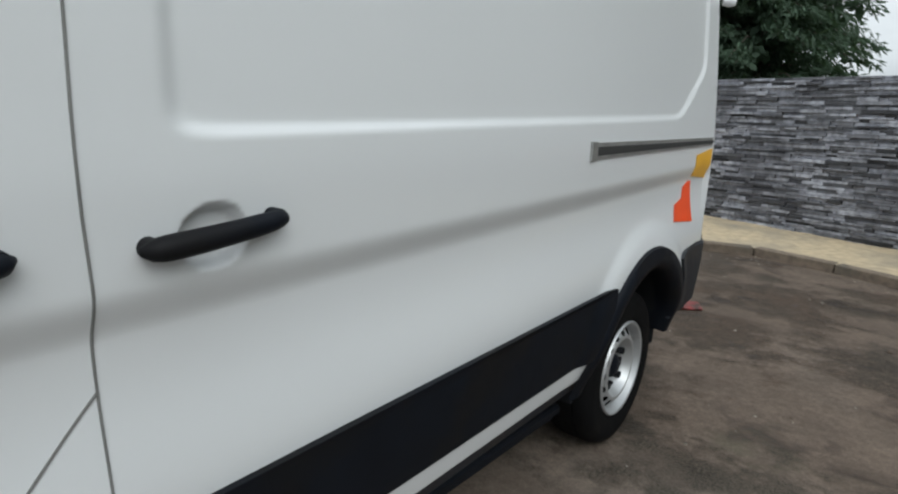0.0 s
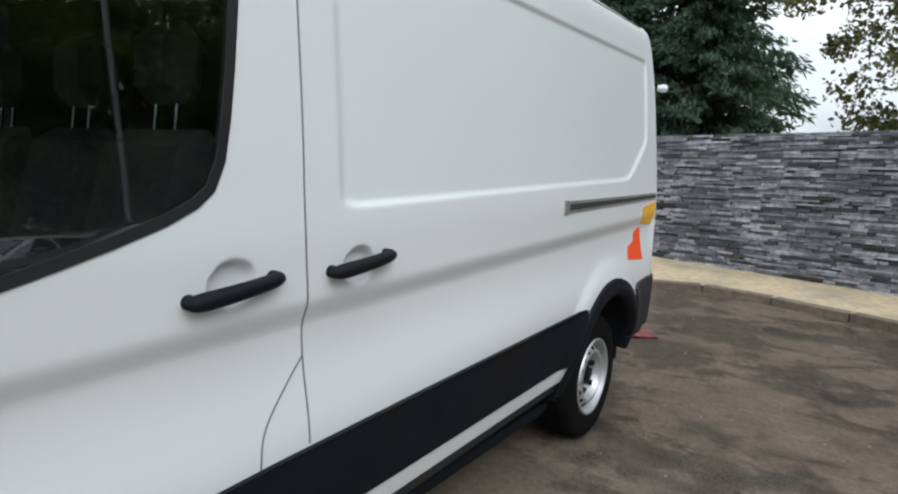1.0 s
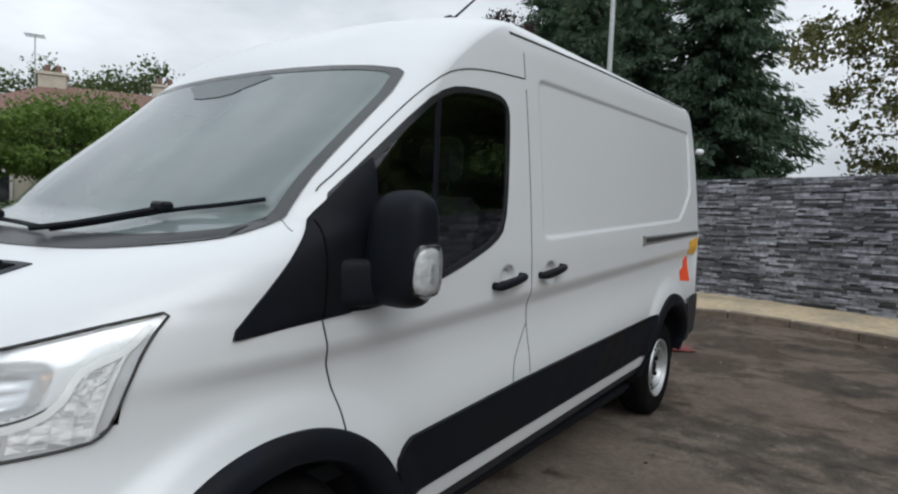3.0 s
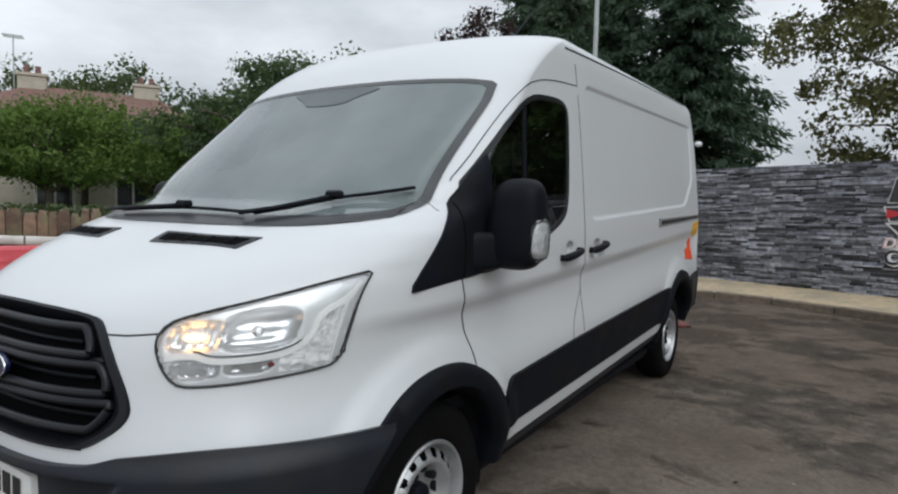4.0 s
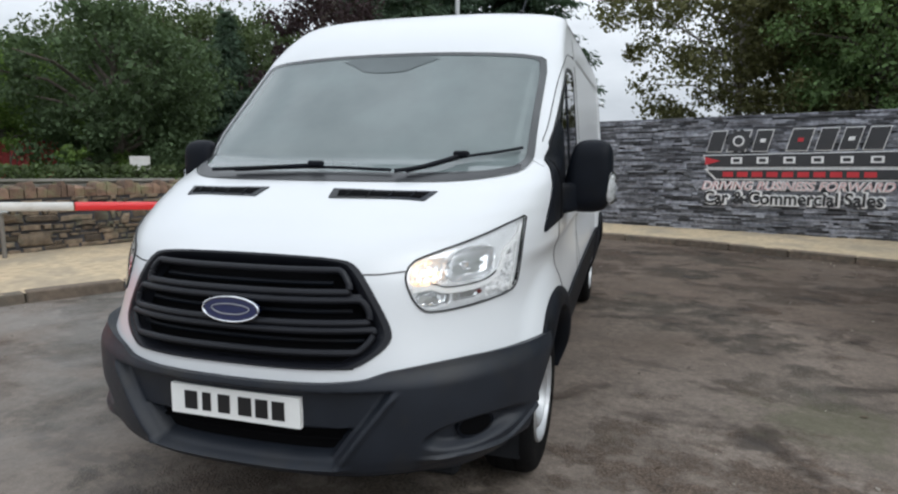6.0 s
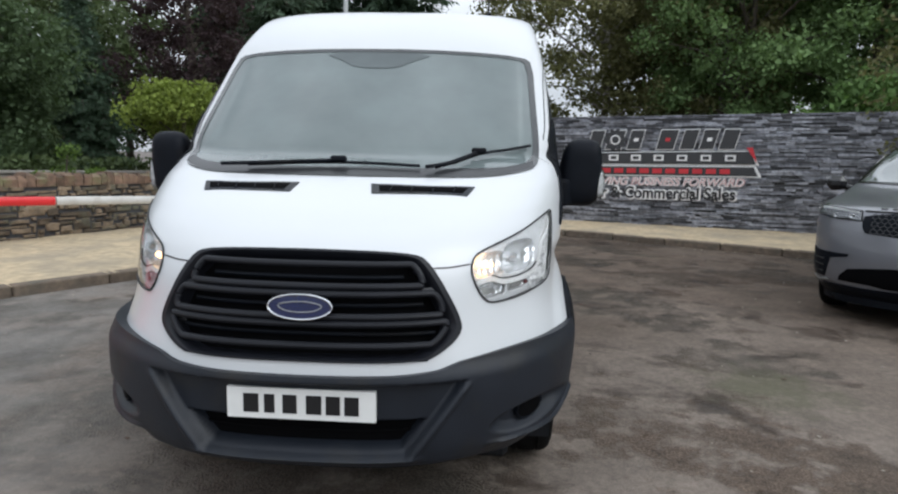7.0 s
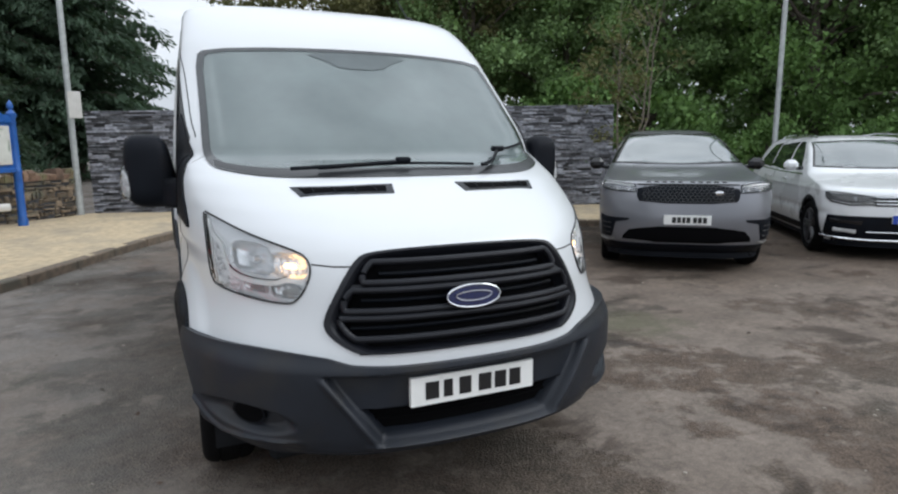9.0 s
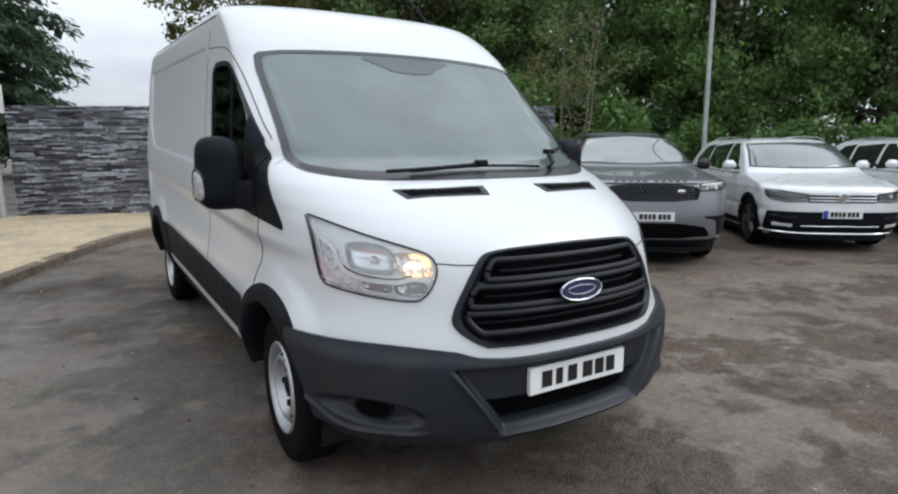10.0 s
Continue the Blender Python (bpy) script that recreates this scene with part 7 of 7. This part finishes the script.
        mr = Geo().tube([c, c + Vector((s * .10, 0, .01))], .03, 8).ob("door_mirror", M_GLOSSK, car)
        g = Geo()
        g.box(c.x + s * .17 - .10, c.y - .09, c.z - .03, c.x + s * .17 + .10, c.y + .06, c.z + .13, .055)
        g.ob("mirror_housing", M_GLOSSK if rr else paint, mr)
        if not rr:
            Geo().tube([Vector((s * .60, y, float(zz))) for y, zz in ((2.0, 1.60), (2.2, 1.655), (3.0, 1.68), (3.7, 1.655), (3.9, 1.60))], .017, 8).ob("roof_bar", M_CHROME, car, "silver roof bar")
        # head lamps
        if rr:
            lo = [(.575, .950), (.80, .958), (.950, .985), (.958, 1.050), (.91, 1.068), (.585, 1.036)]
        else:
            lo = [(.45, .735), (.70, .720), (.88, .755), (.925, .81), (.925, .885), (.80, .880), (.46, .835)]
        lo = [(s * x, z) for x, z in lo]
        hl = S.patch(F, lo, .006, .012, 18, 8).ob("headlight", M_GLOSSK if not rr else M_LAMPG, car, "slim headlight")
        S.ribbon(F, dense(lo, .03, True), .013, .010, .010, True).ob("headlight_seal", M_GLOSSK, hl)
        S.ribbon(F, dense([(s * .605, 1.020), (s * .80, 1.040), (s * .925, 1.045)] if rr else [(s * .48, .750), (s * .70, .738), (s * .88, .775)], .03), .010, .012, .008).ob("running_light", M_PLATE, hl, "pale running light strip")
        for k in range(2):
            c = F(s * (.66 + .13 * k), .985 if rr else .805, .004)
            Geo().lathe([(.026, 0), (.025, .008), (.018, .009), (0, .004)], 16, Matrix.Translation(c) @ Matrix.Rotation(radians(-90), 4, "Z")).ob("lamp_lens", M_CHROME, hl)
        ln = S.patch(F, lo, .022, .002, 18, 8).ob("headlight_lens", M_LENS, hl)
        ln.visible_shadow = False
    fl = lambda x, z, off=0.0: Vector((x, -.022 - off, z))
    if rr:
        gr = S.patch(F, rounded([(-.52, .825), (.52, .825), (.575, .90), (.555, 1.035), (-.555, 1.035), (-.575, .90)], 1), .008, .014, 24, 10).ob("grille", M_BLACK, car, "black mesh grille")
        for j in range(6):
            pts = [F(-.50 + 1.0 * k / 40, .850 + .032 * j + .010 * (-1) ** (k + j), .014) for k in range(41)]
            Geo().tube(pts, .0042, 5).ob("grille_wave", M_MESHG, gr)
        S.ribbon(F, dense([(-.565, 1.038), (0, 1.042), (.565, 1.038)], .05), .012, .012, .010).ob("grille_top_trim", M_GAP, gr)
        Geo().lathe([(.040, -.008), (.040, .004), (.030, .007), (0, .007)], 20, Matrix.Translation(F(.34, .945, .014)) @ Matrix.Rotation(radians(-90), 4, "Z") @ Matrix.Diagonal((1, 1.25, .6, 1))).ob("oval_badge", M_CHROME, gr, "small oval badge")
        for k in range(10):
            x = -.455 + .088 * k + (.05 if k > 4 else 0)
            S.patch(F, [(x, 1.062), (x + .050, 1.062), (x + .050, 1.073), (x, 1.073)], .006, .004, 2, 2).ob("bonnet_mark", M_GLOSSK, car)
        # flat sheet on the bumper; the opening's shade is its colour
        S.patch(F, rounded([(-.66, .365), (.66, .365), (.74, .40), (.60, .555), (-.60, .555), (-.74, .40)], 1), .008, .014, 24, 8).ob("lower_intake", M_SHADEK, car, "black lower intake")
        for s in (1, -1):
            sv = S.patch(F, [(s * .84, .40), (s * .955, .40), (s * .965, .67), (s * .64, .645), (s * .66, .615), (s * .80, .590)], .006, .014, 10, 10).ob("side_intake", M_BLACK, car, "black bumper side intake")
            for z in (.45, .51, .57):
                Geo().tube([F(s * .85, z, .012), F(s * .95, z + .006, .012)], .007, 5).ob("intake_blade", M_GAP, sv)
            Geo().tube([F(s * .80, .385, .012), F(s * .88, .362, .014), F(s * .96, .372, .012)], .009, 6).ob("corner_trim", M_ALU, car, "silver bumper corner strip")
        S.patch(F, [(-.86, .17), (.86, .17), (.93, .26), (.92, .345), (-.92, .345), (-.93, .26)], .010, .02, 24, 5).ob("front_skirt", M_BLACK, car, "black lower skirt")
        pz = .638
    else:
        gr = S.patch(F, [(-.45, .715), (.45, .715), (.46, .840), (-.46, .840)], .006, .012, 20, 6).ob("grille", M_GLOSSK, car, "black grille with chrome bars")
        for z in (.742, .782, .826):
            Geo().tube([F(x, z, .012) for x in np.linspace(-.44, .44, 20)], .0065, 5).ob("grille_bar", M_CHROME, gr)
        c = F(0, .785, .024)
        Geo().lathe([(.068, -.01), (.068, .006), (.058, .008), (.056, .002), (0, .002)], 24, Matrix.Translation(c) @ Matrix.Rotation(radians(-90), 4, "Z")).ob("round_badge", M_CHROME, gr)
        li = S.patch(F, [(-.70, .275), (.70, .275), (.90, .31), (.915, .45), (.905, .585), (.50, .570), (.40, .495), (-.40, .495), (-.50, .570), (-.905, .585), (-.915, .45), (-.90, .31)], .008, .014, 34, 10).ob("lower_intake", M_BLACK, car, "black lower intake")
        Geo().tube([F(x, .285 + .035 * max(0, abs(x) - .5), .018) for x in np.linspace(-.90, .90, 40)], .015, 6).ob("chrome_strip", M_CHROME, li, "chrome lower strip")
        Geo().tube([F(x, .385, .014) for x in np.linspace(-.52, .52, 30)], .008, 6).ob("intake_bar", M_CHROME, li)
        for s in (1, -1):
            S.patch(F, [(s * .62, .36), (s * .84, .375), (s * .84, .425), (s * .62, .42)], .014, .006, 6, 4).ob("fog_lamp", M_REFL, li)
            S.patch(F, [(s * .58, .47), (s * .88, .48), (s * .89, .545), (s * .56, .540)], .014, .006, 8, 4).ob("corner_fin", M_GLOSSK, li)
        S.patch(F, [(-.84, .18), (.84, .18), (.89, .265), (-.89, .265)], .006, .02, 24, 3).ob("front_skirt", M_BLACK, car)
        pz = .555
    pl = S.patch(fl, [(-.26, pz - .055), (.26, pz - .055), (.26, pz + .055), (-.26, pz + .055)], .004, .03, 4, 3).ob("number_plate", M_PLATE, car, "white number plate with plain dark bars")
    if not rr:
        S.patch(fl, [(-.26, pz - .055), (-.20, pz - .055), (-.20, pz + .055), (-.26, pz + .055)], .0065, .003, 2, 2).ob("plate_band", M_PLATEB, pl)
    bars(pl, fl, -.17, .21, pz - .033, pz + .033, [50, 14, 46, 14, 40, 14, 46, 34, 46, 14, 46, 14, 46], M_INK, .0075)
    Geo().box(-.78, .30, .17, .78, 4.4, .34, .02).ob("underbody", M_DARK, car)
    return car


def parked(x, y):
    """Bays share one heading."""
    return pose(x, y, 0, 0, 0, -37.7)


suv(parked(4.42, 3.38), "dark metallic grey sport utility car with black mesh grille, parked", M_GREYPAINT, "grey")
w1 = suv(parked(7.46, 2.63), "white sport utility car with chrome strip, parked beside grey car", M_WHITEPAINT, "white")
copy_thing(w1, parked(10.05, 1.33))

# nearest slate stones as single pieces
for x0, x1, z0, h, out in stones[:300]:
    g = Geo()
    slate_stone(g, x0, x1, z0, h, out, WALL)
    g.ob("stone", M_SLATE1, slate, smooth=False)
